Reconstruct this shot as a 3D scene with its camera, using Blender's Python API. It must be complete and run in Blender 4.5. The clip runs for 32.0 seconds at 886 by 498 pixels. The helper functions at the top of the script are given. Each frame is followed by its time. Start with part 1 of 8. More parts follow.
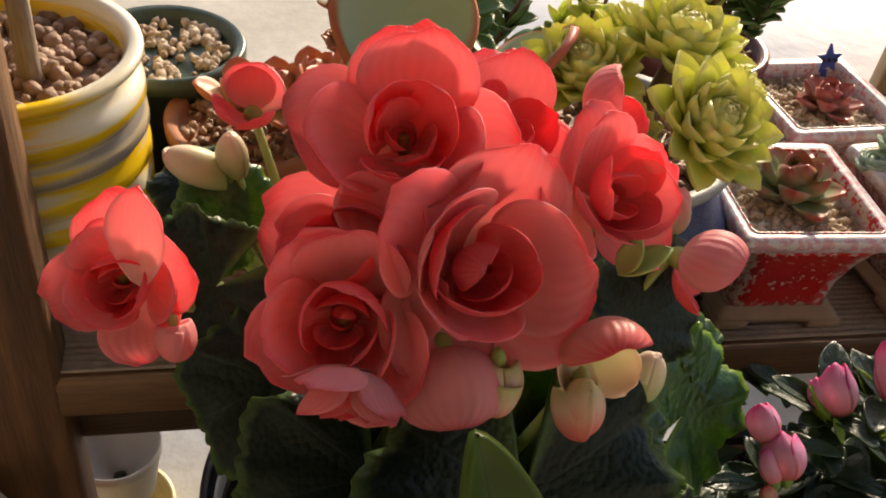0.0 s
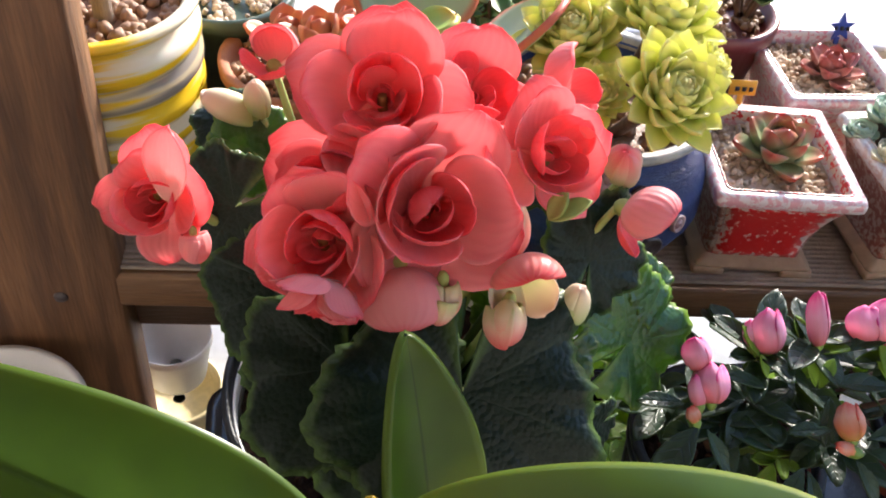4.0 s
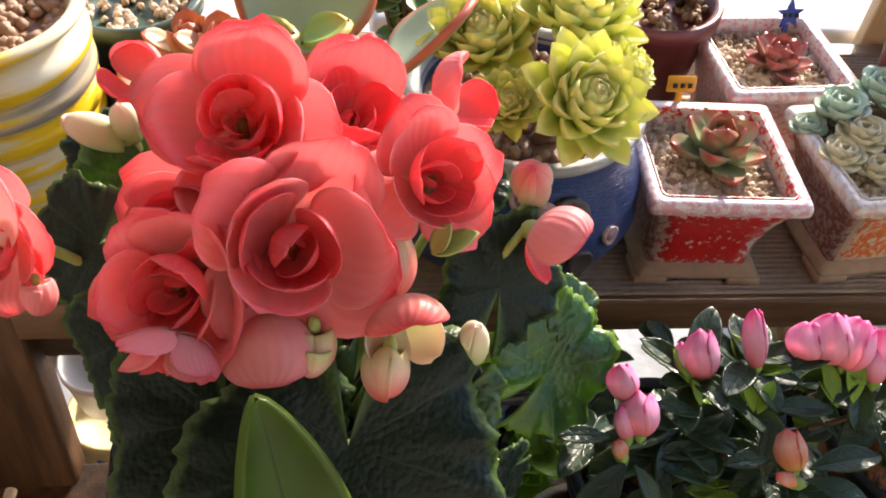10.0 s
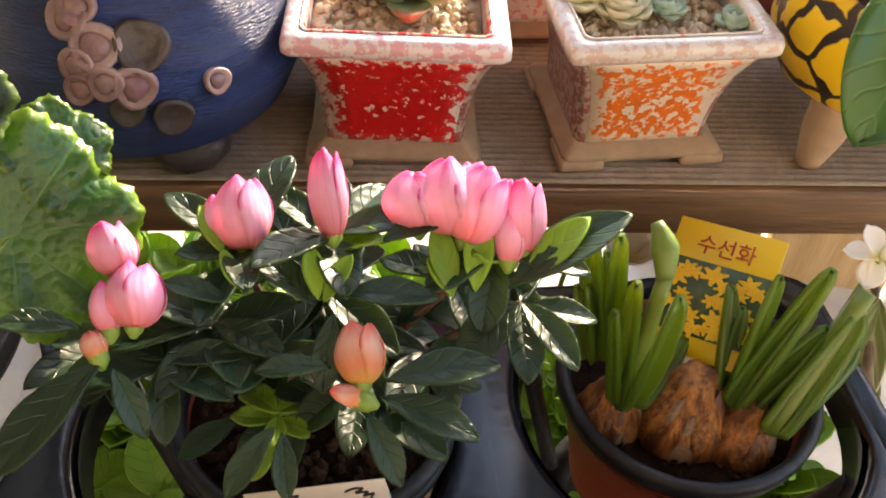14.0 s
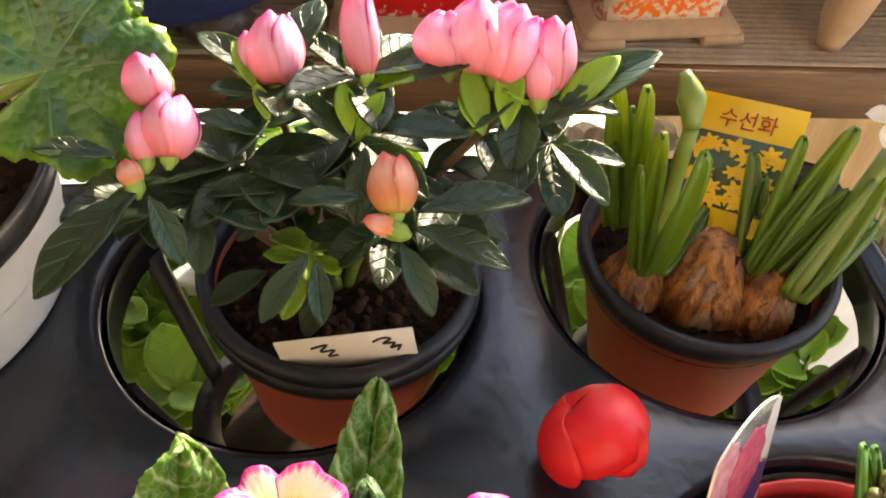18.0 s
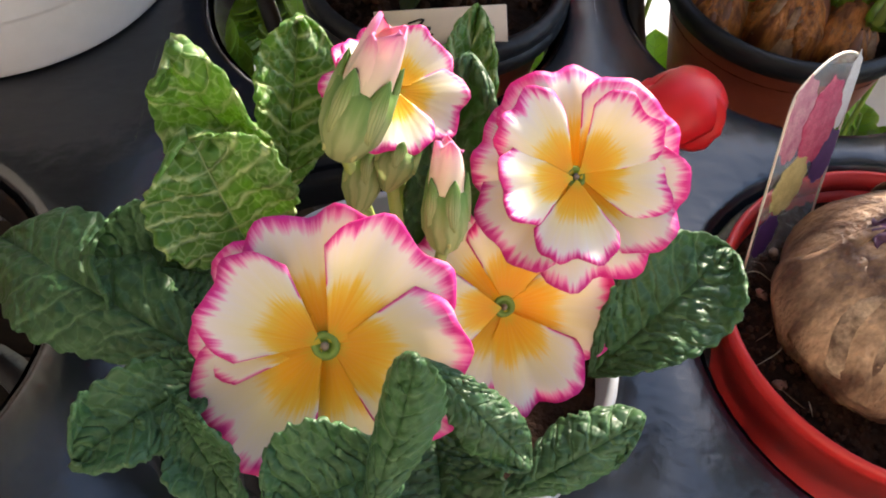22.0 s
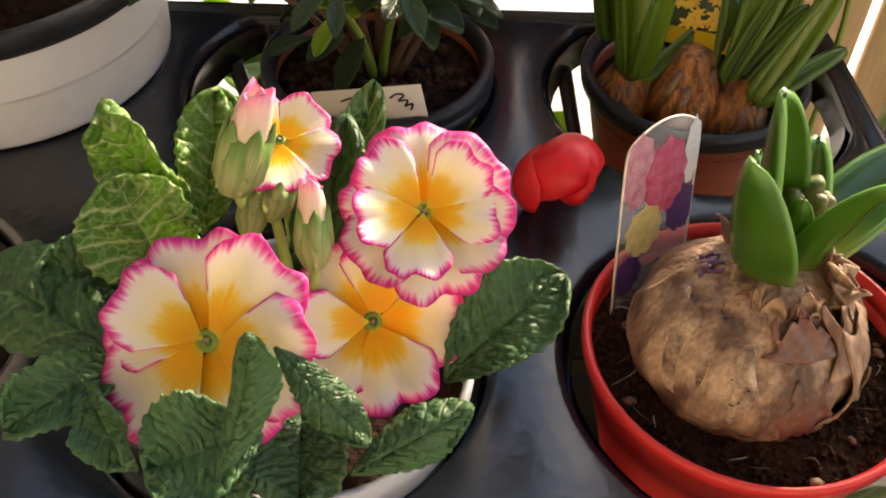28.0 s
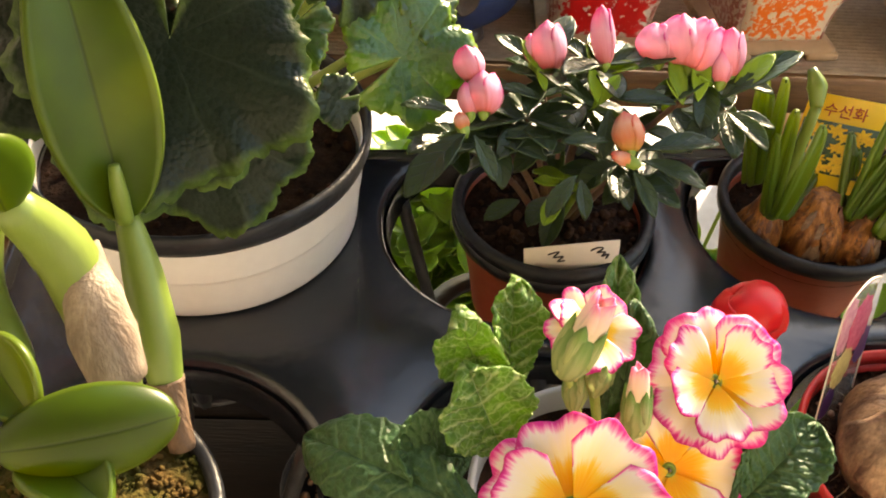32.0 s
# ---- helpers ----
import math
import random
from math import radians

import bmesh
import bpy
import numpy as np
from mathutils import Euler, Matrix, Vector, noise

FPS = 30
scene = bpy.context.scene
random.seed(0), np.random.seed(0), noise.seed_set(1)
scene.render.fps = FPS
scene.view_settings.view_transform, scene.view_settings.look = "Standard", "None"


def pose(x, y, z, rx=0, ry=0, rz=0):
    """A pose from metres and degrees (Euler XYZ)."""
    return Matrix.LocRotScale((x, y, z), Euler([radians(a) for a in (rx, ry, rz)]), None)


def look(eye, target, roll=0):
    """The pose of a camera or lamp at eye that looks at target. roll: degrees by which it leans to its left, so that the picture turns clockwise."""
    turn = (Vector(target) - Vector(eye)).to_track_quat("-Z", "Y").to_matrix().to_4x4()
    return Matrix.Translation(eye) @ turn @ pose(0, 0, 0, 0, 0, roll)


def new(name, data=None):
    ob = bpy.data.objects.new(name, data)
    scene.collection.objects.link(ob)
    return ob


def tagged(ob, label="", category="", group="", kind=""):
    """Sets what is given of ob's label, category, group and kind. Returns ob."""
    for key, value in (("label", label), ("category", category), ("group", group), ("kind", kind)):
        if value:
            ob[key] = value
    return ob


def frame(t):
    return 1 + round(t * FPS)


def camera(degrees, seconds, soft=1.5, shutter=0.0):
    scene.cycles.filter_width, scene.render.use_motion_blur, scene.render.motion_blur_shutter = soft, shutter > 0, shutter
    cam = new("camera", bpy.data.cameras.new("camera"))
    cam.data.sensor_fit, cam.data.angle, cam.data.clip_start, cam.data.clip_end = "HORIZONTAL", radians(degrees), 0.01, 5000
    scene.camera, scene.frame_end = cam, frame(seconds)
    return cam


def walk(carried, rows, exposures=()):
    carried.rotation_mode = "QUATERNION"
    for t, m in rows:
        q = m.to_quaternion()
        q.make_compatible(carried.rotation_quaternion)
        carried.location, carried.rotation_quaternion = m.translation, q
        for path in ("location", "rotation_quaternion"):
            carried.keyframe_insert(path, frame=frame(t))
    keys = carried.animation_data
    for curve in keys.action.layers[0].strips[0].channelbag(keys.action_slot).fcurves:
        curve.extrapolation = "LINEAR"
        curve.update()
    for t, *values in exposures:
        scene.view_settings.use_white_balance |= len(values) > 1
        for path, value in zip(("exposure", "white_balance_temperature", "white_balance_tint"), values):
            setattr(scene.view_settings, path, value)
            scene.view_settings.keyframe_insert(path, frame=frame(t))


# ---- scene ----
cam = camera(50.83, 32.0, 1.9)
PATH = [
    (0, (-0.2184, 0.0842, 0.3069), (-0.1567, 0.3051, 0.1134), 8.77),
    (1, (-0.2089, 0.0371, 0.3007), (-0.1509, 0.2575, 0.1056), 8.99),
    (1.5, (-0.2004, 0.0110, 0.2914), (-0.1488, 0.2334, 0.0968), 9.21),
    (2, (-0.1995, -0.0059, 0.2876), (-0.1529, 0.2166, 0.0919), 10.42),
    (2.5, (-0.1951, -0.0162, 0.3162), (-0.1539, 0.2060, 0.1190), 10.46),
    (3, (-0.1944, -0.0117, 0.3312), (-0.1568, 0.2078, 0.1302), 9.81),
    (3.5, (-0.1963, 0.0073, 0.3462), (-0.1618, 0.2227, 0.1402), 8.78),
    (4, (-0.1964, 0.0440, 0.3482), (-0.1596, 0.2515, 0.1348), 8.88),
    (4.5, (-0.1947, 0.0623, 0.3436), (-0.1561, 0.2685, 0.1292), 7.51),
    (6.5, (-0.1930, 0.0681, 0.3427), (-0.1482, 0.2658, 0.1216), 9.45),
    (7, (-0.1940, 0.0670, 0.3438), (-0.1495, 0.2663, 0.1239), 9.58),
    (7.5, (-0.1916, 0.0712, 0.3468), (-0.1490, 0.2718, 0.1278), 9.22),
    (8, (-0.1915, 0.0744, 0.3472), (-0.1490, 0.2756, 0.1288), 8.97),
    (8.5, (-0.1889, 0.0770, 0.3457), (-0.1460, 0.2797, 0.1287), 8.34),
    (9, (-0.1834, 0.0790, 0.3439), (-0.1412, 0.2811, 0.1262), 7.97),
    (9.5, (-0.1728, 0.0762, 0.3421), (-0.1313, 0.2791, 0.1251), 7.76),
    (10, (-0.1624, 0.0713, 0.3410), (-0.1231, 0.2751, 0.1244), 7.67),
    (10.5, (-0.1449, 0.0628, 0.3342), (-0.1091, 0.2685, 0.1188), 7.61),
    (11, (-0.1226, 0.0576, 0.3222), (-0.0890, 0.2645, 0.1076), 7.64),
    (11.5, (-0.0982, 0.0574, 0.3099), (-0.0666, 0.2645, 0.0952), 7.01),
    (12, (-0.0727, 0.0534, 0.2990), (-0.0469, 0.2641, 0.0870), 4.76),
    (12.5, (-0.0448, 0.0644, 0.2857), (-0.0182, 0.2745, 0.0732), 4.74),
    (13, (-0.0174, 0.0791, 0.2683), (0.0117, 0.2879, 0.0549), 5.36),
    (13.5, (0.0019, 0.0855, 0.2580), (0.0296, 0.2941, 0.0443), 5.09),
    (14, (-0.0018, 0.0942, 0.2463), (0.0213, 0.3024, 0.0315), 4.71),
    (14.5, (-0.0059, 0.1039, 0.2370), (0.0119, 0.3105, 0.0202), 4.00),
    (16.5, (-0.0024, 0.1047, 0.2294), (0.0117, 0.3023, 0.0042), 4.10),
    (17, (-0.0099, 0.1012, 0.2298), (0.0150, 0.2951, 0.0022), 4.85),
    (17.5, (-0.0129, 0.0845, 0.2205), (0.0162, 0.2918, 0.0056), 3.94),
    (18, (-0.0090, 0.0702, 0.2263), (0.0139, 0.2709, 0.0045), 5.06),
    (18.5, (-0.0130, 0.0542, 0.2164), (0.0071, 0.2557, -0.0050), 5.68),
    (19, (-0.0172, 0.0426, 0.2063), (0.0005, 0.2417, -0.0175), 6.70),
    (19.5, (-0.0197, 0.0287, 0.1990), (-0.0060, 0.2259, -0.0267), 5.90),
    (20, (-0.0210, 0.0230, 0.1928), (-0.0101, 0.2143, -0.0380), 5.86),
    (20.5, (-0.0198, 0.0164, 0.1909), (-0.0108, 0.2029, -0.0439), 5.75),
    (21, (-0.0180, 0.0121, 0.1922), (-0.0093, 0.1968, -0.0441), 5.84),
    (21.5, (-0.0175, 0.0093, 0.1926), (-0.0089, 0.1927, -0.0447), 5.95),
    (22, (-0.0168, 0.0071, 0.1919), (-0.0100, 0.1899, -0.0459), 5.85),
    (22.5, (-0.0150, 0.0065, 0.1906), (-0.0088, 0.1891, -0.0472), 5.73),
    (23, (-0.0156, 0.0043, 0.1912), (-0.0101, 0.1868, -0.0468), 5.34),
    (23.5, (-0.0083, 0.0054, 0.1913), (-0.0034, 0.1881, -0.0466), 4.21),
    (24, (0.0022, 0.0022, 0.1931), (0.0055, 0.1849, -0.0448), 3.15),
    (24.5, (0.0225, -0.0024, 0.1939), (0.0208, 0.1837, -0.0414), 2.30),
    (25, (0.0550, -0.0036, 0.1955), (0.0444, 0.1866, -0.0362), 1.37),
    (25.5, (0.0800, 0.0006, 0.1972), (0.0593, 0.1899, -0.0346), -0.37),
    (27.5, (0.0600, -0.0196, 0.2093), (0.0355, 0.1824, -0.0111), -1.28),
    (28, (0.0318, -0.0304, 0.2129), (0.0142, 0.1765, -0.0036), 0.88),
    (28.5, (0.0078, -0.0370, 0.2206), (-0.0048, 0.1711, 0.0049), 2.13),
    (29, (-0.0118, -0.0380, 0.2314), (-0.0211, 0.1714, 0.0168), 2.76),
    (29.5, (-0.0177, -0.0373, 0.2344), (-0.0251, 0.1704, 0.0181), 2.52),
    (30, (-0.0260, -0.0370, 0.2278), (-0.0310, 0.1695, 0.0103), 2.21),
    (30.5, (-0.0383, -0.0379, 0.2272), (-0.0385, 0.1660, 0.0071), 2.80),
    (31, (-0.0598, -0.0470, 0.2418), (-0.0558, 0.1562, 0.0212), 3.59),
    (31.5, (-0.0754, -0.0441, 0.2569), (-0.0649, 0.1649, 0.0419), 4.49),
    (32, (-0.0842, -0.0367, 0.2779), (-0.0702, 0.1751, 0.0659), 4.48),
]
EXPOSURES = [(0, 0.60, 7100, 13), (0.6, 0.85, 6900, 13), (1.2, 1.35, 6200, 13), (1.8, 1.60, 6000, 13), (2.5, 1.65, 5800, 13), (3.2, 1.60, 5800, 13), (4, 1.60, 5800, 13), (6.5, 1.60, 5700, 13), (9, 1.50, 6300, 13), (10, 1.52, 6300, 13), (11, 1.78, 5800, 13), (12, 1.95, 5700, 12), (13, 2.10, 7200, 15), (17, 2.55, 7900, 15), (18, 2.50, 7900, 14), (19, 2.30, 8300, 13), (20, 2.05, 7300, 13), (21, 1.98, 6600, 13), (23, 1.93, 6300, 13), (25.5, 2.10, 5850, 13), (27.5, 1.76, 7700, 14), (30, 2.10, 7900, 13), (31, 2.08, 7700, 13), (32, 2.34, 8400, 11)]
walk(cam, [(t, look(eye, target, roll)) for t, eye, target, roll in PATH], EXPOSURES)

# ---- daylight ----
SUN_AZ, SUN_EL = radians(32), radians(22)          # azimuth from +y towards +x
world = bpy.data.worlds.new("daylight")
scene.world = world
world.use_nodes = True
wn = world.node_tree
sky = wn.nodes.new("ShaderNodeTexSky")
sky.sky_type, sky.sun_disc = "NISHITA", False
sky.sun_elevation, sky.sun_rotation = SUN_EL, SUN_AZ
wn.nodes["Background"].inputs[1].default_value = 0.15
wn.links.new(sky.outputs[0], wn.nodes["Background"].inputs[0])
sun = new("sun", bpy.data.lights.new("sun", "SUN"))
sun.data.energy, sun.data.angle, sun.data.color = 4.2, radians(4.0), (1.0, 0.86, 0.68)
sun_dir = Vector((math.sin(SUN_AZ) * math.cos(SUN_EL), math.cos(SUN_AZ) * math.cos(SUN_EL), math.sin(SUN_EL)))
sun.matrix_world = look(sun_dir * 3, (0, 0, 0))


# ---- materials ----
def mat(name, col, rough=0.5, col2=None, scale=60.0, amount=0.5, bump=0.0, bscale=None, metal=0.0, transl=0.0, tcol=None, spec=0.5, coat=0.0, fine=0.25, space="Object", stretch=None):
    m = bpy.data.materials.new(name)
    m.use_nodes = True
    nt, N, L = m.node_tree, m.node_tree.nodes, m.node_tree.links
    b = N["Principled BSDF"]
    b.inputs["Roughness"].default_value, b.inputs["Metallic"].default_value = rough, metal
    b.inputs["Specular IOR Level"].default_value, b.inputs["Coat Weight"].default_value = spec, coat
    tc = N.new("ShaderNodeTexCoord")
    src = tc.outputs[space]
    if stretch:
        mp = N.new("ShaderNodeMapping")
        mp.inputs["Scale"].default_value = stretch
        L.new(src, mp.inputs["Vector"])
        src = mp.outputs[0]
    n1 = N.new("ShaderNodeTexNoise")
    n1.inputs["Scale"].default_value, n1.inputs["Detail"].default_value = scale, 5
    L.new(src, n1.inputs["Vector"])
    n2 = N.new("ShaderNodeTexNoise")
    n2.inputs["Scale"].default_value, n2.inputs["Detail"].default_value = scale * 7, 3
    L.new(src, n2.inputs["Vector"])
    r = N.new("ShaderNodeMapRange")
    r.inputs["From Min"].default_value, r.inputs["From Max"].default_value = 0.5 - 0.5 * (1 - amount) - 0.02, 0.5 + 0.5 * (1 - amount) + 0.02
    L.new(n1.outputs["Fac"], r.inputs["Value"])
    mx = N.new("ShaderNodeMix")
    mx.data_type = "RGBA"
    mx.inputs[6].default_value = (*col, 1)
    mx.inputs[7].default_value = (*(col2 or [c * 0.72 for c in col]), 1)
    L.new(r.outputs[0], mx.inputs[0])
    hs = N.new("ShaderNodeHueSaturation")
    vr = N.new("ShaderNodeMapRange")
    vr.inputs["To Min"].default_value, vr.inputs["To Max"].default_value = 1 - fine, 1 + fine
    L.new(n2.outputs["Fac"], vr.inputs["Value"])
    L.new(vr.outputs[0], hs.inputs["Value"])
    L.new(mx.outputs[2], hs.inputs["Color"])
    L.new(hs.outputs[0], b.inputs["Base Color"])
    m["col"] = "noise"
    if bump:
        bp = N.new("ShaderNodeBump")
        bp.inputs["Strength"].default_value, bp.inputs["Distance"].default_value = min(1.0, bump), 0.002
        nb = N.new("ShaderNodeTexNoise")
        nb.inputs["Scale"].default_value, nb.inputs["Detail"].default_value = bscale or scale * 4, 6
        L.new(src, nb.inputs["Vector"])
        L.new(nb.outputs["Fac"], bp.inputs["Height"])
        L.new(bp.outputs[0], b.inputs["Normal"])
    if transl:
        t = N.new("ShaderNodeBsdfTranslucent")
        if tcol:
            t.inputs[0].default_value = (*tcol, 1)
        else:
            L.new(hs.outputs[0], t.inputs[0])
        ms = N.new("ShaderNodeMixShader")
        ms.inputs[0].default_value = transl
        L.new(b.outputs[0], ms.inputs[1])
        L.new(t.outputs[0], ms.inputs[2])
        L.new(ms.outputs[0], N["Material Output"].inputs[0])
    return m


def ramp_mat(name, stops, rough=0.45, transl=0.3, tgain=1.0, jag=0.12, jscale=(22, 2), veins=0.0, vein_col=None, bump=0.0, along="v", spec=0.4, coat=0.0, ribs=0.0):
    """Colour along a petal or leaf (uv), with a frayed border and faint veins."""
    m = bpy.data.materials.new(name)
    m.use_nodes = True
    nt, N, L = m.node_tree, m.node_tree.nodes, m.node_tree.links
    b = N["Principled BSDF"]
    b.inputs["Roughness"].default_value, b.inputs["Specular IOR Level"].default_value, b.inputs["Coat Weight"].default_value = rough, spec, coat
    uv = N.new("ShaderNodeUVMap")
    sx = N.new("ShaderNodeSeparateXYZ")
    L.new(uv.outputs[0], sx.inputs[0])
    info = N.new("ShaderNodeObjectInfo")
    mp = N.new("ShaderNodeMapping")
    mp.inputs["Scale"].default_value = (jscale[0], jscale[1], 1)
    L.new(uv.outputs[0], mp.inputs["Vector"])
    off = N.new("ShaderNodeCombineXYZ")
    k = N.new("ShaderNodeMath")
    k.operation = "MULTIPLY"
    k.inputs[1].default_value = 40
    L.new(info.outputs["Random"], k.inputs[0])
    L.new(k.outputs[0], off.inputs[2])
    L.new(off.outputs[0], mp.inputs["Location"])
    no = N.new("ShaderNodeTexNoise")
    no.inputs["Scale"].default_value, no.inputs["Detail"].default_value = 1.0, 4
    L.new(mp.outputs[0], no.inputs["Vector"])
    # edge distance: grows to 1 at the tip and at the sides
    if along == "edge":
        u2 = N.new("ShaderNodeMath"); u2.operation = "MULTIPLY_ADD"; u2.inputs[1].default_value, u2.inputs[2].default_value = 2, -1
        L.new(sx.outputs[0], u2.inputs[0])
        pw = N.new("ShaderNodeMath"); pw.operation = "ABSOLUTE"
        L.new(u2.outputs[0], pw.inputs[0])
        p3 = N.new("ShaderNodeMath"); p3.operation = "POWER"; p3.inputs[1].default_value = 3
        L.new(pw.outputs[0], p3.inputs[0])
        mu = N.new("ShaderNodeMath"); mu.operation = "MULTIPLY"
        L.new(p3.outputs[0], mu.inputs[0])
        sm = N.new("ShaderNodeMapRange"); sm.inputs["From Min"].default_value, sm.inputs["From Max"].default_value = 0.35, 0.6
        L.new(sx.outputs[1], sm.inputs["Value"])
        L.new(sm.outputs[0], mu.inputs[1])
        base = N.new("ShaderNodeMath"); base.operation = "MAXIMUM"
        L.new(mu.outputs[0], base.inputs[0])
        L.new(sx.outputs[1], base.inputs[1])
        val = base.outputs[0]
    else:
        val = sx.outputs[1]
    ad = N.new("ShaderNodeMath"); ad.operation = "MULTIPLY_ADD"
    ad.inputs[1].default_value = 2 * jag
    L.new(no.outputs["Fac"], ad.inputs[0])
    s2 = N.new("ShaderNodeMath"); s2.operation = "SUBTRACT"; s2.inputs[1].default_value = jag
    L.new(val, s2.inputs[0])
    L.new(s2.outputs[0], ad.inputs[2])
    cr = N.new("ShaderNodeValToRGB")
    e = cr.color_ramp.elements
    e[0].position, e[0].color = stops[0][0], (*stops[0][1], 1)
    e[1].position, e[1].color = stops[-1][0], (*stops[-1][1], 1)
    for p, c in stops[1:-1]:
        q = e.new(p)
        q.color = (*c, 1)
    L.new(ad.outputs[0], cr.inputs[0])
    col = cr.outputs[0]
    height = None
    if veins:
        wv = N.new("ShaderNodeTexWave")
        wv.wave_type, wv.bands_direction = "BANDS", "X"
        wv.inputs["Scale"].default_value, wv.inputs["Distortion"].default_value, wv.inputs["Detail"].default_value, wv.inputs["Detail Scale"].default_value = 3.2, 2.2, 2, 1.5
        L.new(uv.outputs[0], wv.inputs["Vector"])
        mx = N.new("ShaderNodeMix"); mx.data_type = "RGBA"
        fr = N.new("ShaderNodeMapRange"); fr.inputs["From Min"].default_value, fr.inputs["From Max"].default_value, fr.inputs["To Max"].default_value = 0.55, 1.0, veins
        L.new(wv.outputs["Fac"], fr.inputs["Value"])
        L.new(fr.outputs[0], mx.inputs[0])
        L.new(col, mx.inputs[6])
        mx.inputs[7].default_value = (*(vein_col or (0.6, 0.1, 0.1)), 1)
        col = mx.outputs[2]
        height = wv.outputs["Fac"]
    hs = N.new("ShaderNodeHueSaturation")
    vr = N.new("ShaderNodeMapRange"); vr.inputs["To Min"].default_value, vr.inputs["To Max"].default_value = 0.86, 1.14
    L.new(info.outputs["Random"], vr.inputs["Value"])
    L.new(vr.outputs[0], hs.inputs["Value"])
    L.new(col, hs.inputs["Color"])
    L.new(hs.outputs[0], b.inputs["Base Color"])
    if bump and height is not None:
        bp = N.new("ShaderNodeBump"); bp.inputs["Strength"].default_value, bp.inputs["Distance"].default_value = bump, 0.0008
        L.new(height, bp.inputs["Height"])
        L.new(bp.outputs[0], b.inputs["Normal"])
    if transl:
        t = N.new("ShaderNodeBsdfTranslucent")
        g = N.new("ShaderNodeHueSaturation"); g.inputs["Value"].default_value, g.inputs["Saturation"].default_value = tgain, 1.1
        L.new(hs.outputs[0], g.inputs["Color"])
        L.new(g.outputs[0], t.inputs[0])
        ms = N.new("ShaderNodeMixShader"); ms.inputs[0].default_value = transl
        L.new(b.outputs[0], ms.inputs[1]); L.new(t.outputs[0], ms.inputs[2])
        L.new(ms.outputs[0], N["Material Output"].inputs[0])
    return m


def leaf_mat(name, col, vein, rough=0.4, transl=0.25, tcol=(0.25, 0.5, 0.04), pairs=7.0, vein_w=0.10, slope=1.1, bump=0.6, quilt=0.0, radial=False, edge=None, spec=0.5, vein_amt=1.0, mottle=0.3):
    """Leaf blade with midrib and side veins drawn from its uv, quilted between the veins."""
    m = bpy.data.materials.new(name)
    m.use_nodes = True
    N, L = m.node_tree.nodes, m.node_tree.links
    b = N["Principled BSDF"]
    b.inputs["Roughness"].default_value, b.inputs["Specular IOR Level"].default_value = rough, spec

    def op(kind, a, c=None, d=None):
        n = N.new("ShaderNodeMath"); n.operation = kind
        for i, v in enumerate((a, c, d)):
            if v is None:
                continue
            if isinstance(v, (int, float)):
                n.inputs[i].default_value = v
            else:
                L.new(v, n.inputs[i])
        return n.outputs[0]
    uv = N.new("ShaderNodeUVMap")
    sx = N.new("ShaderNodeSeparateXYZ")
    L.new(uv.outputs[0], sx.inputs[0])
    info = N.new("ShaderNodeObjectInfo")
    tc = N.new("ShaderNodeTexCoord")
    no = N.new("ShaderNodeTexNoise"); no.inputs["Scale"].default_value, no.inputs["Detail"].default_value = 90, 4
    L.new(tc.outputs["Object"], no.inputs["Vector"])
    wob = op("MULTIPLY_ADD", no.outputs["Fac"], 0.12, -0.06)
    u = op("ABSOLUTE", op("MULTIPLY_ADD", sx.outputs[0], 2.0, -1.0))
    if radial:
        ph = op("MULTIPLY", sx.outputs[0], 7.0)
        side = op("PINGPONG", op("ADD", ph, wob), 0.5)
        dist = side
    else:
        ph = op("MULTIPLY", op("SUBTRACT", op("ADD", sx.outputs[1], wob), op("MULTIPLY", u, slope / pairs * 1.2)), pairs)
        side = op("PINGPONG", ph, 0.5)
        dist = op("MINIMUM", side, op("MULTIPLY", u, 3.5)) if pairs >= 1 else op("MULTIPLY", u, 3.5)
    vr = N.new("ShaderNodeMapRange"); vr.interpolation_type = "SMOOTHSTEP"
    vr.inputs["From Min"].default_value, vr.inputs["From Max"].default_value, vr.inputs["To Min"].default_value, vr.inputs["To Max"].default_value = 0.0, vein_w, vein_amt, 0.0
    L.new(dist, vr.inputs["Value"])
    mt = N.new("ShaderNodeMix"); mt.data_type = "RGBA"
    mt.inputs[6].default_value = (*[c * (1 + mottle) for c in col], 1)
    mt.inputs[7].default_value = (*[c * (1 - mottle) for c in col], 1)
    L.new(no.outputs["Fac"], mt.inputs[0])
    col_out = mt.outputs[2]
    if edge:
        eg = N.new("ShaderNodeMix"); eg.data_type = "RGBA"
        er = N.new("ShaderNodeMapRange"); er.inputs["From Min"].default_value, er.inputs["From Max"].default_value = 0.9, 1.0
        L.new(op("MAXIMUM", u, sx.outputs[1]), er.inputs["Value"])
        L.new(er.outputs[0], eg.inputs[0]); L.new(col_out, eg.inputs[6]); eg.inputs[7].default_value = (*edge, 1)
        col_out = eg.outputs[2]
    mx = N.new("ShaderNodeMix"); mx.data_type = "RGBA"
    L.new(vr.outputs[0], mx.inputs[0]); L.new(col_out, mx.inputs[6]); mx.inputs[7].default_value = (*vein, 1)
    hs = N.new("ShaderNodeHueSaturation")
    rr = N.new("ShaderNodeMapRange"); rr.inputs["To Min"].default_value, rr.inputs["To Max"].default_value = 0.75, 1.25
    L.new(info.outputs["Random"], rr.inputs["Value"]); L.new(rr.outputs[0], hs.inputs["Value"]); L.new(mx.outputs[2], hs.inputs["Color"])
    L.new(hs.outputs[0], b.inputs["Base Color"])
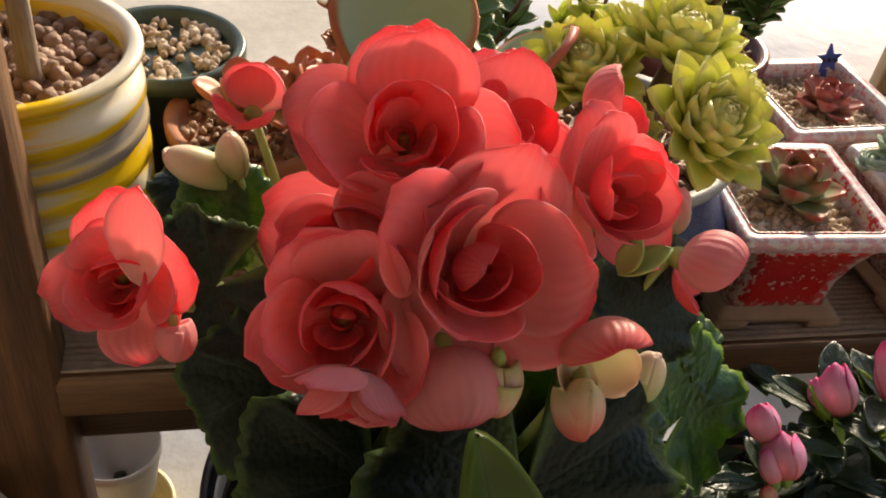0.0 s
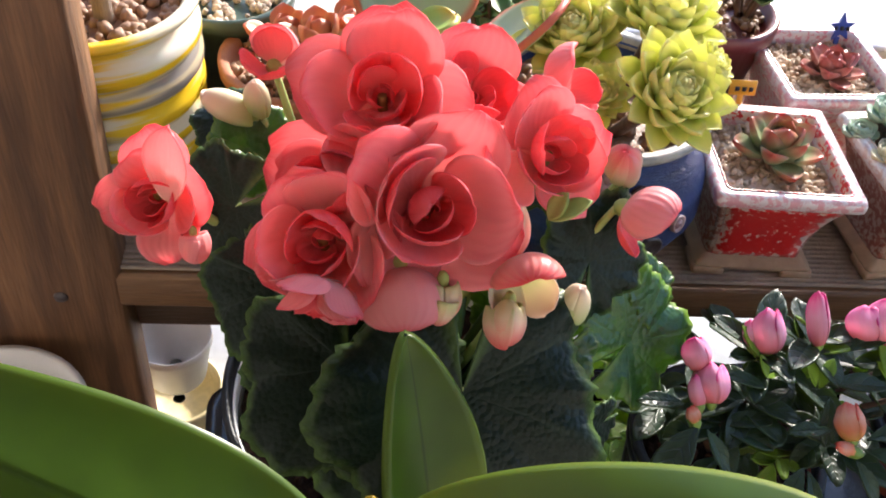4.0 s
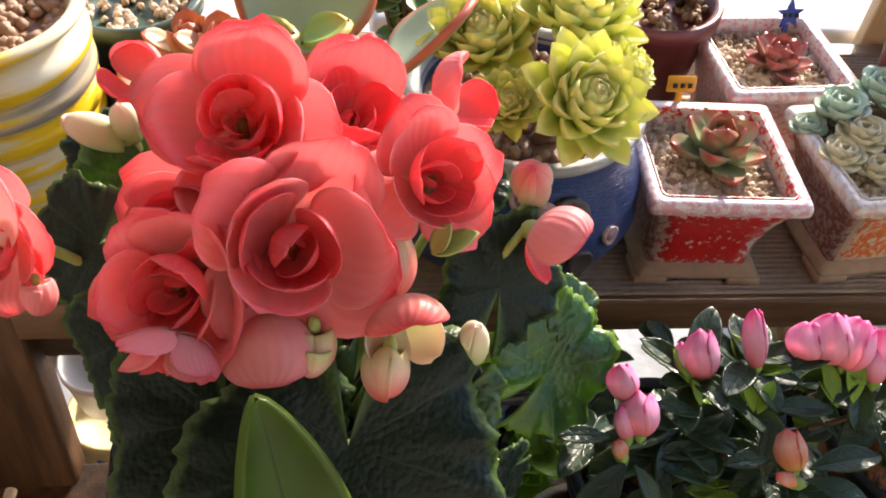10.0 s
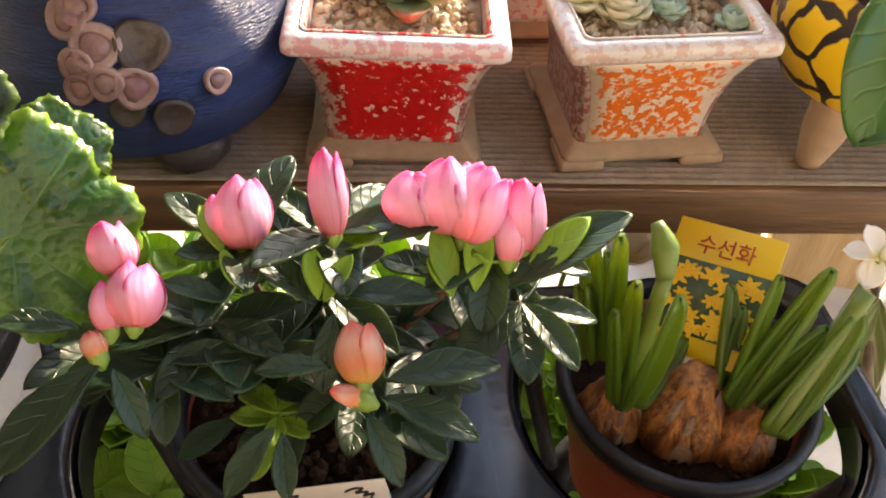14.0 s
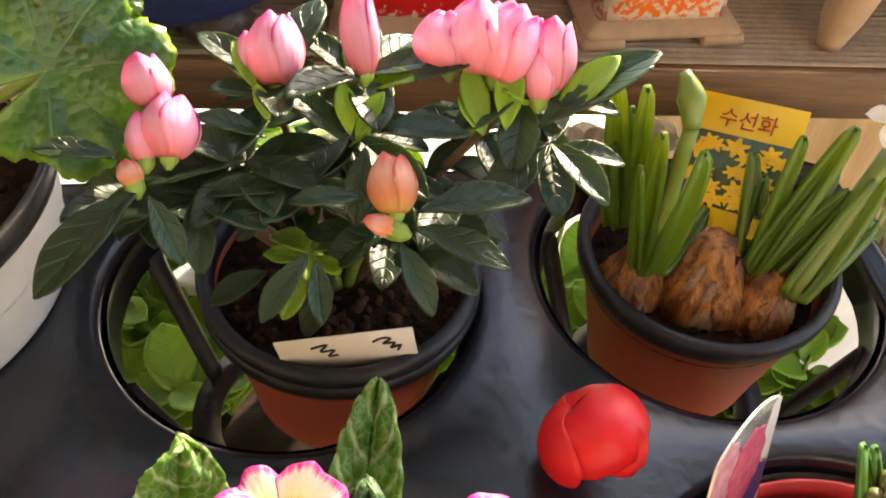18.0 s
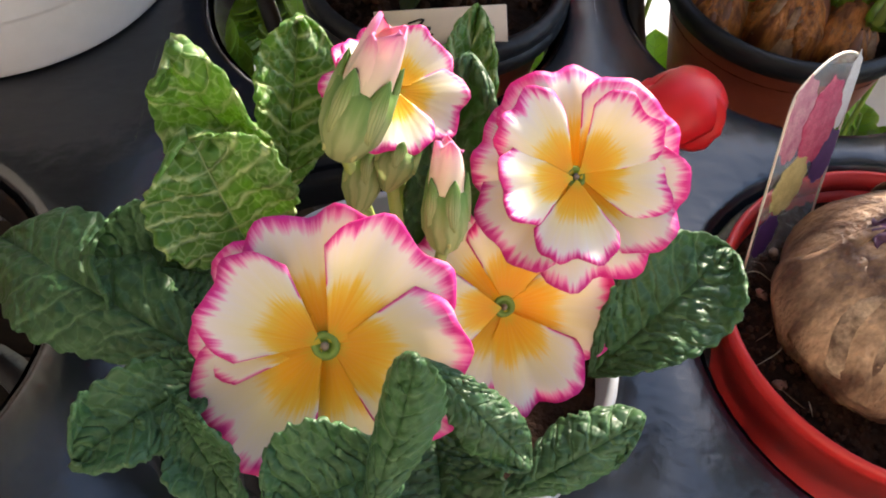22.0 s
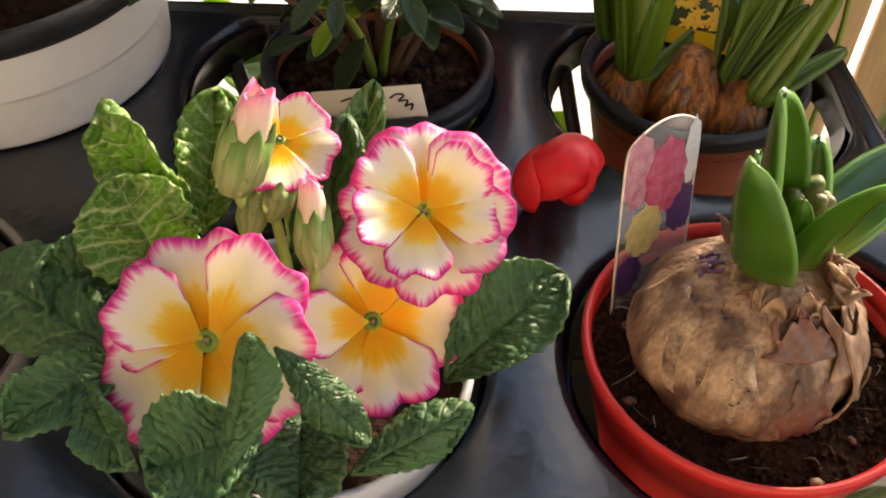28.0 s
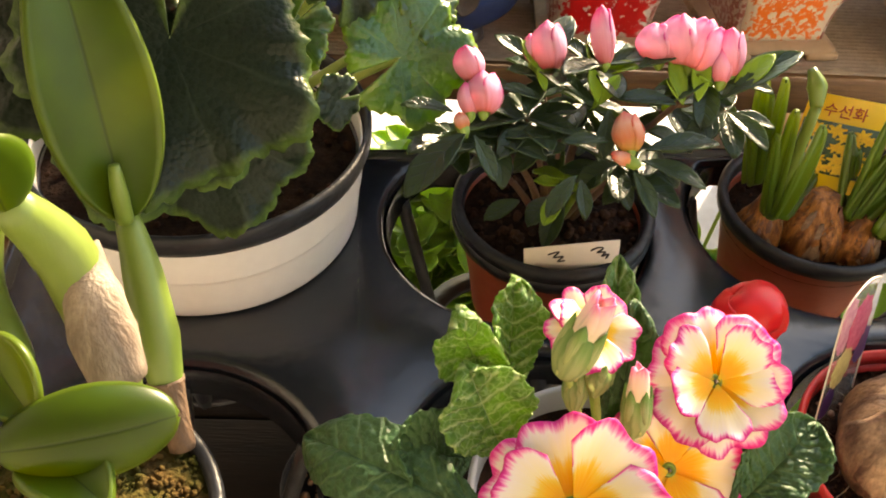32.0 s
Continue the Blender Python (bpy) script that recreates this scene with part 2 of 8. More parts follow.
    hgt = op("MULTIPLY", vr.outputs[0], -1.0)
    if quilt:
        vo = N.new("ShaderNodeTexVoronoi"); vo.inputs["Scale"].default_value = quilt
        L.new(tc.outputs["Object"], vo.inputs["Vector"])
        hgt = op("SUBTRACT", hgt, op("MULTIPLY", vo.outputs["Distance"], 1.6))
        ve = N.new("ShaderNodeTexVoronoi"); ve.feature = "DISTANCE_TO_EDGE"; ve.inputs["Scale"].default_value = quilt
        L.new(tc.outputs["Object"], ve.inputs["Vector"])
        net = N.new("ShaderNodeMapRange"); net.inputs["From Max"].default_value, net.inputs["To Min"].default_value, net.inputs["To Max"].default_value = 0.10, 0.45 * vein_amt, 0.0
        L.new(ve.outputs["Distance"], net.inputs["Value"])
        both = op("MAXIMUM", vr.outputs[0], net.outputs[0])
        L.new(both, mx.inputs[0])
    bp = N.new("ShaderNodeBump"); bp.inputs["Strength"].default_value, bp.inputs["Distance"].default_value = bump, 0.0012
    L.new(hgt, bp.inputs["Height"]); L.new(bp.outputs[0], b.inputs["Normal"])
    if transl:
        t = N.new("ShaderNodeBsdfTranslucent")
        tm = N.new("ShaderNodeMix"); tm.data_type = "RGBA"; tm.inputs[6].default_value = (*tcol, 1); tm.inputs[7].default_value = (*[c * 0.55 for c in tcol], 1)
        L.new(vr.outputs[0], tm.inputs[0]); L.new(tm.outputs[2], t.inputs[0]); L.new(bp.outputs[0], t.inputs["Normal"])
        ms = N.new("ShaderNodeMixShader"); ms.inputs[0].default_value = transl
        L.new(b.outputs[0], ms.inputs[1]); L.new(t.outputs[0], ms.inputs[2]); L.new(ms.outputs[0], N["Material Output"].inputs[0])
    return m


# ---- mesh tools ----
def V3(*p):
    return np.array(p, float)


def sheet(fn, nu=8, nv=12, thick=0.0006):
    """A thin blade: fn(u in -1..1, v in 0..1) gives x, y, z; two skins and a rim."""
    u, v = np.meshgrid(np.linspace(-1, 1, nu + 1), np.linspace(0, 1, nv + 1))
    p = np.stack(fn(u, v), -1)
    du, dv = np.gradient(p, axis=1), np.gradient(p, axis=0)
    n = np.cross(du, dv)
    n /= np.linalg.norm(n, axis=-1, keepdims=True) + 1e-12
    a, b = (p + n * thick / 2).reshape(-1, 3), (p - n * thick / 2).reshape(-1, 3)
    m = len(a)
    idx = np.arange(m).reshape(nv + 1, nu + 1)
    q = np.stack([idx[:-1, :-1], idx[:-1, 1:], idx[1:, 1:], idx[1:, :-1]], -1).reshape(-1, 4)
    loop = np.r_[idx[0, :], idx[1:, -1], idx[-1, -2::-1], idx[-2:0:-1, 0]]
    nxt = np.roll(loop, -1)
    rim = np.stack([nxt, loop, loop + m, nxt + m], -1)
    uv = np.stack([(u + 1) / 2, v], -1).reshape(-1, 2)
    return np.r_[a, b], [*q.tolist(), *(q[:, ::-1] + m).tolist(), *rim.tolist()], np.r_[uv, uv]


def lathe(profile, n=40, wob=0.0):
    """A turned body from (radius, height) pairs."""
    pr = np.array(profile, float)
    a = np.linspace(0, 2 * np.pi, n, endpoint=False)
    r = pr[:, :1] * (1 + wob * np.sin(3 * a + 1)[None])
    v = np.stack([r * np.cos(a), r * np.sin(a), np.repeat(pr[:, 1:], n, 1)], -1).reshape(-1, 3)
    idx = np.arange(len(v)).reshape(len(pr), n)
    nx = np.roll(idx, -1, 1)
    f = np.stack([idx[:-1], nx[:-1], nx[1:], idx[1:]], -1).reshape(-1, 4).tolist()
    uv = np.stack([np.tile(a / (2 * np.pi), len(pr)), np.repeat(np.linspace(0, 1, len(pr)), n)], -1)
    return v, f, uv


def tube(pts, radii, n=8, caps=True):
    """A round stem along points; the points are smoothed."""
    p = np.array(pts, float)
    k = len(p)
    s = np.linspace(0, k - 1, (k - 1) * 4 + 1)
    r = np.interp(s, np.arange(k), np.broadcast_to(radii, k) if np.ndim(radii) else np.full(k, radii))
    q = np.stack([np.interp(s, np.arange(k), p[:, i]) for i in range(3)], -1)
    for _ in range(3):
        q[1:-1] = (q[:-2] + 2 * q[1:-1] + q[2:]) / 4
    t = np.gradient(q, axis=0)
    t /= np.linalg.norm(t, axis=1, keepdims=True) + 1e-12
    up = V3(0.31, 0.2, 0.93) if abs(t[0] @ V3(0.31, 0.2, 0.93)) < 0.9 else V3(1, 0, 0)
    x = np.cross(t, up); x /= np.linalg.norm(x, axis=1, keepdims=True) + 1e-12
    y = np.cross(t, x)
    a = np.linspace(0, 2 * np.pi, n, endpoint=False)
    v = (q[:, None] + r[:, None, None] * (np.cos(a)[None, :, None] * x[:, None] + np.sin(a)[None, :, None] * y[:, None])).reshape(-1, 3)
    idx = np.arange(len(v)).reshape(len(q), n)
    nx = np.roll(idx, -1, 1)
    f = np.stack([idx[:-1], idx[1:], nx[1:], nx[:-1]], -1).reshape(-1, 4).tolist()
    if caps:
        f += [idx[0].tolist(), idx[-1][::-1].tolist()]
    uv = np.stack([np.tile(np.linspace(0, 1, n), len(q)), np.repeat(np.linspace(0, 1, len(q)), n)], -1)
    return v, f, uv


def ball(r=1.0, sub=2, sq=(1, 1, 1), rough=0.0, seed=0):
    bm = bmesh.new()
    bmesh.ops.create_icosphere(bm, subdivisions=sub, radius=1.0)
    v = np.array([x.co[:] for x in bm.verts])
    f = [[x.index for x in y.verts] for y in bm.faces]
    bm.free()
    if rough:
        v = v * np.array([1 + rough * noise.noise(Vector(p) * 2.2 + Vector((seed * 7.1, 0, 0))) for p in v])[:, None]
    v = v * r * np.array(sq)
    uv = np.stack([np.arctan2(v[:, 1], v[:, 0]) / 6.283 + 0.5, (v[:, 2] / (r * sq[2]) + 1) / 2], -1)
    return v, f, uv


def slab(sx, sy, sz, bevel=0.001, seg=2):
    """A box with its base at z = 0 and rounded edges."""
    bm = bmesh.new()
    bmesh.ops.create_cube(bm, size=1.0)
    bmesh.ops.scale(bm, vec=(sx, sy, sz), verts=bm.verts)
    bmesh.ops.translate(bm, vec=(0, 0, sz / 2), verts=bm.verts)
    if bevel:
        bmesh.ops.bevel(bm, geom=bm.edges[:], offset=bevel, segments=seg, affect="EDGES", profile=0.5)
    bm.verts.index_update()
    v, f = np.array([x.co[:] for x in bm.verts]), [[x.index for x in y.verts] for y in bm.faces]
    bm.free()
    return v, f, np.zeros((len(v), 2))


def moved(g, m):
    v, f, uv = g
    m = np.array(m)
    return v @ m[:3, :3].T + m[:3, 3], f, uv


def joined(gs):
    vs, fs, uvs, k = [], [], [], 0
    for v, f, uv in gs:
        vs.append(v); uvs.append(uv); fs += [[i + k for i in q] for q in f]; k += len(v)
    return np.concatenate(vs), fs, np.concatenate(uvs)


def mesh(name, g, material):
    v, f, uv = g
    me = bpy.data.meshes.new(name)
    me.from_pydata(np.asarray(v).tolist(), [], f)
    me.polygons.foreach_set("use_smooth", [True] * len(me.polygons))
    lay = me.uv_layers.new(name="UVMap")
    li = np.empty(len(me.loops), int)
    me.loops.foreach_get("vertex_index", li)
    lay.data.foreach_set("uv", np.asarray(uv)[li].ravel())
    me.materials.append(material)
    me.update()
    return me


def part(name, g, material, parent, label="", flat=False, m=None):
    """One mesh object under a thing or a part; g is geometry or a finished mesh."""
    me = g if isinstance(g, bpy.types.Mesh) else mesh(name, g, material)
    if flat:
        me.polygons.foreach_set("use_smooth", [False] * len(me.polygons))
    ob = new(name, me)
    ob.parent = parent
    if m is not None:
        ob.matrix_local = m
    if label:
        ob["label"] = label
    return ob


def thing(name, at, label, category, group="", kind="", rz=0.0):
    e = new(name)
    e.empty_display_size = 0.02
    e.matrix_world = pose(*at, 0, 0, rz)
    return tagged(e, label, category, group, kind)


def solid(name, g, material, label="", category="", kind="", group="", at=(0, 0, 0), flat=False):
    me = mesh(name, g, material)
    if flat:
        me.polygons.foreach_set("use_smooth", [False] * len(me.polygons))
    ob = new(name, me)
    ob.location = at
    return tagged(ob, label, category, group, kind)


def aim(at, way, spin=0.0):
    """A turn that takes +z to way, moved to at."""
    return Matrix.Translation(at) @ Vector(way).normalized().to_track_quat("Z", "Y").to_matrix().to_4x4() @ Matrix.Rotation(spin, 4, "Z")


def along(a, b, spin=0.0):
    """Places a blade that is built along +y, facing +z, from a towards b."""
    return Matrix.Translation(a) @ (Vector(b) - Vector(a)).normalized().to_track_quat("Y", "Z").to_matrix().to_4x4() @ Matrix.Rotation(spin, 4, "Y")


def blade(L=1.0, W=0.3, bend=0.5, cup=0.2, p=1.0, q=0.7, ruf=0.0, k=9.0, fold=0.0, twist=0.0, notch=0.0, teeth=0.0, tk=40.0, nu=8, nv=12, thick=0.0005, ph=0.0, blunt=0.0, ridge=0.0, rk=9.0, pil=0.0, cell=0.0026):
    """A leaf or petal of length L and half width W along +y; bend lifts its tip, cup curls its sides up."""
    def fn(u, v):
        w = W * np.clip(np.sin(np.pi * np.clip(v, 0, 1) ** p * (1 - blunt)), 3e-4, 1) ** q
        th = bend * v
        y = L * (np.sin(th) / bend if abs(bend) > 1e-3 else v)
        z = L * ((1 - np.cos(th)) / bend if abs(bend) > 1e-3 else 0 * v)
        y = y - notch * L * (1 - np.abs(u)) ** 2 * v ** 6
        e = 1 + teeth * np.sin(tk * v) * np.abs(u) ** 6
        x = u * w * e
        a = cup * u
        zz = np.abs(x) * np.sin(np.abs(a)) * np.sign(cup) + fold * np.abs(x)
        x = x * np.cos(a * 0.8)
        z = z + zz * np.cos(th) + ruf * np.sin(k * v + 2.4 * u + ph) * np.abs(u) ** 1.5 * v + 0.6 * ruf * np.sin(k * 0.5 * u + ph * 2) * v ** 4
        y = y - zz * np.sin(th)
        z = z + ridge * np.abs(np.cos(np.pi * rk * (v - 0.16 * np.abs(u)))) * np.minimum(1, 6 * np.abs(u)) * np.minimum(1, 5 * v)
        if pil:
            # pillows between sunken veins
            s_ = np.abs(np.sin(np.pi * (2 * rk * (v - 0.20 * np.abs(u)) + 0.45 * np.sin(6 * v + 4 * u + ph) * np.abs(u) + 0.25 * np.sin(9 * u + ph))))
            c_ = np.abs(np.sin(np.pi * (np.abs(u) * w / cell + 0.6 * np.sin(19 * v + ph + 2 * np.sign(u)) + 0.3 * np.sin(37 * v))))
            fine = np.abs(np.sin(1.7 * np.pi * u * w / cell + 31 * v)) * np.abs(np.sin(43 * v - 9 * u))
            z = z + pil * (0.75 * (s_ * (0.35 + 0.65 * c_)) ** 0.7 + 0.35 * fine ** 0.8) * np.minimum(1, 9 * np.abs(u)) * np.minimum(1, 6 * v)
        t = twist * v
        return x * np.cos(t) - z * np.sin(t) * 0, y, z + x * np.sin(t)
    return sheet(fn, nu, nv, thick)


def fan(L=1.0, spread=0.9, bowl=0.6, cup=0.3, lip=0.1, ruf=0.02, k=5.0, notch=0.0, edge=0.3, scal=0.015, ph=0.0, nu=16, nv=12, thick=0.02, wide=1.0):
    """A broad rounded petal that fans out from its claw at the origin along +y, hollow side up."""
    def fn(u, v):
        rim = L * (1 - edge * np.abs(u) ** 2.6 - notch * np.exp(-(u / 0.22) ** 2) + scal * np.sin(7 * u + ph) + scal * 0.6 * np.sin(17 * u + 2 * ph))
        r, phi = v * rim, u * spread
        x, y = r * np.sin(phi) * wide, r * np.cos(phi)
        th = bowl * np.clip(y, -1e9, 1e9) / L
        Y, Z = L * np.sin(th) / bowl, L * (1 - np.cos(th)) / bowl
        h = cup * x * x / L - lip * L * v ** 5 + ruf * L * np.sin(k * u + ph) * v ** 2.5 + 0.5 * ruf * L * np.sin(2.3 * k * u + 2 * ph) * v ** 5
        return x, Y - h * np.sin(th), Z + h * np.cos(th)
    return sheet(fn, nu, nv, thick)


def facing(a, b, n):
    """Places a blade from a towards b with its upper face turned to n."""
    y = (Vector(b) - Vector(a)).normalized()
    z = Vector(n) - y * y.dot(Vector(n))
    z.normalize()
    x = y.cross(z)
    return Matrix(((x[0], y[0], z[0], a[0]), (x[1], y[1], z[1], a[1]), (x[2], y[2], z[2], a[2]), (0, 0, 0, 1)))


# ---- materials of the place ----
BLACK_PLASTIC = mat("black_plastic", (0.014, 0.015, 0.018), 0.40, (0.022, 0.024, 0.029), 18, 0.6, 0.25, 240, fine=0.5, spec=0.3)
TRAY = mat("dusty_black_tray", (0.006, 0.0085, 0.013), 0.27, (0.013, 0.017, 0.025), 34, 0.62, 0.14, 200, fine=0.4, spec=0.75)
WOOD = mat("brown_wood", (0.20, 0.105, 0.045), 0.55, (0.095, 0.045, 0.018), 9, 0.75, 0.35, 60, fine=0.3, stretch=(1.2, 14, 14))
POST_WOOD = mat("brown_post_wood", (0.17, 0.082, 0.034), 0.6, (0.07, 0.032, 0.014), 10, 0.75, 0.35, 60, fine=0.35, stretch=(14, 14, 1.0))
PALE_WOOD = mat("pale_wood", (0.55, 0.40, 0.23), 0.6, (0.42, 0.28, 0.14), 7, 0.7, 0.25, 60, fine=0.2, stretch=(10, 10, 0.8))
MAT_FIBRE = mat("ribbed_mat", (0.40, 0.32, 0.25), 0.75, (0.25, 0.19, 0.14), 30, 0.6, 0.4, 500, fine=0.3)
WHITE_SILL = mat("white_sill", (0.80, 0.82, 0.86), 0.7, (0.62, 0.66, 0.74), 14, 0.6, 0.5, 60, fine=0.12)
FLOOR = mat("pale_concrete", (0.66, 0.61, 0.53), 0.8, (0.46, 0.42, 0.35), 6, 0.6, 0.3, 120, fine=0.2)
DARK_WOOD = mat("dark_wood", (0.055, 0.03, 0.016), 0.6, (0.03, 0.015, 0.008), 9, 0.7, 0.3, 60, stretch=(1, 12, 12))
# slat wood near black: the shade under the tray is put into its colour
SHADED_WOOD = mat("shaded_dark_slats", (0.020, 0.013, 0.009), 0.8, (0.010, 0.007, 0.005), 9, 0.7, 0.3, 60, stretch=(1, 12, 12), spec=0.1)
SOIL = mat("dark_potting_soil", (0.036, 0.019, 0.012), 0.95, (0.014, 0.008, 0.006), 150, 0.7, 1.0, 500, fine=0.6, spec=0.1)
CRUMB = mat("soil_crumbs", (0.078, 0.040, 0.025), 0.95, (0.020, 0.011, 0.008), 90, 0.7, 0.8, 600, fine=0.5, spec=0.1)
GRAVEL = mat("tan_gravel", (0.64, 0.52, 0.39), 0.7, (0.36, 0.25, 0.16), 90, 0.85, 0.4, 700, fine=0.3)
BROWN_PEBBLE = mat("brown_pebbles", (0.36, 0.22, 0.13), 0.6, (0.20, 0.11, 0.06), 45, 0.85, 0.3, 500, fine=0.3)
WHITE_PLASTIC = mat("white_plastic", (0.80, 0.79, 0.78), 0.42, (0.72, 0.71, 0.70), 30, 0.4, 0.06, 200, fine=0.05)
GREY_PLASTIC = mat("grey_white_plastic", (0.40, 0.42, 0.47), 0.35, (0.34, 0.36, 0.41), 25, 0.4, 0.05, 200, fine=0.06)
RED_PLASTIC = mat("bright_red_plastic", (0.72, 0.042, 0.040), 0.34, (0.62, 0.030, 0.028), 30, 0.5, 0.05, 200, fine=0.08, transl=0.12, tcol=(0.8, 0.05, 0.03))
BRICK_PLASTIC = mat("brick_red_plastic", (0.34, 0.070, 0.035), 0.42, (0.26, 0.050, 0.026), 25, 0.5, 0.1, 250, fine=0.12)
CARD = mat("white_card", (0.82, 0.76, 0.68), 0.5, (0.76, 0.70, 0.62), 40, 0.4, 0.05, 300, fine=0.05)
INK = mat("black_ink", (0.015, 0.015, 0.02), 0.4, fine=0.05)
YELLOW_TAG = mat("yellow_tag", (0.86, 0.58, 0.02), 0.38, (0.80, 0.52, 0.015), 30, 0.5, 0.04, 300, fine=0.06, transl=0.15)
ORANGE_TAG = mat("orange_plastic_tag", (0.82, 0.43, 0.02), 0.4, (0.74, 0.36, 0.015), 30, 0.5, 0.04, 300, fine=0.06, transl=0.15)
BLUE_TAG = mat("blue_plastic_tag", (0.05, 0.09, 0.42), 0.4, (0.04, 0.07, 0.35), 30, 0.5, fine=0.06, transl=0.15)
TAG_RED = mat("red_print", (0.45, 0.05, 0.02), 0.4, fine=0.05)
BULB = mat("papery_bulb", (0.44, 0.285, 0.175), 0.6, (0.105, 0.052, 0.031), 110, 0.80, 0.9, 420, fine=0.6, stretch=(1, 1, 0.5))
SHEATH_BROWN = mat("torn_bulb_paper", (0.46, 0.31, 0.20), 0.6, (0.15, 0.075, 0.045), 90, 0.75, 0.7, 260, fine=0.5, transl=0.1, stretch=(1, 1, 0.3))
BULB_DARK = mat("red_brown_bulb_skin", (0.20, 0.085, 0.055), 0.5, (0.10, 0.045, 0.030), 50, 0.7, 0.5, 300, fine=0.5)
DAF_BULB = mat("daffodil_bulb_skin", (0.54, 0.22, 0.060), 0.34, (0.14, 0.045, 0.014), 140, 0.8, 1.0, 320, fine=0.5, transl=0.12, stretch=(2.2, 2.2, 0.25))
STEM = mat("green_stem", (0.22, 0.33, 0.05), 0.45, (0.14, 0.24, 0.035), 60, 0.6, 0.1, 300, fine=0.15, transl=0.1)
PALE_STEM = mat("pale_green_stem", (0.42, 0.50, 0.16), 0.45, (0.32, 0.42, 0.10), 60, 0.6, 0.1, 300, fine=0.12, transl=0.15)
RED_STEM = mat("reddish_stem", (0.40, 0.16, 0.06), 0.5, (0.24, 0.20, 0.05), 60, 0.6, 0.1, 300, fine=0.15)
TWIG = mat("brown_twig", (0.16, 0.09, 0.05), 0.7, (0.09, 0.05, 0.03), 80, 0.7, 0.5, 300, fine=0.3)
MOSS = mat("brown_green_moss", (0.085, 0.048, 0.016), 0.95, (0.045, 0.050, 0.010), 60, 0.8, 1.0, 600, fine=0.6, spec=0.1)
ROOT = mat("pale_root", (0.36, 0.30, 0.22), 0.65, (0.20, 0.16, 0.11), 60, 0.6, 0.3, 300, fine=0.2)
SHEATH = mat("dry_papery_sheath", (0.36, 0.29, 0.22), 0.7, (0.17, 0.12, 0.085), 50, 0.7, 0.4, 250, fine=0.3, transl=0.1, stretch=(3, 3, 0.5))
TERRACOTTA = mat("terracotta", (0.42, 0.17, 0.075), 0.75, (0.30, 0.11, 0.05), 20, 0.6, 0.3, 200, fine=0.15)
MAROON = mat("maroon_glaze", (0.13, 0.025, 0.03), 0.35, (0.20, 0.06, 0.06), 25, 0.7, 0.15, 150, fine=0.2)
BARE_CLAY = mat("bare_clay", (0.40, 0.28, 0.18), 0.75, (0.30, 0.20, 0.13), 30, 0.6, 0.3, 250, fine=0.2)

# ---- materials of the plants ----
BEG_PETAL = ramp_mat("coral_begonia_petal", [(0.0, (0.92, 0.78, 0.64)), (0.16, (0.93, 0.62, 0.57)), (0.45, (0.93, 0.46, 0.46)), (0.90, (0.92, 0.38, 0.40)), (1.0, (0.88, 0.20, 0.23))], 0.5, 0.50, 1.1, 0.05, (26, 2), 0.12, (0.94, 0.52, 0.50), 0.25)
BEG_INNER = ramp_mat("deep_red_begonia_petal", [(0.0, (0.93, 0.42, 0.40)), (0.4, (0.92, 0.27, 0.29)), (1.0, (0.88, 0.17, 0.20))], 0.5, 0.46, 1.1, 0.05, (26, 2), 0.10, (0.94, 0.32, 0.32), 0.25)
BEG_BUD = ramp_mat("cream_red_begonia_bud", [(0.0, (0.62, 0.62, 0.28)), (0.30, (0.84, 0.62, 0.44)), (0.60, (0.88, 0.34, 0.28)), (0.92, (0.86, 0.14, 0.14)), (1.0, (0.78, 0.05, 0.06))], 0.42, 0.35, 1.0, 0.1, (6, 2), 0.1, (0.8, 0.5, 0.3), 0.2)
BEG_WHITE = ramp_mat("cream_begonia_bud", [(0.0, (0.50, 0.58, 0.20)), (0.5, (0.78, 0.72, 0.50)), (1.0, (0.85, 0.66, 0.55))], 0.42, 0.35, 1.0, 0.1, (6, 2))
# same leaf twice: shade under the blooms painted near black, then lit green
BEG_LEAF_SHADED = leaf_mat("shaded_begonia_leaf", (0.007, 0.015, 0.010), (0.030, 0.048, 0.030), 0.38, 0.05, (0.22, 0.42, 0.03), radial=True, vein_w=0.05, bump=0.22, quilt=520, vein_amt=0.6, spec=0.18, edge=(0.075, 0.13, 0.03))
BEG_LEAF_LIT = leaf_mat("lit_green_begonia_leaf", (0.018, 0.072, 0.015), (0.075, 0.17, 0.035), 0.30, 0.32, (0.30, 0.48, 0.03), radial=True, vein_w=0.05, bump=0.25, quilt=420, vein_amt=1.0, spec=0.6, edge=(0.16, 0.26, 0.03))
AZ_LEAF = leaf_mat("dark_azalea_leaf", (0.020, 0.044, 0.024), (0.034, 0.064, 0.034), 0.36, 0.22, (0.38, 0.52, 0.03), pairs=6, bump=0.45, quilt=0, vein_w=0.10, mottle=0.4, spec=0.42)
AZ_YOUNG = leaf_mat("bright_young_azalea_leaf", (0.22, 0.38, 0.035), (0.28, 0.45, 0.08), 0.4, 0.35, (0.45, 0.62, 0.06), pairs=5, bump=0.3)
AZ_PETAL = ramp_mat("pink_azalea_bud", [(0.0, (0.72, 0.20, 0.20)), (0.25, (0.80, 0.32, 0.44)), (0.55, (0.84, 0.46, 0.64)), (0.80, (0.82, 0.34, 0.57)), (0.94, (0.76, 0.13, 0.39)), (1.0, (0.70, 0.06, 0.30))], 0.5, 0.38, 1.1, 0.14, (9, 2), 0.05, (0.80, 0.28, 0.48), 0.1, along="edge")
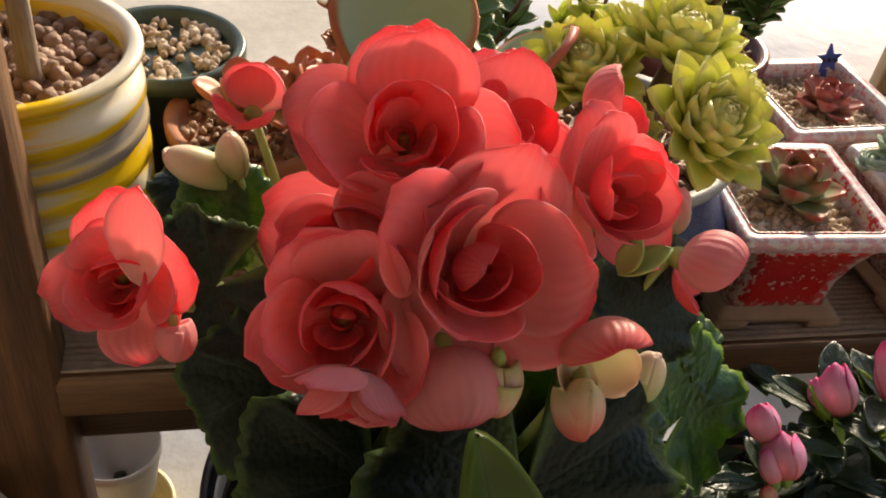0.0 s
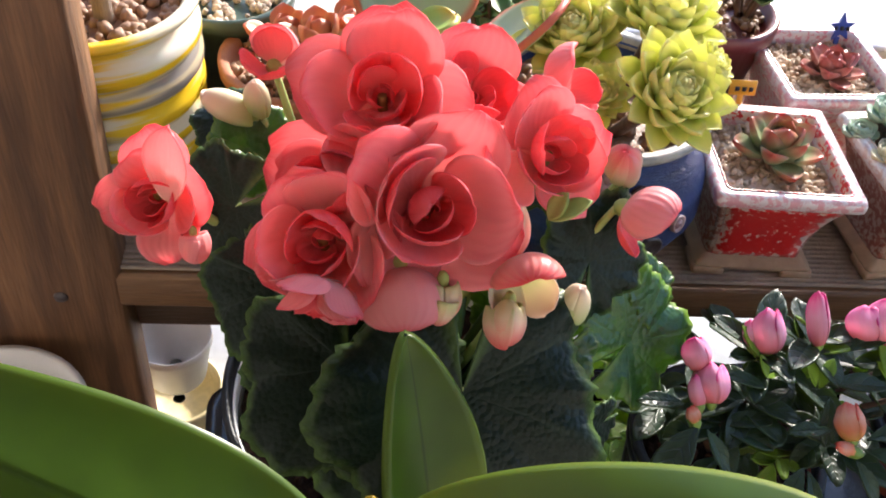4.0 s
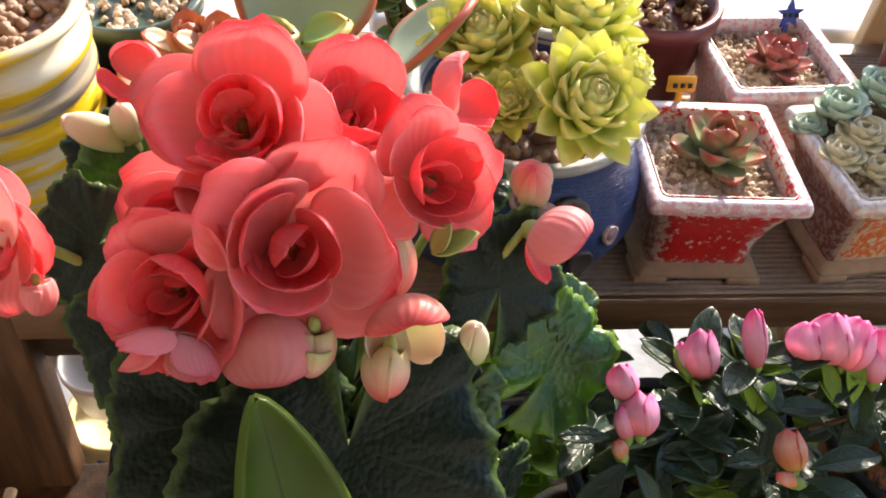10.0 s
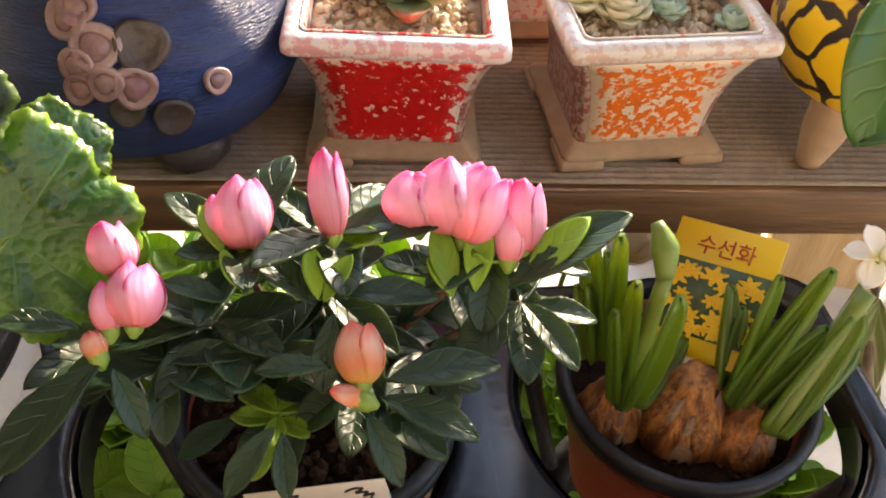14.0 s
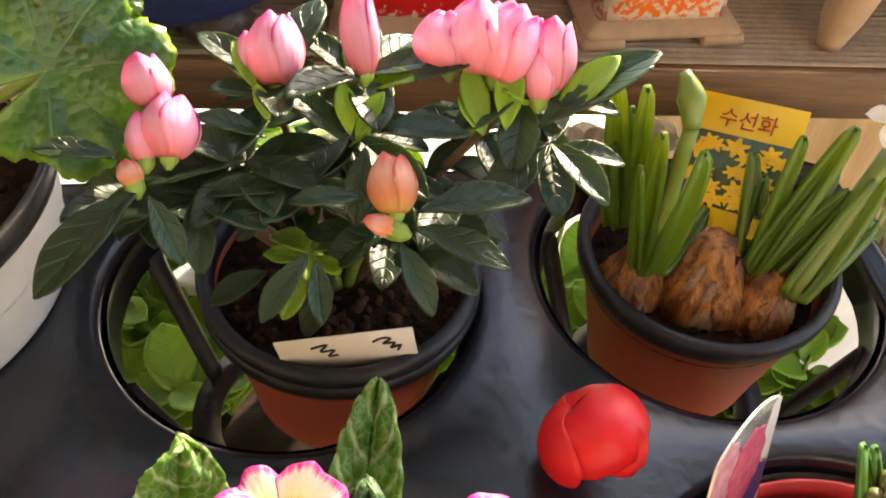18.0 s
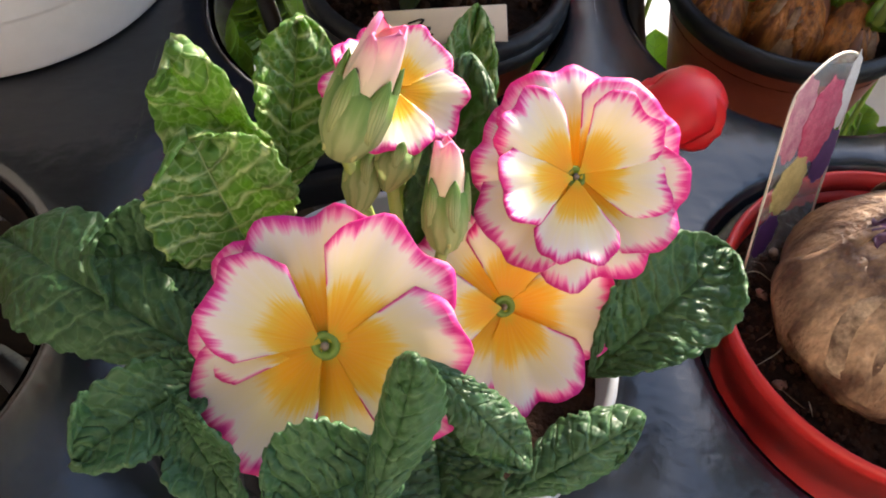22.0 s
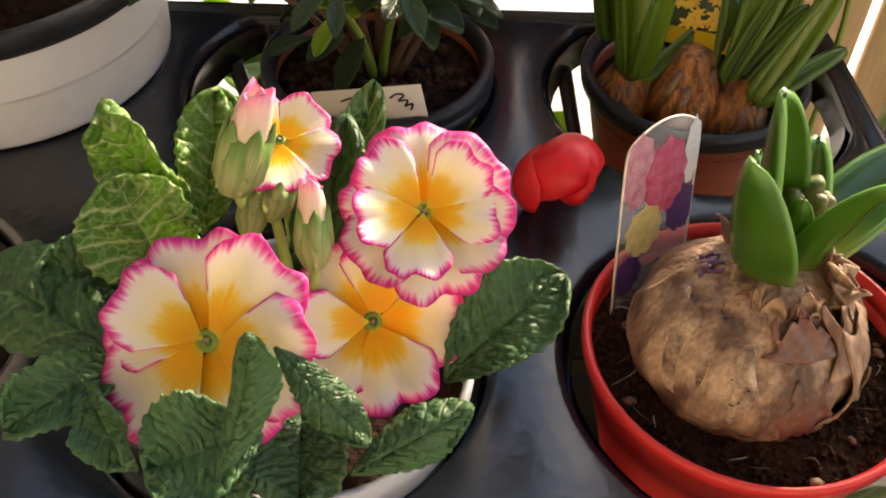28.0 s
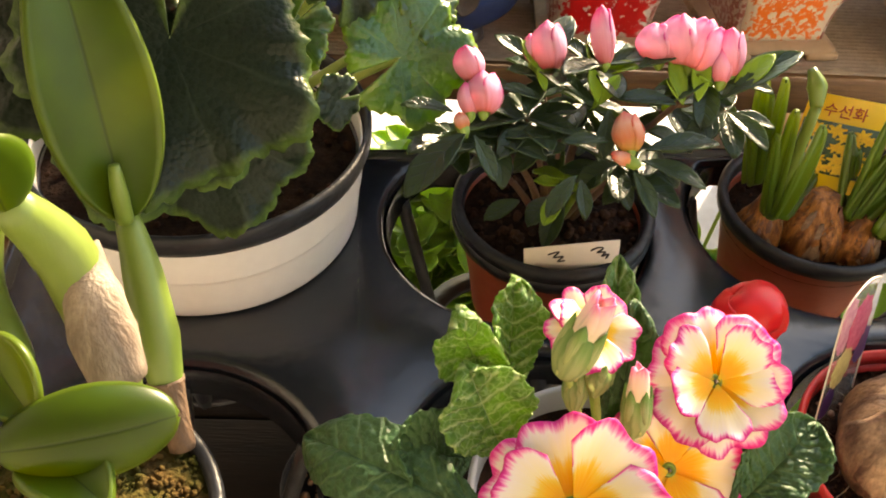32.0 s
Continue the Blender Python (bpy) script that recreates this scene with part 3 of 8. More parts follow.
AZ_SALMON = ramp_mat("salmon_azalea_bud", [(0.0, (0.70, 0.42, 0.10)), (0.3, (0.80, 0.30, 0.16)), (0.65, (0.84, 0.50, 0.40)), (1.0, (0.78, 0.14, 0.10))], 0.5, 0.4, 1.0, 0.14, (7, 2), 0.06, (0.85, 0.3, 0.25), 0.1, along="edge")
PR_PETAL = ramp_mat("pink_edged_cream_primrose_petal", [(0.0, (0.62, 0.52, 0.03)), (0.16, (0.82, 0.38, 0.002)), (0.34, (0.84, 0.45, 0.004)), (0.46, (0.84, 0.57, 0.07)), (0.57, (0.81, 0.72, 0.44)), (0.87, (0.80, 0.735, 0.69)), (0.925, (0.82, 0.28, 0.52)), (0.975, (0.70, 0.035, 0.29)), (1.0, (0.66, 0.02, 0.26))], 0.5, 0.3, 1.0, 0.13, (34, 1.6), 0.04, (0.80, 0.68, 0.46), 0.05, along="edge")
PR_BUD = ramp_mat("cream_pink_primrose_bud", [(0.0, (0.66, 0.66, 0.28)), (0.5, (0.86, 0.78, 0.52)), (0.85, (0.86, 0.62, 0.60)), (1.0, (0.78, 0.20, 0.46))], 0.5, 0.35, 1.0, 0.1, (9, 2))
PR_SEPAL = ramp_mat("pale_green_primrose_calyx", [(0.0, (0.40, 0.44, 0.18)), (0.45, (0.38, 0.43, 0.19)), (0.75, (0.17, 0.29, 0.07)), (1.0, (0.11, 0.22, 0.05))], 0.55, 0.25, 1.0, 0.25, (26, 1), 0.45, (0.13, 0.23, 0.06), 0.3)
# one quilted leaf in two tones, with light and shade put into the colour
PR_LEAF_LIT = leaf_mat("lit_quilted_primrose_leaf", (0.085, 0.215, 0.030), (0.52, 0.66, 0.28), 0.48, 0.24, (0.42, 0.68, 0.06), pairs=8, bump=0.70, quilt=330, vein_w=0.17, slope=1.0, spec=0.4)
PR_LEAF_SHADED = leaf_mat("shaded_quilted_primrose_leaf", (0.034, 0.088, 0.034), (0.09, 0.18, 0.075), 0.44, 0.20, (0.18, 0.36, 0.04), pairs=8, spec=0.34, bump=0.55, quilt=330, vein_w=0.13, slope=1.0)
OR_LEAF = leaf_mat("smooth_orchid_leaf", (0.030, 0.062, 0.003), (0.018, 0.037, 0.002), 0.34, 0.21, (0.48, 0.52, 0.010), pairs=0.01, bump=0.16, vein_w=0.20, edge=(0.06, 0.10, 0.012), vein_amt=0.8, mottle=0.50, spec=0.28)
OR_BULB = mat("green_pseudobulb", (0.115, 0.19, 0.030), 0.38, (0.16, 0.22, 0.04), 30, 0.6, 0.10, 200, fine=0.12, transl=0.10, stretch=(1, 1, 0.3))
OR_BUD = mat("yellow_orchid_bud", (0.47, 0.20, 0.001), 0.34, (0.15, 0.13, 0.004), 75, 0.6, 0.15, 250, fine=0.15, transl=0.15)
DAF_LEAF = leaf_mat("daffodil_leaf", (0.070, 0.150, 0.020), (0.12, 0.20, 0.030), 0.30, 0.34, (0.66, 0.74, 0.03), pairs=0.01, bump=0.3, vein_w=0.5, mottle=0.25, vein_amt=0.5, spec=0.6)
HY_LEAF = leaf_mat("hyacinth_leaf", (0.024, 0.078, 0.007), (0.032, 0.10, 0.010), 0.26, 0.12, (0.30, 0.56, 0.03), pairs=0.01, bump=0.25, vein_w=0.5, mottle=0.35, vein_amt=0.5, spec=0.6, edge=(0.10, 0.24, 0.05))
hn, hl = HY_LEAF.node_tree.nodes, HY_LEAF.node_tree.links
hs_ = next(n for n in hn if n.type == "HUE_SAT")
was = hs_.inputs["Color"].links[0].from_socket
huv, hsx, hmr, hmx = hn.new("ShaderNodeUVMap"), hn.new("ShaderNodeSeparateXYZ"), hn.new("ShaderNodeMapRange"), hn.new("ShaderNodeMix")
hmx.data_type = "RGBA"
hmr.inputs["From Min"].default_value, hmr.inputs["From Max"].default_value, hmr.inputs["To Min"].default_value, hmr.inputs["To Max"].default_value = 0.12, 0.42, 1.0, 0.0
hmx.inputs[7].default_value = (0.17, 0.22, 0.035, 1)
hl.new(huv.outputs[0], hsx.inputs[0]); hl.new(hsx.outputs[1], hmr.inputs["Value"]); hl.new(hmr.outputs[0], hmx.inputs[0]); hl.new(was, hmx.inputs[6]); hl.new(hmx.outputs[2], hs_.inputs["Color"])
FLORET = mat("olive_brown_floret", (0.11, 0.15, 0.032), 0.5, (0.13, 0.10, 0.030), 160, 0.6, 0.3, 400, fine=0.3, transl=0.06)
HOYA_LEAF = leaf_mat("variegated_vine_leaf", (0.20, 0.32, 0.12), (0.55, 0.55, 0.36), 0.4, 0.25, (0.5, 0.6, 0.2), pairs=3, vein_w=0.3, edge=(0.70, 0.66, 0.48), bump=0.2)
LIME_LEAF = leaf_mat("bright_green_leaf", (0.20, 0.38, 0.05), (0.30, 0.48, 0.10), 0.45, 0.4, (0.50, 0.75, 0.08), pairs=6, bump=0.4)
DEEP_LEAF = leaf_mat("glossy_green_leaf", (0.045, 0.12, 0.035), (0.10, 0.20, 0.07), 0.3, 0.2, (0.2, 0.45, 0.05), pairs=6, bump=0.3)
def succ(name, a, b, c, transl=0.22):
    return ramp_mat(name, [(0.0, a), (0.6, b), (1.0, c)], 0.42, transl, 1.0, 0.14, (3, 1), spec=0.45)
SUC_LIME = succ("lime_succulent", (0.55, 0.66, 0.13), (0.74, 0.80, 0.24), (0.86, 0.82, 0.34), 0.42)
SUC_RED = succ("green_red_succulent", (0.36, 0.42, 0.24), (0.34, 0.40, 0.22), (0.48, 0.085, 0.06))
SUC_PINK = succ("pink_succulent", (0.44, 0.28, 0.22), (0.50, 0.24, 0.20), (0.46, 0.10, 0.09))
SUC_BLUE = succ("blue_green_succulent", (0.30, 0.46, 0.34), (0.42, 0.58, 0.46), (0.50, 0.62, 0.50))
SUC_CREAM = succ("cream_green_succulent", (0.46, 0.50, 0.28), (0.62, 0.60, 0.38), (0.70, 0.62, 0.44))
SUC_ORANGE = succ("orange_succulent", (0.55, 0.42, 0.18), (0.60, 0.28, 0.12), (0.55, 0.16, 0.09))
SUC_DARK = succ("dark_green_succulent", (0.10, 0.20, 0.06), (0.14, 0.26, 0.08), (0.20, 0.24, 0.10))
PADDLE = leaf_mat("paddle_plant_leaf", (0.42, 0.50, 0.34), (0.46, 0.54, 0.38), 0.5, 0.25, (0.6, 0.7, 0.3), pairs=0.01, bump=0.1, edge=(0.62, 0.10, 0.07), vein_amt=0.2, mottle=0.1)
WHITE_PETAL = ramp_mat("white_petal", [(0.0, (0.75, 0.68, 0.30)), (0.3, (0.86, 0.84, 0.78)), (1.0, (0.88, 0.86, 0.84))], 0.5, 0.4)


def glaze(name, field, ground, stain, framed=False):
    """Mottled crackle glaze: coloured field broken by pale spots, with a pale ground near the edges."""
    m = bpy.data.materials.new(name)
    m.use_nodes = True
    N, L = m.node_tree.nodes, m.node_tree.links
    b = N["Principled BSDF"]
    b.inputs["Roughness"].default_value = 0.32
    b.inputs["Coat Weight"].default_value = 0.3
    tc = N.new("ShaderNodeTexCoord")
    vo = N.new("ShaderNodeTexNoise"); vo.inputs["Scale"].default_value, vo.inputs["Detail"].default_value, vo.inputs["Roughness"].default_value = 330, 3, 0.62
    L.new(tc.outputs["Object"], vo.inputs["Vector"])
    cr = N.new("ShaderNodeValToRGB")
    e = cr.color_ramp.elements
    e[0].position, e[0].color = stain, (*field, 1)
    e[1].position, e[1].color = stain + 0.05, (*ground, 1)
    fac = vo.outputs["Fac"]
    if framed:
        # the pale ground comes through towards the borders of a panel
        uv = N.new("ShaderNodeUVMap"); sx = N.new("ShaderNodeSeparateXYZ")
        L.new(uv.outputs[0], sx.inputs[0])
        far = []
        for k in (0, 1):
            c = N.new("ShaderNodeMath"); c.operation = "MULTIPLY_ADD"; c.inputs[1].default_value, c.inputs[2].default_value = 2, -1
            L.new(sx.outputs[k], c.inputs[0])
            d = N.new("ShaderNodeMath"); d.operation = "ABSOLUTE"
            L.new(c.outputs[0], d.inputs[0])
            far.append(d.outputs[0])
        mxm = N.new("ShaderNodeMath"); mxm.operation = "MAXIMUM"
        L.new(far[0], mxm.inputs[0]); L.new(far[1], mxm.inputs[1])
        mr = N.new("ShaderNodeMapRange"); mr.inputs["From Min"].default_value, mr.inputs["To Max"].default_value = 0.74, 0.15
        L.new(mxm.outputs[0], mr.inputs["Value"])
        ad = N.new("ShaderNodeMath"); ad.operation = "ADD"
        L.new(fac, ad.inputs[0]); L.new(mr.outputs[0], ad.inputs[1])
        fac = ad.outputs[0]
    L.new(fac, cr.inputs[0])
    L.new(cr.outputs[0], b.inputs["Base Color"])
    bp = N.new("ShaderNodeBump"); bp.inputs["Strength"].default_value, bp.inputs["Distance"].default_value = 0.3, 0.0006
    L.new(vo.outputs["Fac"], bp.inputs["Height"]); L.new(bp.outputs[0], b.inputs["Normal"])
    return m


RED_GLAZE = glaze("red_crackle_glaze", (0.56, 0.012, 0.014), (0.62, 0.50, 0.44), 0.60, True)
ORANGE_GLAZE = glaze("orange_crackle_glaze", (0.72, 0.15, 0.015), (0.62, 0.52, 0.42), 0.505, True)
PINK_GLAZE = glaze("pink_white_glaze", (0.66, 0.26, 0.30), (0.72, 0.66, 0.66), 0.42)
RIM_RED = glaze("white_rim_glaze_red", (0.62, 0.33, 0.36), (0.66, 0.60, 0.61), 0.46)
RIM_ORANGE = glaze("white_rim_glaze_orange", (0.52, 0.38, 0.33), (0.58, 0.54, 0.52), 0.44)
# duller red-brown glaze for the walls and side panels of the square pots
SIDE_BROWN = glaze("brown_side_glaze", (0.28, 0.10, 0.085), (0.45, 0.36, 0.32), 0.48)
BLUE_GLAZE = mat("cobalt_glaze", (0.005, 0.017, 0.090), 0.34, (0.014, 0.046, 0.19), 22, 0.7, 0.7, 320, fine=0.4, coat=0.15, stretch=(1, 1, 7))
DARK_GLAZE = mat("dark_clay_petal", (0.075, 0.055, 0.050), 0.4, (0.04, 0.03, 0.03), 60, 0.6, 0.4, 300, fine=0.3)
MAUVE_GLAZE = mat("mauve_clay_petal", (0.42, 0.30, 0.30), 0.4, (0.22, 0.12, 0.13), 70, 0.75, 0.3, 300, fine=0.3)


def stripe_mat():
    """Hand-painted yellow, cream and grey bands with blurred borders round a pot."""
    m = bpy.data.materials.new("yellow_banded_glaze")
    m.use_nodes = True
    N, L = m.node_tree.nodes, m.node_tree.links
    b = N["Principled BSDF"]; b.inputs["Roughness"].default_value, b.inputs["Coat Weight"].default_value = 0.25, 0.4
    tc = N.new("ShaderNodeTexCoord"); mp = N.new("ShaderNodeMapping"); mp.inputs["Scale"].default_value = (6, 6, 105)
    L.new(tc.outputs["Object"], mp.inputs[0])
    no = N.new("ShaderNodeTexNoise"); no.inputs["Scale"].default_value, no.inputs["Detail"].default_value = 1.0, 4
    L.new(mp.outputs[0], no.inputs["Vector"])
    cr = N.new("ShaderNodeValToRGB")
    e = cr.color_ramp.elements
    e[0].position, e[0].color = 0.33, (0.30, 0.27, 0.24, 1)
    e[1].position, e[1].color = 0.68, (0.76, 0.72, 0.62, 1)
    for p, c in ((0.41, (0.60, 0.50, 0.30, 1)), (0.45, (0.80, 0.53, 0.01, 1)), (0.52, (0.82, 0.56, 0.02, 1)), (0.555, (0.74, 0.66, 0.44, 1))):
        q = e.new(p); q.color = c
    L.new(no.outputs["Fac"], cr.inputs[0]); L.new(cr.outputs[0], b.inputs["Base Color"])
    bp = N.new("ShaderNodeBump"); bp.inputs["Strength"].default_value, bp.inputs["Distance"].default_value = 0.5, 0.002
    L.new(no.outputs["Fac"], bp.inputs["Height"]); L.new(bp.outputs[0], b.inputs["Normal"])
    return m


YELLOW_BANDS = stripe_mat()


def crackle_mat():
    """Yellow patches parted by dark raised lines."""
    m = bpy.data.materials.new("yellow_patch_glaze")
    m.use_nodes = True
    N, L = m.node_tree.nodes, m.node_tree.links
    b = N["Principled BSDF"]; b.inputs["Roughness"].default_value, b.inputs["Coat Weight"].default_value = 0.35, 0.3
    tc = N.new("ShaderNodeTexCoord")
    nz = N.new("ShaderNodeTexNoise"); nz.inputs["Scale"].default_value = 70
    L.new(tc.outputs["Object"], nz.inputs["Vector"])
    mx = N.new("ShaderNodeMix"); mx.data_type = "VECTOR"; mx.inputs[0].default_value = 0.012
    L.new(tc.outputs["Object"], mx.inputs[4]); L.new(nz.outputs["Color"], mx.inputs[5])
    vo = N.new("ShaderNodeTexVoronoi"); vo.feature = "DISTANCE_TO_EDGE"; vo.inputs["Scale"].default_value = 62
    L.new(mx.outputs[1], vo.inputs["Vector"])
    cr = N.new("ShaderNodeValToRGB"); e = cr.color_ramp.elements
    e[0].position, e[0].color = 0.07, (0.02, 0.013, 0.012, 1)
    e[1].position, e[1].color = 0.10, (0.78, 0.50, 0.02, 1)
    L.new(vo.outputs["Distance"], cr.inputs[0]); L.new(cr.outputs[0], b.inputs["Base Color"])
    bp = N.new("ShaderNodeBump"); bp.inputs["Strength"].default_value, bp.inputs["Distance"].default_value = 0.5, 0.001
    L.new(cr.outputs[0], bp.inputs["Height"]); L.new(bp.outputs[0], b.inputs["Normal"])
    return m


YELLOW_PATCH = crackle_mat()

# ---- ground, walls and timber ----
FLOOR_Z = -0.42
solid("floor", slab(6, 6, 0.05, 0), FLOOR, "pale worn concrete floor below the plant stand", "floor", "structure", at=(0, 0.4, FLOOR_Z - 0.05), flat=True)
solid("window_sill", slab(1.5, 0.20, 0.03, 0.004), WHITE_SILL, "white sunlit sill behind the pots", "sill", "structure", at=(0.62, 0.66, -0.005))
# unseen walls and ceiling, added to cut sky light from behind the camera
WALL = mat("grey_plaster", (0.33, 0.32, 0.31), 0.85, (0.27, 0.26, 0.25), 4, 0.6, 0.2, 80, fine=0.1)
solid("wall_south", slab(3.2, 0.06, 1.9, 0), WALL, "unseen plain plaster wall of the room", "wall", "structure", at=(-0.1, -1.1, FLOOR_Z), flat=True)
solid("wall_west", slab(0.06, 2.6, 1.9, 0), WALL, "unseen plain plaster wall of the room", "wall", "structure", at=(-1.3, 0.2, FLOOR_Z), flat=True)
solid("ceiling", slab(2.6, 1.75, 0.05, 0), WALL, "unseen plain ceiling of the room", "ceiling", "structure", at=(-0.2, -0.25, FLOOR_Z + 1.9), flat=True)
plank = thing("shelf", (0, 0, 0), "weathered brown wooden shelf board carrying glazed pots", "shelf", kind="structure")
part("board", moved(slab(1.3, 0.105, 0.0205, 0.002), pose(0.02, 0.3795, 0.0135)), WOOD, plank)
part("board", moved(slab(1.3, 0.10, 0.0205, 0.002), pose(0.02, 0.4845, 0.0135)), WOOD, plank)
# ribbed mat on the shelf, ridges across the board
rib = []
nrib = 60
ys = np.linspace(0.3305, 0.52, nrib * 4)
prof = 0.0350 + 0.0015 * np.sin(np.arange(nrib * 4) * np.pi / 2)
vv = np.concatenate([np.stack([np.full_like(ys, x), ys, prof], -1) for x in np.linspace(-0.30, 0.30, 3)])
nn = len(ys)
ff = [[i + k * nn, i + 1 + k * nn, i + 1 + (k + 1) * nn, i + (k + 1) * nn] for k in range(2) for i in range(nn - 1)]
ff = [q[::-1] for q in ff]
solid("shelf_mat", (vv, ff, np.zeros((len(vv), 2))), MAT_FIBRE, "brown ribbed mat lying on the shelf", "mat", at=(0, 0, 0))
post = thing("wooden_post", (-0.3215, 0.3375, FLOOR_Z), "upright brown timber post of the plant stand with a screw", "post", kind="structure")
part("beam", moved(slab(0.070, 0.022, 1.0, 0.003), pose(0, 0, 0)), POST_WOOD, post)
part("screw", moved(lathe([(0, 0.0006), (0.0028, 0.0006), (0.0032, 0), (0.0032, -0.001)], 12), pose(0.008, -0.0113, 0.44, 90, 0, 0)), DARK_GLAZE, post)
rail = thing("cross_rail", (-0.235, 0.352, -0.018), "brown wooden rail under the shelf", "rail", kind="structure")
part("beam", slab(0.11, 0.02, 0.030, 0.002), DARK_WOOD, rail)
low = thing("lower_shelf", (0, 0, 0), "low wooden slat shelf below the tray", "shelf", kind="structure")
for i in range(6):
    part("slat", moved(slab(0.9, 0.0645, 0.015, 0.002), pose(-0.25, 0.074 + 0.066 * i, -0.235)), SHADED_WOOD, low)
fence = thing("board_fence", (0, 0, 0), "pale sunlit wooden boards standing beside the plant stand", "fence", kind="structure")
for i in range(-2, 9):
    part("board", moved(slab(0.085, 0.014, 0.62, 0.002), pose(0.40 + 0.09 * i, 0.50 - 0.02 * i, FLOOR_Z, 0, 0, -12)), PALE_WOOD, fence)
solid("window_ledge", slab(1.7, 0.46, 0.20, 0.004), WHITE_SILL, "white sunlit ledge behind the plant stand", "ledge", "structure", at=(0.50, 0.675, FLOOR_Z))
back = thing("back_wall", (-1.02, 0.66, FLOOR_Z), "dark timber wall behind the plant stand", "wall", kind="structure")
part("panel", slab(1.3, 0.03, 0.60, 0.003), DARK_WOOD, back)

# ---- the black plant tray ----
HOLES = [(0.1105 - 0.1366 * i - 0.0081 * j, 0.1385 - 0.0086 * i + 0.1290 * j) for j in (0, 1) for i in (0, 1, 2)]
HOLE_R = 0.0575
EDGE_R = 0.0560


def tray():
    """A moulded tray: a flat top with round openings, each with a sunk collar, ribs and a ring below."""
    t = thing("plant_tray", (0, 0, 0), "black plastic plant tray with round holes, dusty and scuffed", "tray")
    a0 = radians(3.6)
    ax, ay = V3(math.cos(a0), math.sin(a0)), V3(-math.sin(a0), math.cos(a0))
    gs, n = [], 48
    ang = np.linspace(0, 2 * np.pi, n, endpoint=False)
    for k, (cx, cy) in enumerate(HOLES):
        hr = HOLE_R if k != 5 else 0.040
        hx, hy = 0.06843, 0.06463
        c, s = np.cos(ang), np.sin(ang)
        sc = np.minimum(hx / np.maximum(np.abs(c), 1e-9), hy / np.maximum(np.abs(s), 1e-9))
        sq = np.stack([c * sc, s * sc], -1)
        for qx in (-1, 1):
            for qy in (-1, 1):
                sq[np.argmin(np.hypot(sq[:, 0] - qx * hx, sq[:, 1] - qy * hy))] = (qx * hx, qy * hy)
        rings = [(1.0, 0.0, 1), (hr + 0.0035, 0.0, 0), (hr + 0.001, -0.0012, 0), (hr, -0.004, 0), (hr - 0.002, -0.016, 0), (hr - 0.0035, -0.016, 0), (hr - 0.0015, -0.004, 0)]
        vs = []
        for r, z, outer in rings:
            p = sq.copy() if outer else np.stack([c * r, s * r], -1)
            if k == 3:
                p[:, 0] = np.minimum(p[:, 0], EDGE_R if outer else EDGE_R - 0.0025)
            if k >= 3:
                p[:, 1] = np.minimum(p[:, 1], 0.0440 if outer else 0.0415)
            w = p[:, :1] * ax + p[:, 1:] * ay + (cx, cy)
            vs.append(np.c_[w, np.full(n, z)])
        v = np.concatenate(vs)
        idx = np.arange(len(v)).reshape(len(rings), n)
        nx = np.roll(idx, -1, 1)
        f = np.stack([idx[:-1], idx[1:], nx[1:], nx[:-1]], -1)[:, :, ::-1].reshape(-1, 4).tolist()
        gs.append((v, f, np.zeros((len(v), 2))))
    part("top", joined(gs), TRAY, t)
    # turned-down rim all round
    mid = V3(-0.0302, 0.1846)
    half = V3(0.2055, 0.1195)
    pts = []
    for sx, sy in ((1, 1), (-1, 1), (-1, -1), (1, -1)):
        for q in np.linspace(0, np.pi / 2, 6):
            o = {(1, 1): 0, (-1, 1): 1, (-1, -1): 2, (1, -1): 3}[(sx, sy)] * np.pi / 2
            r = 0.012
            pts.append(mid - ax * (0.0125 if sx == 1 and sy == 1 else 0) + ax * (sx * (half[0] - r) + r * math.cos(q + o)) + ay * (sy * (half[1] - r) + r * math.sin(q + o)))
    pts = np.array(pts)
    n = len(pts)
    rr = [(-0.004, -0.001), (0.0, 0.0025), (0.003, 0.0030), (0.005, 0.001), (0.007, -0.022), (0.0055, -0.022), (0.002, -0.002)]
    ctr = pts.mean(0)
    vs = []
    for o, z in rr:
        d = pts - ctr
        d = d / np.linalg.norm(d, axis=1, keepdims=True)
        vs.append(np.c_[pts + d * o, np.full(n, z)])
    v = np.concatenate(vs)
    idx = np.arange(len(v)).reshape(len(rr), n)
    nx = np.roll(idx, -1, 1)
    part("rim", (v, np.stack([idx[:-1], nx[:-1], nx[1:], idx[1:]], -1)[:, :, ::-1].reshape(-1, 4).tolist(), np.zeros((len(v), 2))), TRAY, t)
    for cx, cy in HOLES:
        w = part("well", moved(lathe([(0.040, -0.075), (0.040, -0.072), (0.030, -0.072), (0.030, -0.075), (0.040, -0.075)], 32), pose(cx, cy, 0)), BLACK_PLASTIC, t)
        for j in range(6):
            a = a0 + j * np.pi / 3 + 0.5
            d = V3(math.cos(a), math.sin(a), 0)
            p0, p1 = V3(cx, cy, -0.014) + d * (HOLE_R - 0.002), V3(cx, cy, -0.074) + d * 0.038
            part("rib", tube([p0, (p0 + p1) / 2, p1], [0.0036, 0.0034, 0.0034], 6), BLACK_PLASTIC, w)
    return t


tray()


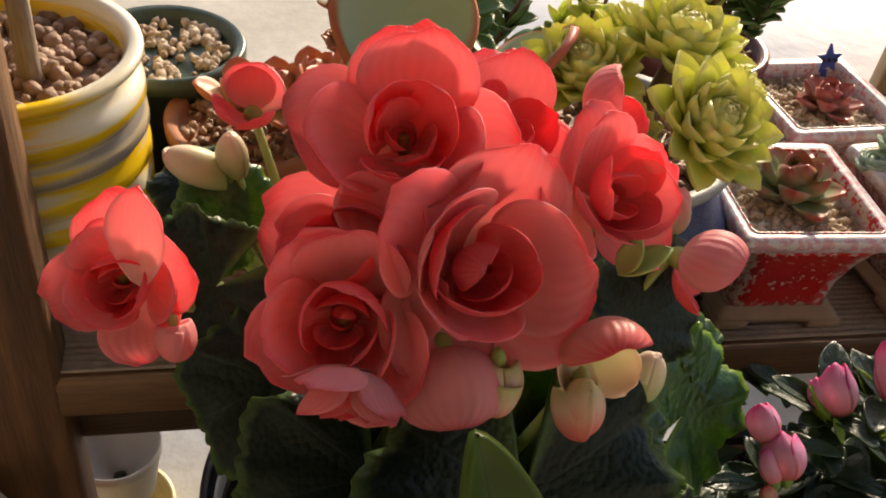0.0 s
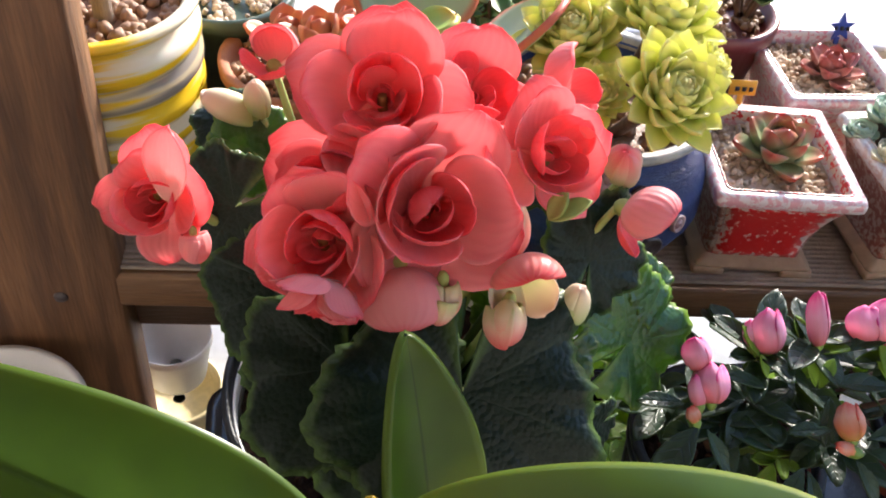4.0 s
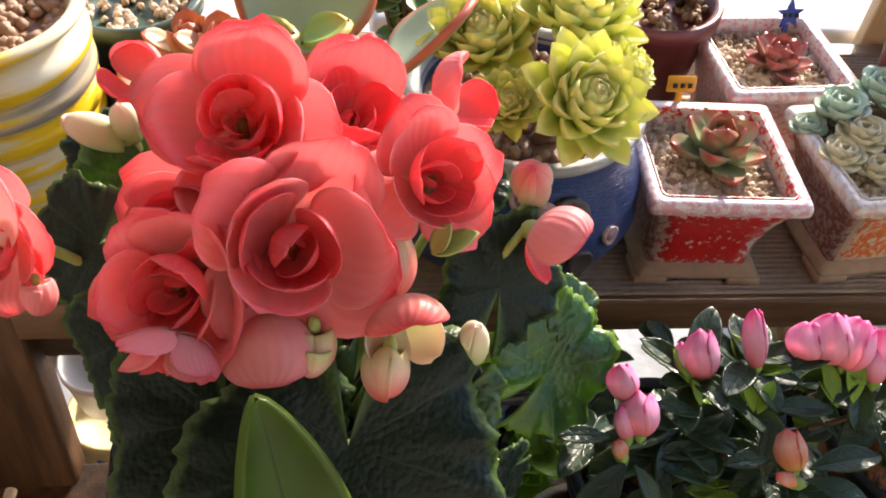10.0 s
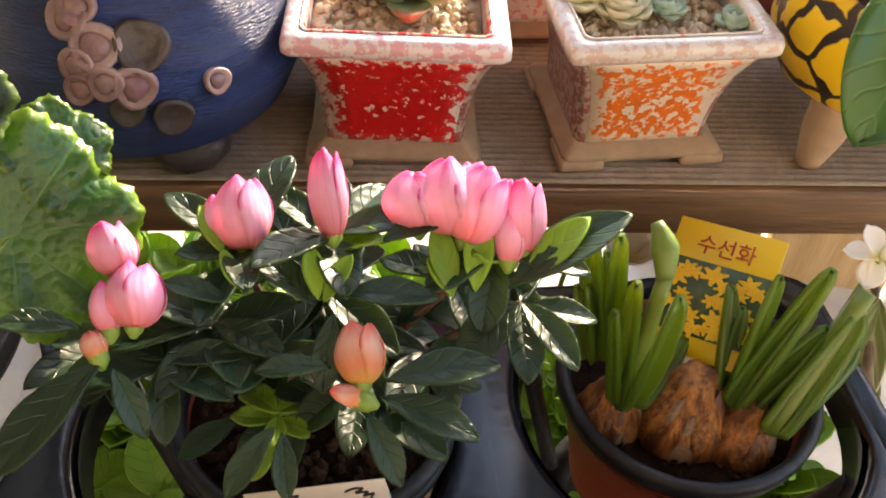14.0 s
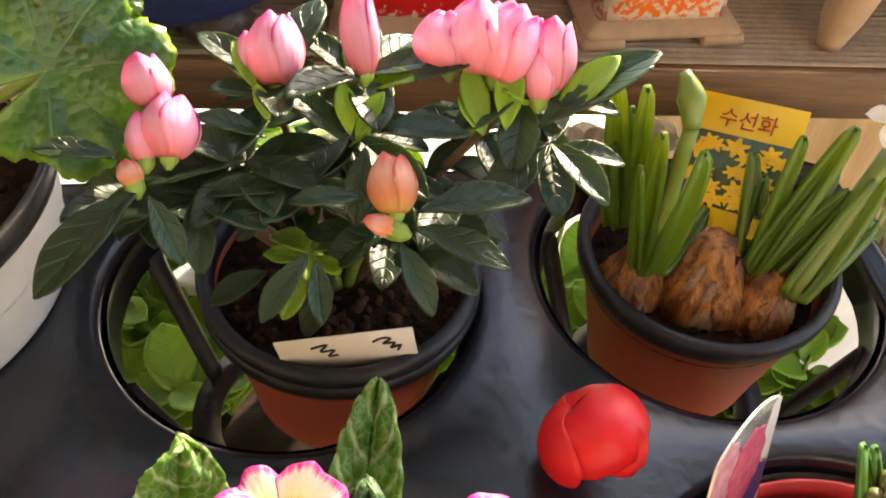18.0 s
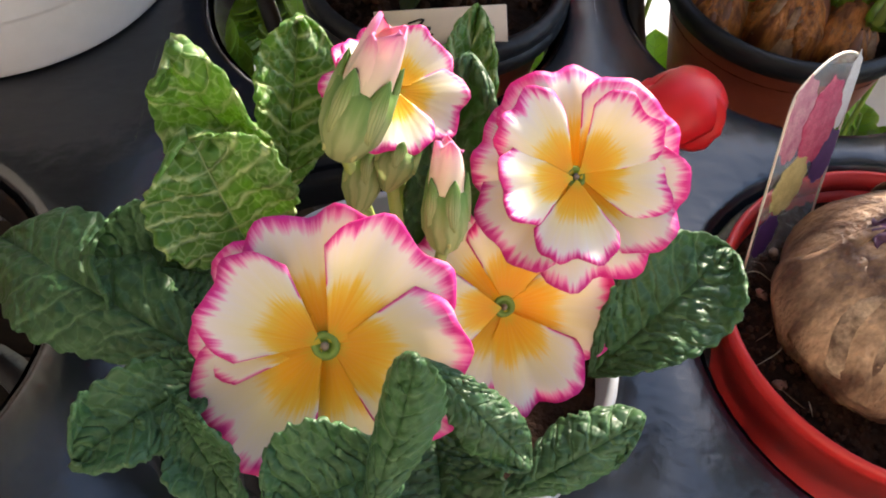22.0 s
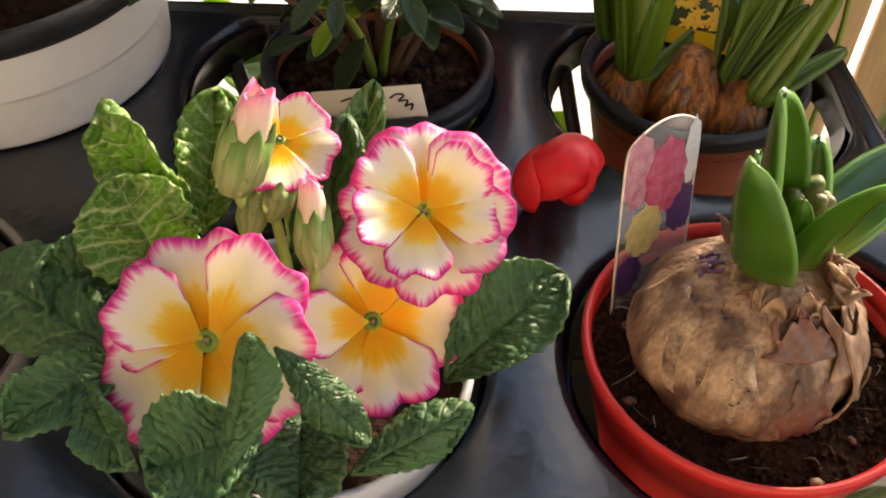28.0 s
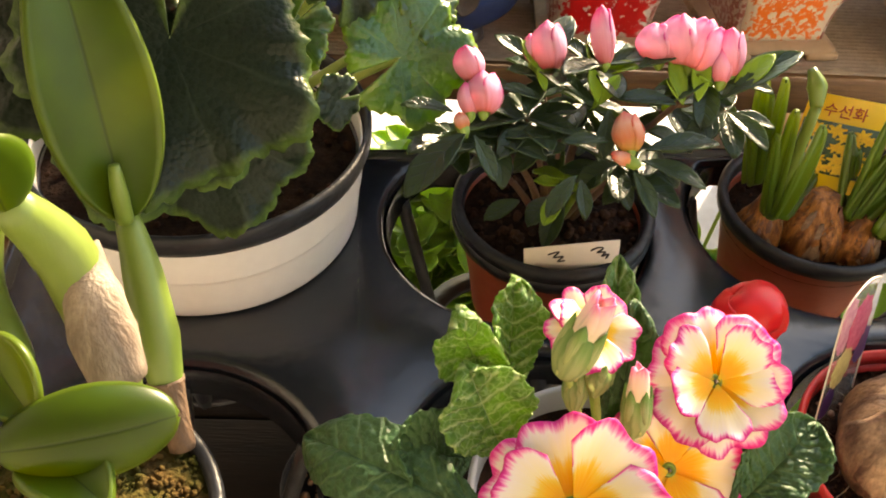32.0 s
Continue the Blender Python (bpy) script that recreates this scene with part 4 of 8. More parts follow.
# ---- kinds of things ----
def crumbs(n, r, z, size, seed, dome=0.0, keep=None):
    """Many small lumps scattered on a disc or, with keep, a rectangle."""
    rnd = random.Random(seed)
    base = [ball(1, 1, (1, rnd.uniform(0.6, 1), rnd.uniform(0.5, 0.9)), 0.5, seed + i) for i in range(5)]
    gs = []
    for _ in range(n):
        if keep:
            x, y = rnd.uniform(-keep, keep), rnd.uniform(-keep, keep)
            d = 0
        else:
            a, d = rnd.uniform(0, 6.283), math.sqrt(rnd.random())
            x, y = r * d * math.cos(a), r * d * math.sin(a)
        s = size * rnd.uniform(0.5, 1.25)
        m = pose(x, y, z + dome * (1 - d * d) + s * 0.15, rnd.uniform(0, 360), rnd.uniform(0, 360), rnd.uniform(0, 360)) @ Matrix.Scale(s, 4)
        gs.append(moved(rnd.choice(base), m))
    return joined(gs)


def soil_disc(r, z, dome, seed):
    n, k = 32, 9
    vs = [(0, 0, z + dome)]
    for i in range(1, k + 1):
        for j in range(n):
            a = 6.283 * j / n
            d = i / k
            x, y = r * d * math.cos(a), r * d * math.sin(a)
            vs.append((x, y, z + dome * (1 - d * d) + 0.0022 * noise.noise(Vector((x * 160, y * 160, seed))) * (1 - d ** 6)))
    f = [[0, 1 + j, 1 + (j + 1) % n] for j in range(n)]
    f += [[1 + i * n + j, 1 + (i + 1) * n + j, 1 + (i + 1) * n + (j + 1) % n, 1 + i * n + (j + 1) % n] for i in range(k - 1) for j in range(n)]
    return np.array(vs), f, np.zeros((len(vs), 2))


def round_pot(parent, r, rb, h, material, lip=0.003, lip_h=0.008, wall=0.0016, rim_mat=None, rim_label="", steps=1):
    """A tapered plastic pot with rolled rim; its rim's top lies at z = 0 of the parent."""
    body = [(rb * 0.2, -h), (rb, -h), (rb + 0.001, -h + 0.002)]
    body += [(rb + (r - rb) * k, -h + (h - lip_h) * k) for k in (0.3, 0.6, 1.0)]
    inner = [(r - wall, -lip_h * 0.5), (r - wall - 0.0006, -0.012), (rb - wall, -h + 0.004), (rb * 0.2, -h + 0.004)]
    pot = part("pot", lathe(body + [(r + 0.0004, -lip_h + 0.0005)] + inner, 56), material, parent)
    for s in range(steps):
        o = -0.0055 * s
        part("rim", lathe([(r - 0.001, -lip_h + o), (r + lip * 0.8, -lip_h + o), (r + lip, -lip_h * 0.5 + o), (r + lip, -0.0014 + o), (r + lip * 0.6, o), (r - 0.0004, o), (r - wall, -0.002 + o), (r - wall - 0.0006, -lip_h + o), (r - 0.001, -lip_h + o)], 56), rim_mat or material, pot, rim_label)
    return pot


def square_pot(at, w, wb, h, rz, field, side, rim, label, group="square glazed pots"):
    """A square waisted ceramic pot with flared rim and scalloped feet."""
    t = thing("square_pot", at, label, "flower pot", group, rz=rz)

    def ring(half, z, round_=0.12, n=8):
        p = []
        for q in range(4):
            for k in range(n):
                a = q * np.pi / 2 + (k / (n - 1)) * np.pi / 2
                c = V3(math.cos(q * np.pi / 2 + np.pi / 4), math.sin(q * np.pi / 2 + np.pi / 4)) * math.sqrt(2) * half * (1 - round_)
                p.append((*(c + half * round_ * V3(math.cos(a), math.sin(a))), z))
        return np.array(p)

    def skin(rings):
        v = np.concatenate(rings)
        n = len(rings[0])
        idx = np.arange(len(v)).reshape(len(rings), n)
        nx = np.roll(idx, -1, 1)
        return v, np.stack([idx[:-1], nx[:-1], nx[1:], idx[1:]], -1).reshape(-1, 4).tolist(), np.zeros((len(v), 2))
    zz = np.linspace(0.006, h - 0.008, 9)
    half = [wb / 2 + (w / 2 * 0.92 - wb / 2) * ((z - 0.006) / (h - 0.014)) ** 2.4 for z in zz]
    part("wall", skin([ring(x * 0.97, z, 0.10) for x, z in zip(half, zz)]), side, t)
    # coloured front and side fields, slightly proud
    for q in range(4):
        def face(u, v, q=q):
            z = 0.0072 + (h - 0.0145) * v
            hw = wb / 2 + (w / 2 * 0.92 - wb / 2) * ((z - 0.006) / (h - 0.014)) ** 2.4
            x = u * hw * 0.86
            y = -hw * 0.972 - 0.0005 * (1 - np.maximum(np.abs(u), np.abs(2 * v - 1)) ** 8)
            a = q * np.pi / 2
            return x * np.cos(a) - y * np.sin(a), x * np.sin(a) + y * np.cos(a), z
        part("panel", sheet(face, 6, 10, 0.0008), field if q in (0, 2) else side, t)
    o, i = w / 2, w / 2 * 0.80
    part("rim", skin([ring(half[-1] * 0.95, h - 0.0080), ring(o * 0.97, h - 0.0064, 0.08), ring(o, h - 0.005, 0.08), ring(o, h - 0.002, 0.08), ring(o * 0.975, h, 0.08), ring(i * 1.03, h, 0.1), ring(i, h - 0.002, 0.1), ring(i * 0.97, h - 0.012, 0.1)]), rim, t)
    part("rim_line", skin([ring(i * 1.055, h + 0.0001, 0.1), ring(i * 1.05, h + 0.0004, 0.1), ring(i * 1.03, h + 0.0004, 0.1), ring(i * 0.995, h - 0.0016, 0.1), ring(i * 0.99, h - 0.006, 0.1)]), field, t, "coloured line along the rim")
    part("plinth", skin([ring(wb / 2 * 1.10, 0.0034, 0.1), ring(wb / 2 * 1.22, 0.0038, 0.1), ring(wb / 2 * 1.20, 0.0056, 0.1), ring(wb / 2 * 0.98, 0.0084, 0.1)]), BARE_CLAY, t)
    for sx in (-1, 1):
        for sy in (-1, 1):
            part("foot", moved(slab(wb * 0.34, wb * 0.34, 0.0044, 0.0014), pose(sx * wb * 0.46, sy * wb * 0.46, 0)), BARE_CLAY, t)
    g = part("gravel", crumbs(520, 0, h - 0.0075, 0.0023, int(w * 1e5) + int(at[0] * 1e3), keep=i * 0.93), GRAVEL, t)
    g["kind"] = "stuff"
    b = part("bed", moved(slab(i * 1.95, i * 1.95, 0.002, 0), pose(0, 0, h - 0.0098)), GRAVEL, t)
    return t


def rosette(name, at, r, n, material, label, fat=0.35, up=0.5, turns=None, pointed=0.7, way=(0, 0, 1), group="", parent=None, spread=1.0, w=0.30):
    """A succulent rosette of fleshy leaves set in a spiral."""
    t = parent
    if parent is None:
        t = thing(name, at, label, "succulent", group)
        at = (0, 0, 0)
    head = part("core", moved(ball(r * 0.20, 2, (1, 1, 0.9)), aim(at, way)), material, t)
    L = {}
    for k in range(n):
        f = k / max(1, n - 1)
        key = round(f * 4)
        if key not in L:
            ln = 1.0 - 0.45 * key / 4

            def fn(u, v, ln=ln):
                s = np.sin(np.pi * np.clip(v, 0, 1) ** 1.35 * 0.985 + 0.02) ** pointed
                x = u * w * s
                y = ln * v
                z = 0.16 * v ** 2 + 0.10 * u ** 2 * s
                return x, y, z
            v, fcs, uv = sheet(fn, 6, 8, 0.0)
            nv_, nu_ = 9, 7
            m = len(v) // 2
            un = np.linspace(-1, 1, nu_)
            th = fat * 0.55 * (1 - np.abs(np.tile(un, nv_)) ** 2.2) * np.sin(np.pi * np.repeat(np.linspace(0.06, 0.97, nv_), nu_)) ** 0.5
            v[m:, 2] -= th * 0.85
            v[:m, 2] += th * 0.12
            L[key] = mesh("leaf", (v * r, fcs, uv), material)
        a = k * 2.39996
        el = (0.10 + (up + 0.75) * f ** 1.1) * spread
        part("leaf", L[key], material, head, m=aim(at, way) @ Matrix.Rotation(a, 4, "Z") @ Matrix.Translation((0, r * 0.06, 0)) @ Matrix.Rotation(el, 4, "X"))
    return t


# ---- begonia in the white pot ----
def begonia_leaf(parent, at, way, spin, R, material, seed, wave=0.052, cone=0.16, name="leaf"):
    """A rounded, toothed leaf that spreads from its stalk's end."""
    rnd = random.Random(seed)
    ph = rnd.uniform(0, 6)

    def fn(u, v):
        a = u * np.pi * 0.94
        r = R * v * (1 + 0.10 * np.cos(a) + 0.09 * np.sin(5 * a + ph) + (0.022 * np.sin(34 * a + 2 * np.sin(7 * a)) + 0.012 * np.sin(57 * a + ph) + 0.035 * np.sin(11 * a + ph)) * v ** 6)
        z = cone * R * v ** 1.4 + wave * R * (np.sin(4 * a + ph) * v ** 2 + 1.0 * np.sin(11 * a + ph * 2) * v ** 4 + 0.6 * np.sin(19 * a + ph) * v ** 6 - 0.22 * np.abs(np.cos(3.5 * a)) ** 10 * v) - 0.16 * R * v ** 4
        return r * np.sin(a), r * np.cos(a), z
    return part(name, sheet(fn, 136, 12, 0.0007), material, parent, m=aim(at, way, spin))


PETALS = {}


k_mat = {}
for i in range(4):
    k_mat[f"beg{i}"] = BEG_PETAL
    k_mat[f"begin{i}"] = BEG_INNER
    k_mat[f"bud{i}"] = BEG_BUD
    k_mat[f"wh{i}"] = BEG_WHITE


def begonia_flower(parent, at, way, R, spin=0.0, seed=0, openness=1.0, inner=True, label=""):
    """A full double bloom: broad rounded shells round a tight folded heart."""
    rnd = random.Random(seed)
    f = part("flower", moved(ball(R * 0.16, 2, (1, 1, 0.8)), aim(at, way)), BEG_INNER, parent, label)
    M = aim(at, way, spin)
    # count, length, first and last slope of the cup, half span, kind
    rings = [(4, 1.30, -10, 66, 0.92, "beg"), (3, 1.26, 4, 92, 1.06, "beg"), (3, 1.06, 16, 106, 1.12, "begin"), (2, 0.82, 24, 122, 1.35, "begin"), (2, 0.52, 34, 132, 1.35, "begin")]
    for j, (n, s, p0, p1, span, kind) in enumerate(rings):
        o = rnd.uniform(0, 6.283)
        for k in range(n):
            me = cup_petal(kind, j, rnd.randrange(3), p0, p1, span)
            a = o + 6.283 * k / n + rnd.uniform(-0.16, 0.16)
            sc = R * s * (1 - 0.035 * k) * rnd.uniform(0.97, 1.03)
            part("petal", me, None, f, m=M @ Matrix.Rotation(a, 4, "Z") @ Matrix.Translation((0, 0, -R * 0.12 + R * 0.02 * j)) @ Matrix.Rotation(radians(rnd.uniform(-8, 8)), 4, "X") @ Matrix.Scale(sc, 4))
    return f


def cup_petal(kind, j, i, p0, p1, span):
    """A rounded petal, part of a cup whose slope turns from p0 to p1 degrees; one side tucks under its neighbour."""
    key = (kind, j, i)
    if key not in PETALS:
        def fn(u, v):
            q0, dq = radians(p0), radians(p1 - p0 + 7 * (i - 1))
            lip = 0.10 * (2 - j) * np.clip(v - 0.72, 0, 1) ** 2 / 0.0784 if j < 2 else 0 * v
            r = (np.sin(q0 + dq * v) - math.sin(q0)) / dq + 0.5 * lip
            z = (math.cos(q0) - np.cos(q0 + dq * v)) / dq - 0.25 * lip
            g = 0.62 + 0.38 * np.minimum(1, v / 0.45)
            g = g * np.sqrt(np.clip(1 - (np.clip(v - 0.50, 0, 1) / 0.512) ** 2.2, 0.03, 1))
            a = u * span * g
            r = r * (1 + 0.060 * u + 0.02 * np.sin(3 * u + 2 * i) * v)
            z = z + (0.022 * np.sin(3.2 * u + 1.9 * i) + 0.012 * np.sin(7 * u + i)) * v ** 3
            return r * np.sin(a), r * np.cos(a), z
        PETALS[key] = mesh("petal", sheet(fn, 22, 18, 0.010), k_mat[kind + "0"])
    return PETALS[key]


def dome(r, span, depth, ph):
    def fn(u, v):
        a, t = u * span, v * depth + 0.02
        k = r * (1 + 0.09 * np.sin(2 * a + ph) * v + 0.06 * np.sin(3 * a + 2 * ph) * v - 0.10 * np.cos(a) ** 8 * v)
        return k * np.sin(t) * np.sin(a), -k * np.sin(t) * np.cos(a), k * np.cos(t) * 0.95
    return sheet(fn, 30, 16, 0.0007)


def begonia_bud(parent, at, way, R, kind="bud", n=3, spin=0.0, seed=0):
    """A half-open bud: rounded shells cupped round one another on a short stalk end."""
    rnd = random.Random(seed)
    w = V3(*way) / np.linalg.norm(way)
    b = part("bud", moved(ball(R * 0.16, 2, (1, 1, 1.4)), aim(at, way)), PALE_STEM, parent)
    for k in range(n - 1):
        r = R * (0.36 if kind == "wh" else 0.50) * rnd.uniform(0.9, 1.08) * (1.0 if k == 0 else 1.06)
        v_, f_, uv_ = dome(r, 3.12 if k == 0 else rnd.uniform(1.0, 1.5), rnd.uniform(2.2, 2.5) if k == 0 else rnd.uniform(1.7, 2.1), seed + k)
        uv_ = np.c_[uv_[:, 0], 1 - uv_[:, 1] * (0.55 if kind == "beg" else 1.0)]
        g = moved((v_, f_, uv_), Matrix.Diagonal((1, 1, 2.15 if kind == "wh" else 1.30, 1)))
        part("petal", g, k_mat[f"{kind}0"], b, m=aim(tuple(V3(*at) + w * R * 0.50), tuple(w), spin + 2.2 * k) @ Matrix.Rotation(rnd.uniform(-0.25, 0.25) * k, 4, "X"))
    return b


beg = thing("potted_begonia", (-0.1660, 0.2620, 0.0), "coral red double begonia in full bloom in a white plastic pot", "potted plant")
base = V3(-0.1660, 0.2620, 0.0)


def begonia_hood(parent, at, way, L, upper=None, lower=None):
    """A bud that opens: a hood curled over a smaller inner petal and two lower petals."""
    upper, lower = upper or BEG_BUD, lower or BEG_WHITE
    b = part("bud", moved(ball(L * 0.14, 2, (1, 1, 1.2)), aim(at, way)), PALE_STEM, parent)
    for k, (p0, p1, span, s, spin, mt) in enumerate(((-14, 128, 1.25, 1.0, 0.15, upper), (-4, 108, 1.05, 0.80, 0.5, upper), (-8, 100, 0.85, 0.78, 2.5, lower), (-8, 96, 0.80, 0.74, -2.3, lower))):
        def fn(u, v, p0=p0, p1=p1, span=span, k=k):
            q0, dq = radians(p0), radians(p1 - p0)
            g = (0.6 + 0.4 * np.minimum(1, v / 0.4)) * np.sqrt(np.clip(1 - (np.clip(v - 0.6, 0, 1) / 0.42) ** 2.2, 0.03, 1))
            r = (np.sin(q0 + dq * v) - math.sin(q0)) / dq * (1 + 0.05 * u + 0.03 * np.sin(4 * u + k))
            return r * np.sin(u * span * g), r * np.cos(u * span * g), (math.cos(q0) - np.cos(q0 + dq * v)) / dq
        part("petal", sheet(fn, 20, 18, 0.016), mt, b, m=aim(at, way, spin) @ Matrix.Scale(L * s, 4))
    return b


def rel(p, o=None):
    return tuple(np.array(p, float) - (base if o is None else o))


white = part("pot", lathe([(q * 0.86, z) for q, z in [(0.01, 0.0012), (0.0710, 0.0006), (0.0722, 0.0004), (0.0732, 0.0012), (0.0735, 0.0030), (0.0741, 0.010), (0.0748, 0.0190), (0.0750, 0.0202), (0.0756, 0.0206), (0.0757, 0.0214), (0.0758, 0.0230), (0.0764, 0.032), (0.0769, 0.0392), (0.0770, 0.0400), (0.0762, 0.0402), (0.0752, 0.0400), (0.0749, 0.0385), (0.0735, 0.018), (0.070, 0.006), (0.01, 0.006)]], 72), WHITE_PLASTIC, beg)
part("rim", lathe([(q * 0.86 + 0.0018, z) for q, z in [(0.0742, 0.038), (0.0772, 0.0385), (0.0785, 0.042), (0.0785, 0.047), (0.0772, 0.0482), (0.0755, 0.0478), (0.0745, 0.044), (0.0728, 0.030), (0.072, 0.030), (0.0742, 0.038)]], 72), BLACK_PLASTIC, white, "black rim")
part("soil", soil_disc(0.0630, 0.030, 0.003, 3), SOIL, beg)
g = part("crumb_layer", crumbs(160, 0.060, 0.032, 0.0022, 21), CRUMB, beg)
g["kind"] = "stuff"
CROWN = V3(0, 0, 0.034)
blooms = [  # place, facing, radius, spin
    ((-0.1828, 0.2589, 0.1900), (-0.12, -0.66, 0.72), 0.0212, 0.3),
    ((-0.1690, 0.2275, 0.1750), (0.12, -0.78, 0.58), 0.0222, 1.2),
    ((-0.1993, 0.2258, 0.1624), (-0.25, -0.80, 0.50), 0.0185, 2.3),
    ((-0.1945, 0.2430, 0.1680), (-0.45, -0.60, 0.62), 0.0190, 0.9),
    ((-0.1320, 0.2471, 0.1805), (0.30, -0.66, 0.66), 0.0165, 0.5),
    ((-0.1530, 0.2749, 0.1788), (0.25, -0.45, 0.82), 0.0200, 1.9),
    ((-0.2467, 0.2461, 0.1577), (-0.15, -0.80, 0.50), 0.0148, 0.2),
]
for i, (p, w, r, s) in enumerate(blooms):
    begonia_flower(beg, tuple(V3(*rel(p)) - V3(*w) / np.linalg.norm(w) * r * 0.45), w, r * 1.13, s, 11 + i)
    q = V3(*rel(p)) - V3(*w) / np.linalg.norm(w) * r * 0.25
    sag = V3(0, 0.030, -0.012) if i == 6 else V3(0, 0, 0)
    part("stalk", tube([CROWN + V3(*q) * V3(0.15, 0.15, 0), CROWN * 0.4 + q * V3(0.55, 0.62, 0.55) + sag, q + sag * 0.25, q], [0.0022, 0.0018, 0.0016, 0.0014], 7), PALE_STEM if i in (4, 6) else RED_STEM, beg)
part("petal", blade(0.026, 0.0072, 0.35, 0.5, 1.25, 0.5, 0.0008, 6, nu=12, nv=16, thick=0.0004), BEG_PETAL, beg, "upright petal", m=facing(rel((-0.2420, 0.2440, 0.1580)), rel((-0.2385, 0.2520, 0.1840)), (-0.35, -0.9, 0.2)))
begonia_flower(beg, rel((-0.1968, 0.2139, 0.1581)), (-0.15, -0.55, -0.60), 0.0125, 0.4, 31)
buds = [
    ((-0.2158, 0.3044, 0.1643), (-0.2, -0.3, 1.0), 0.0125, "beg", 3),
    ((-0.1256, 0.2839, 0.1746), (0.5, -0.2, 0.6), 0.0150, "beg", 3),
    ((-0.1436, 0.2177, 0.1521), (0.15, -0.40, 0.90), 0.0185, "bud", 4),
    ((-0.1448, 0.2149, 0.1524), (-0.1, -0.8, -0.7), 0.0120, "bud", 3),
    ((-0.1202, 0.2292, 0.1286), (0.0, -0.1, 1.0), 0.0125, "wh", 3),
    ((-0.2246, 0.3075, 0.1415), (-0.8, -0.15, 0.5), 0.0150, "wh", 3),
    ((-0.2209, 0.3075, 0.1438), (-0.1, -0.2, 0.9), 0.0110, "wh", 3),
    ((-0.0974, 0.2672, 0.1407), (0.6, -0.45, -0.1), 0.0160, "beg", 3),
    ((-0.0951, 0.2848, 0.1394), (-0.2, -0.2, 1.0), 0.0130, "bud", 3),
    ((-0.1639, 0.2196, 0.1553), (0.0, -0.5, -0.7), 0.0110, "bud", 3),
    ((-0.1511, 0.2478, 0.1623), (0.3, -0.6, -0.3), 0.0190, "bud", 3),
    ((-0.1765, 0.2250, 0.1535), (0.1, -0.6, -0.6), 0.0170, "beg", 3),
    ((-0.2352, 0.2388, 0.1521), (0.1, -0.5, -0.8), 0.0080, "beg", 3),
]
for i, (p, w, r, kd, n) in enumerate(buds):
    if i == 2:
        begonia_hood(beg, rel((-0.1415, 0.2230, 0.1560)), (0.10, -0.95, 0.10), 0.0225)
    elif kd == "beg" and r > 0.01:
        begonia_hood(beg, rel(p), w, r * 1.55, BEG_PETAL, BEG_INNER)
    else:
        begonia_bud(beg, rel(p), w, r, kd, n, i * 0.7, 40 + i)
    if i == 12:
        continue
    q = V3(*rel(p)) - V3(*w) / np.linalg.norm(w) * r * 0.15
    part("stalk", tube([q, q * V3(0.8, 0.85, 0.8), q * V3(0.5, 0.6, 0.55)], [0.0013, 0.0016, 0.0019], 6), PALE_STEM, beg)
part("sepal", blade(0.014, 0.004, 0.3, 0.3, nu=6, nv=8), PALE_STEM, beg, m=along(rel((-0.1339, 0.2334, 0.1669)), rel((-0.1217, 0.2329, 0.1732))))
part("sepal", blade(0.010, 0.0035, 0.3, 0.3, nu=6, nv=8), PALE_STEM, beg, m=along(rel((-0.1339, 0.2334, 0.1669)), rel((-0.1300, 0.2352, 0.1724))))
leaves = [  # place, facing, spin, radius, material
    ((-0.0856, 0.2532, 0.0863), (0.35, -0.70, 0.55), -1.3, 0.0255, BEG_LEAF_LIT),
    ((-0.1625, 0.2247, 0.0966), (0.15, -0.72, 0.66), 2.6, 0.046, BEG_LEAF_SHADED),
    ((-0.1059, 0.2624, 0.1195), (0.35, -0.75, 0.45), -0.5, 0.0235, BEG_LEAF_SHADED),
    ((-0.1351, 0.2396, 0.1166), (-0.3, -0.8, 0.2), 2.4, 0.014, BEG_LEAF_LIT),
    ((-0.2267, 0.2678, 0.1348), (-0.30, -0.78, 0.50), 2.4, 0.0215, BEG_LEAF_SHADED),
    ((-0.2120, 0.2474, 0.1200), (-0.25, -0.65, 0.65), 2.7, 0.0230, BEG_LEAF_SHADED),
    ((-0.1960, 0.2227, 0.1060), (-0.2, -0.65, 0.65), 2.9, 0.0240, BEG_LEAF_SHADED),
    ((-0.1887, 0.2211, 0.1120), (-0.1, -0.65, 0.72), 3.1, 0.034, BEG_LEAF_SHADED),
    ((-0.2324, 0.3133, 0.1315), (-0.3, -0.3, 0.9), 1.2, 0.014, BEG_LEAF_SHADED),
    ((-0.2234, 0.3006, 0.1308), (0.2, -0.7, 0.5), 0.6, 0.016, BEG_LEAF_LIT),
    ((-0.1212, 0.2263, 0.1140), (0.1, -0.6, 0.6), 2.4, 0.014, BEG_LEAF_LIT),
    ((-0.1160, 0.3018, 0.1274), (0.2, -0.5, 0.8), 0.4, 0.020, BEG_LEAF_SHADED),
    ((-0.1550, 0.2061, 0.1202), (0.10, -0.70, 0.70), 3.0, 0.043, BEG_LEAF_SHADED),
    ((-0.1460, 0.2077, 0.0841), (0.10, -0.80, 0.45), 3.0, 0.030, BEG_LEAF_SHADED),
    ((-0.0752, 0.2691, 0.0967), (0.5, -0.5, 0.6), 0.5, 0.013, BEG_LEAF_LIT),
    ((-0.1053, 0.2116, 0.0965), (0.6, -0.6, 0.3), 1.6, 0.009, BEG_LEAF_SHADED),
    ((-0.1557, 0.2205, 0.0980), (0.0, -0.7, 0.6), 2.8, 0.034, BEG_LEAF_SHADED),
]
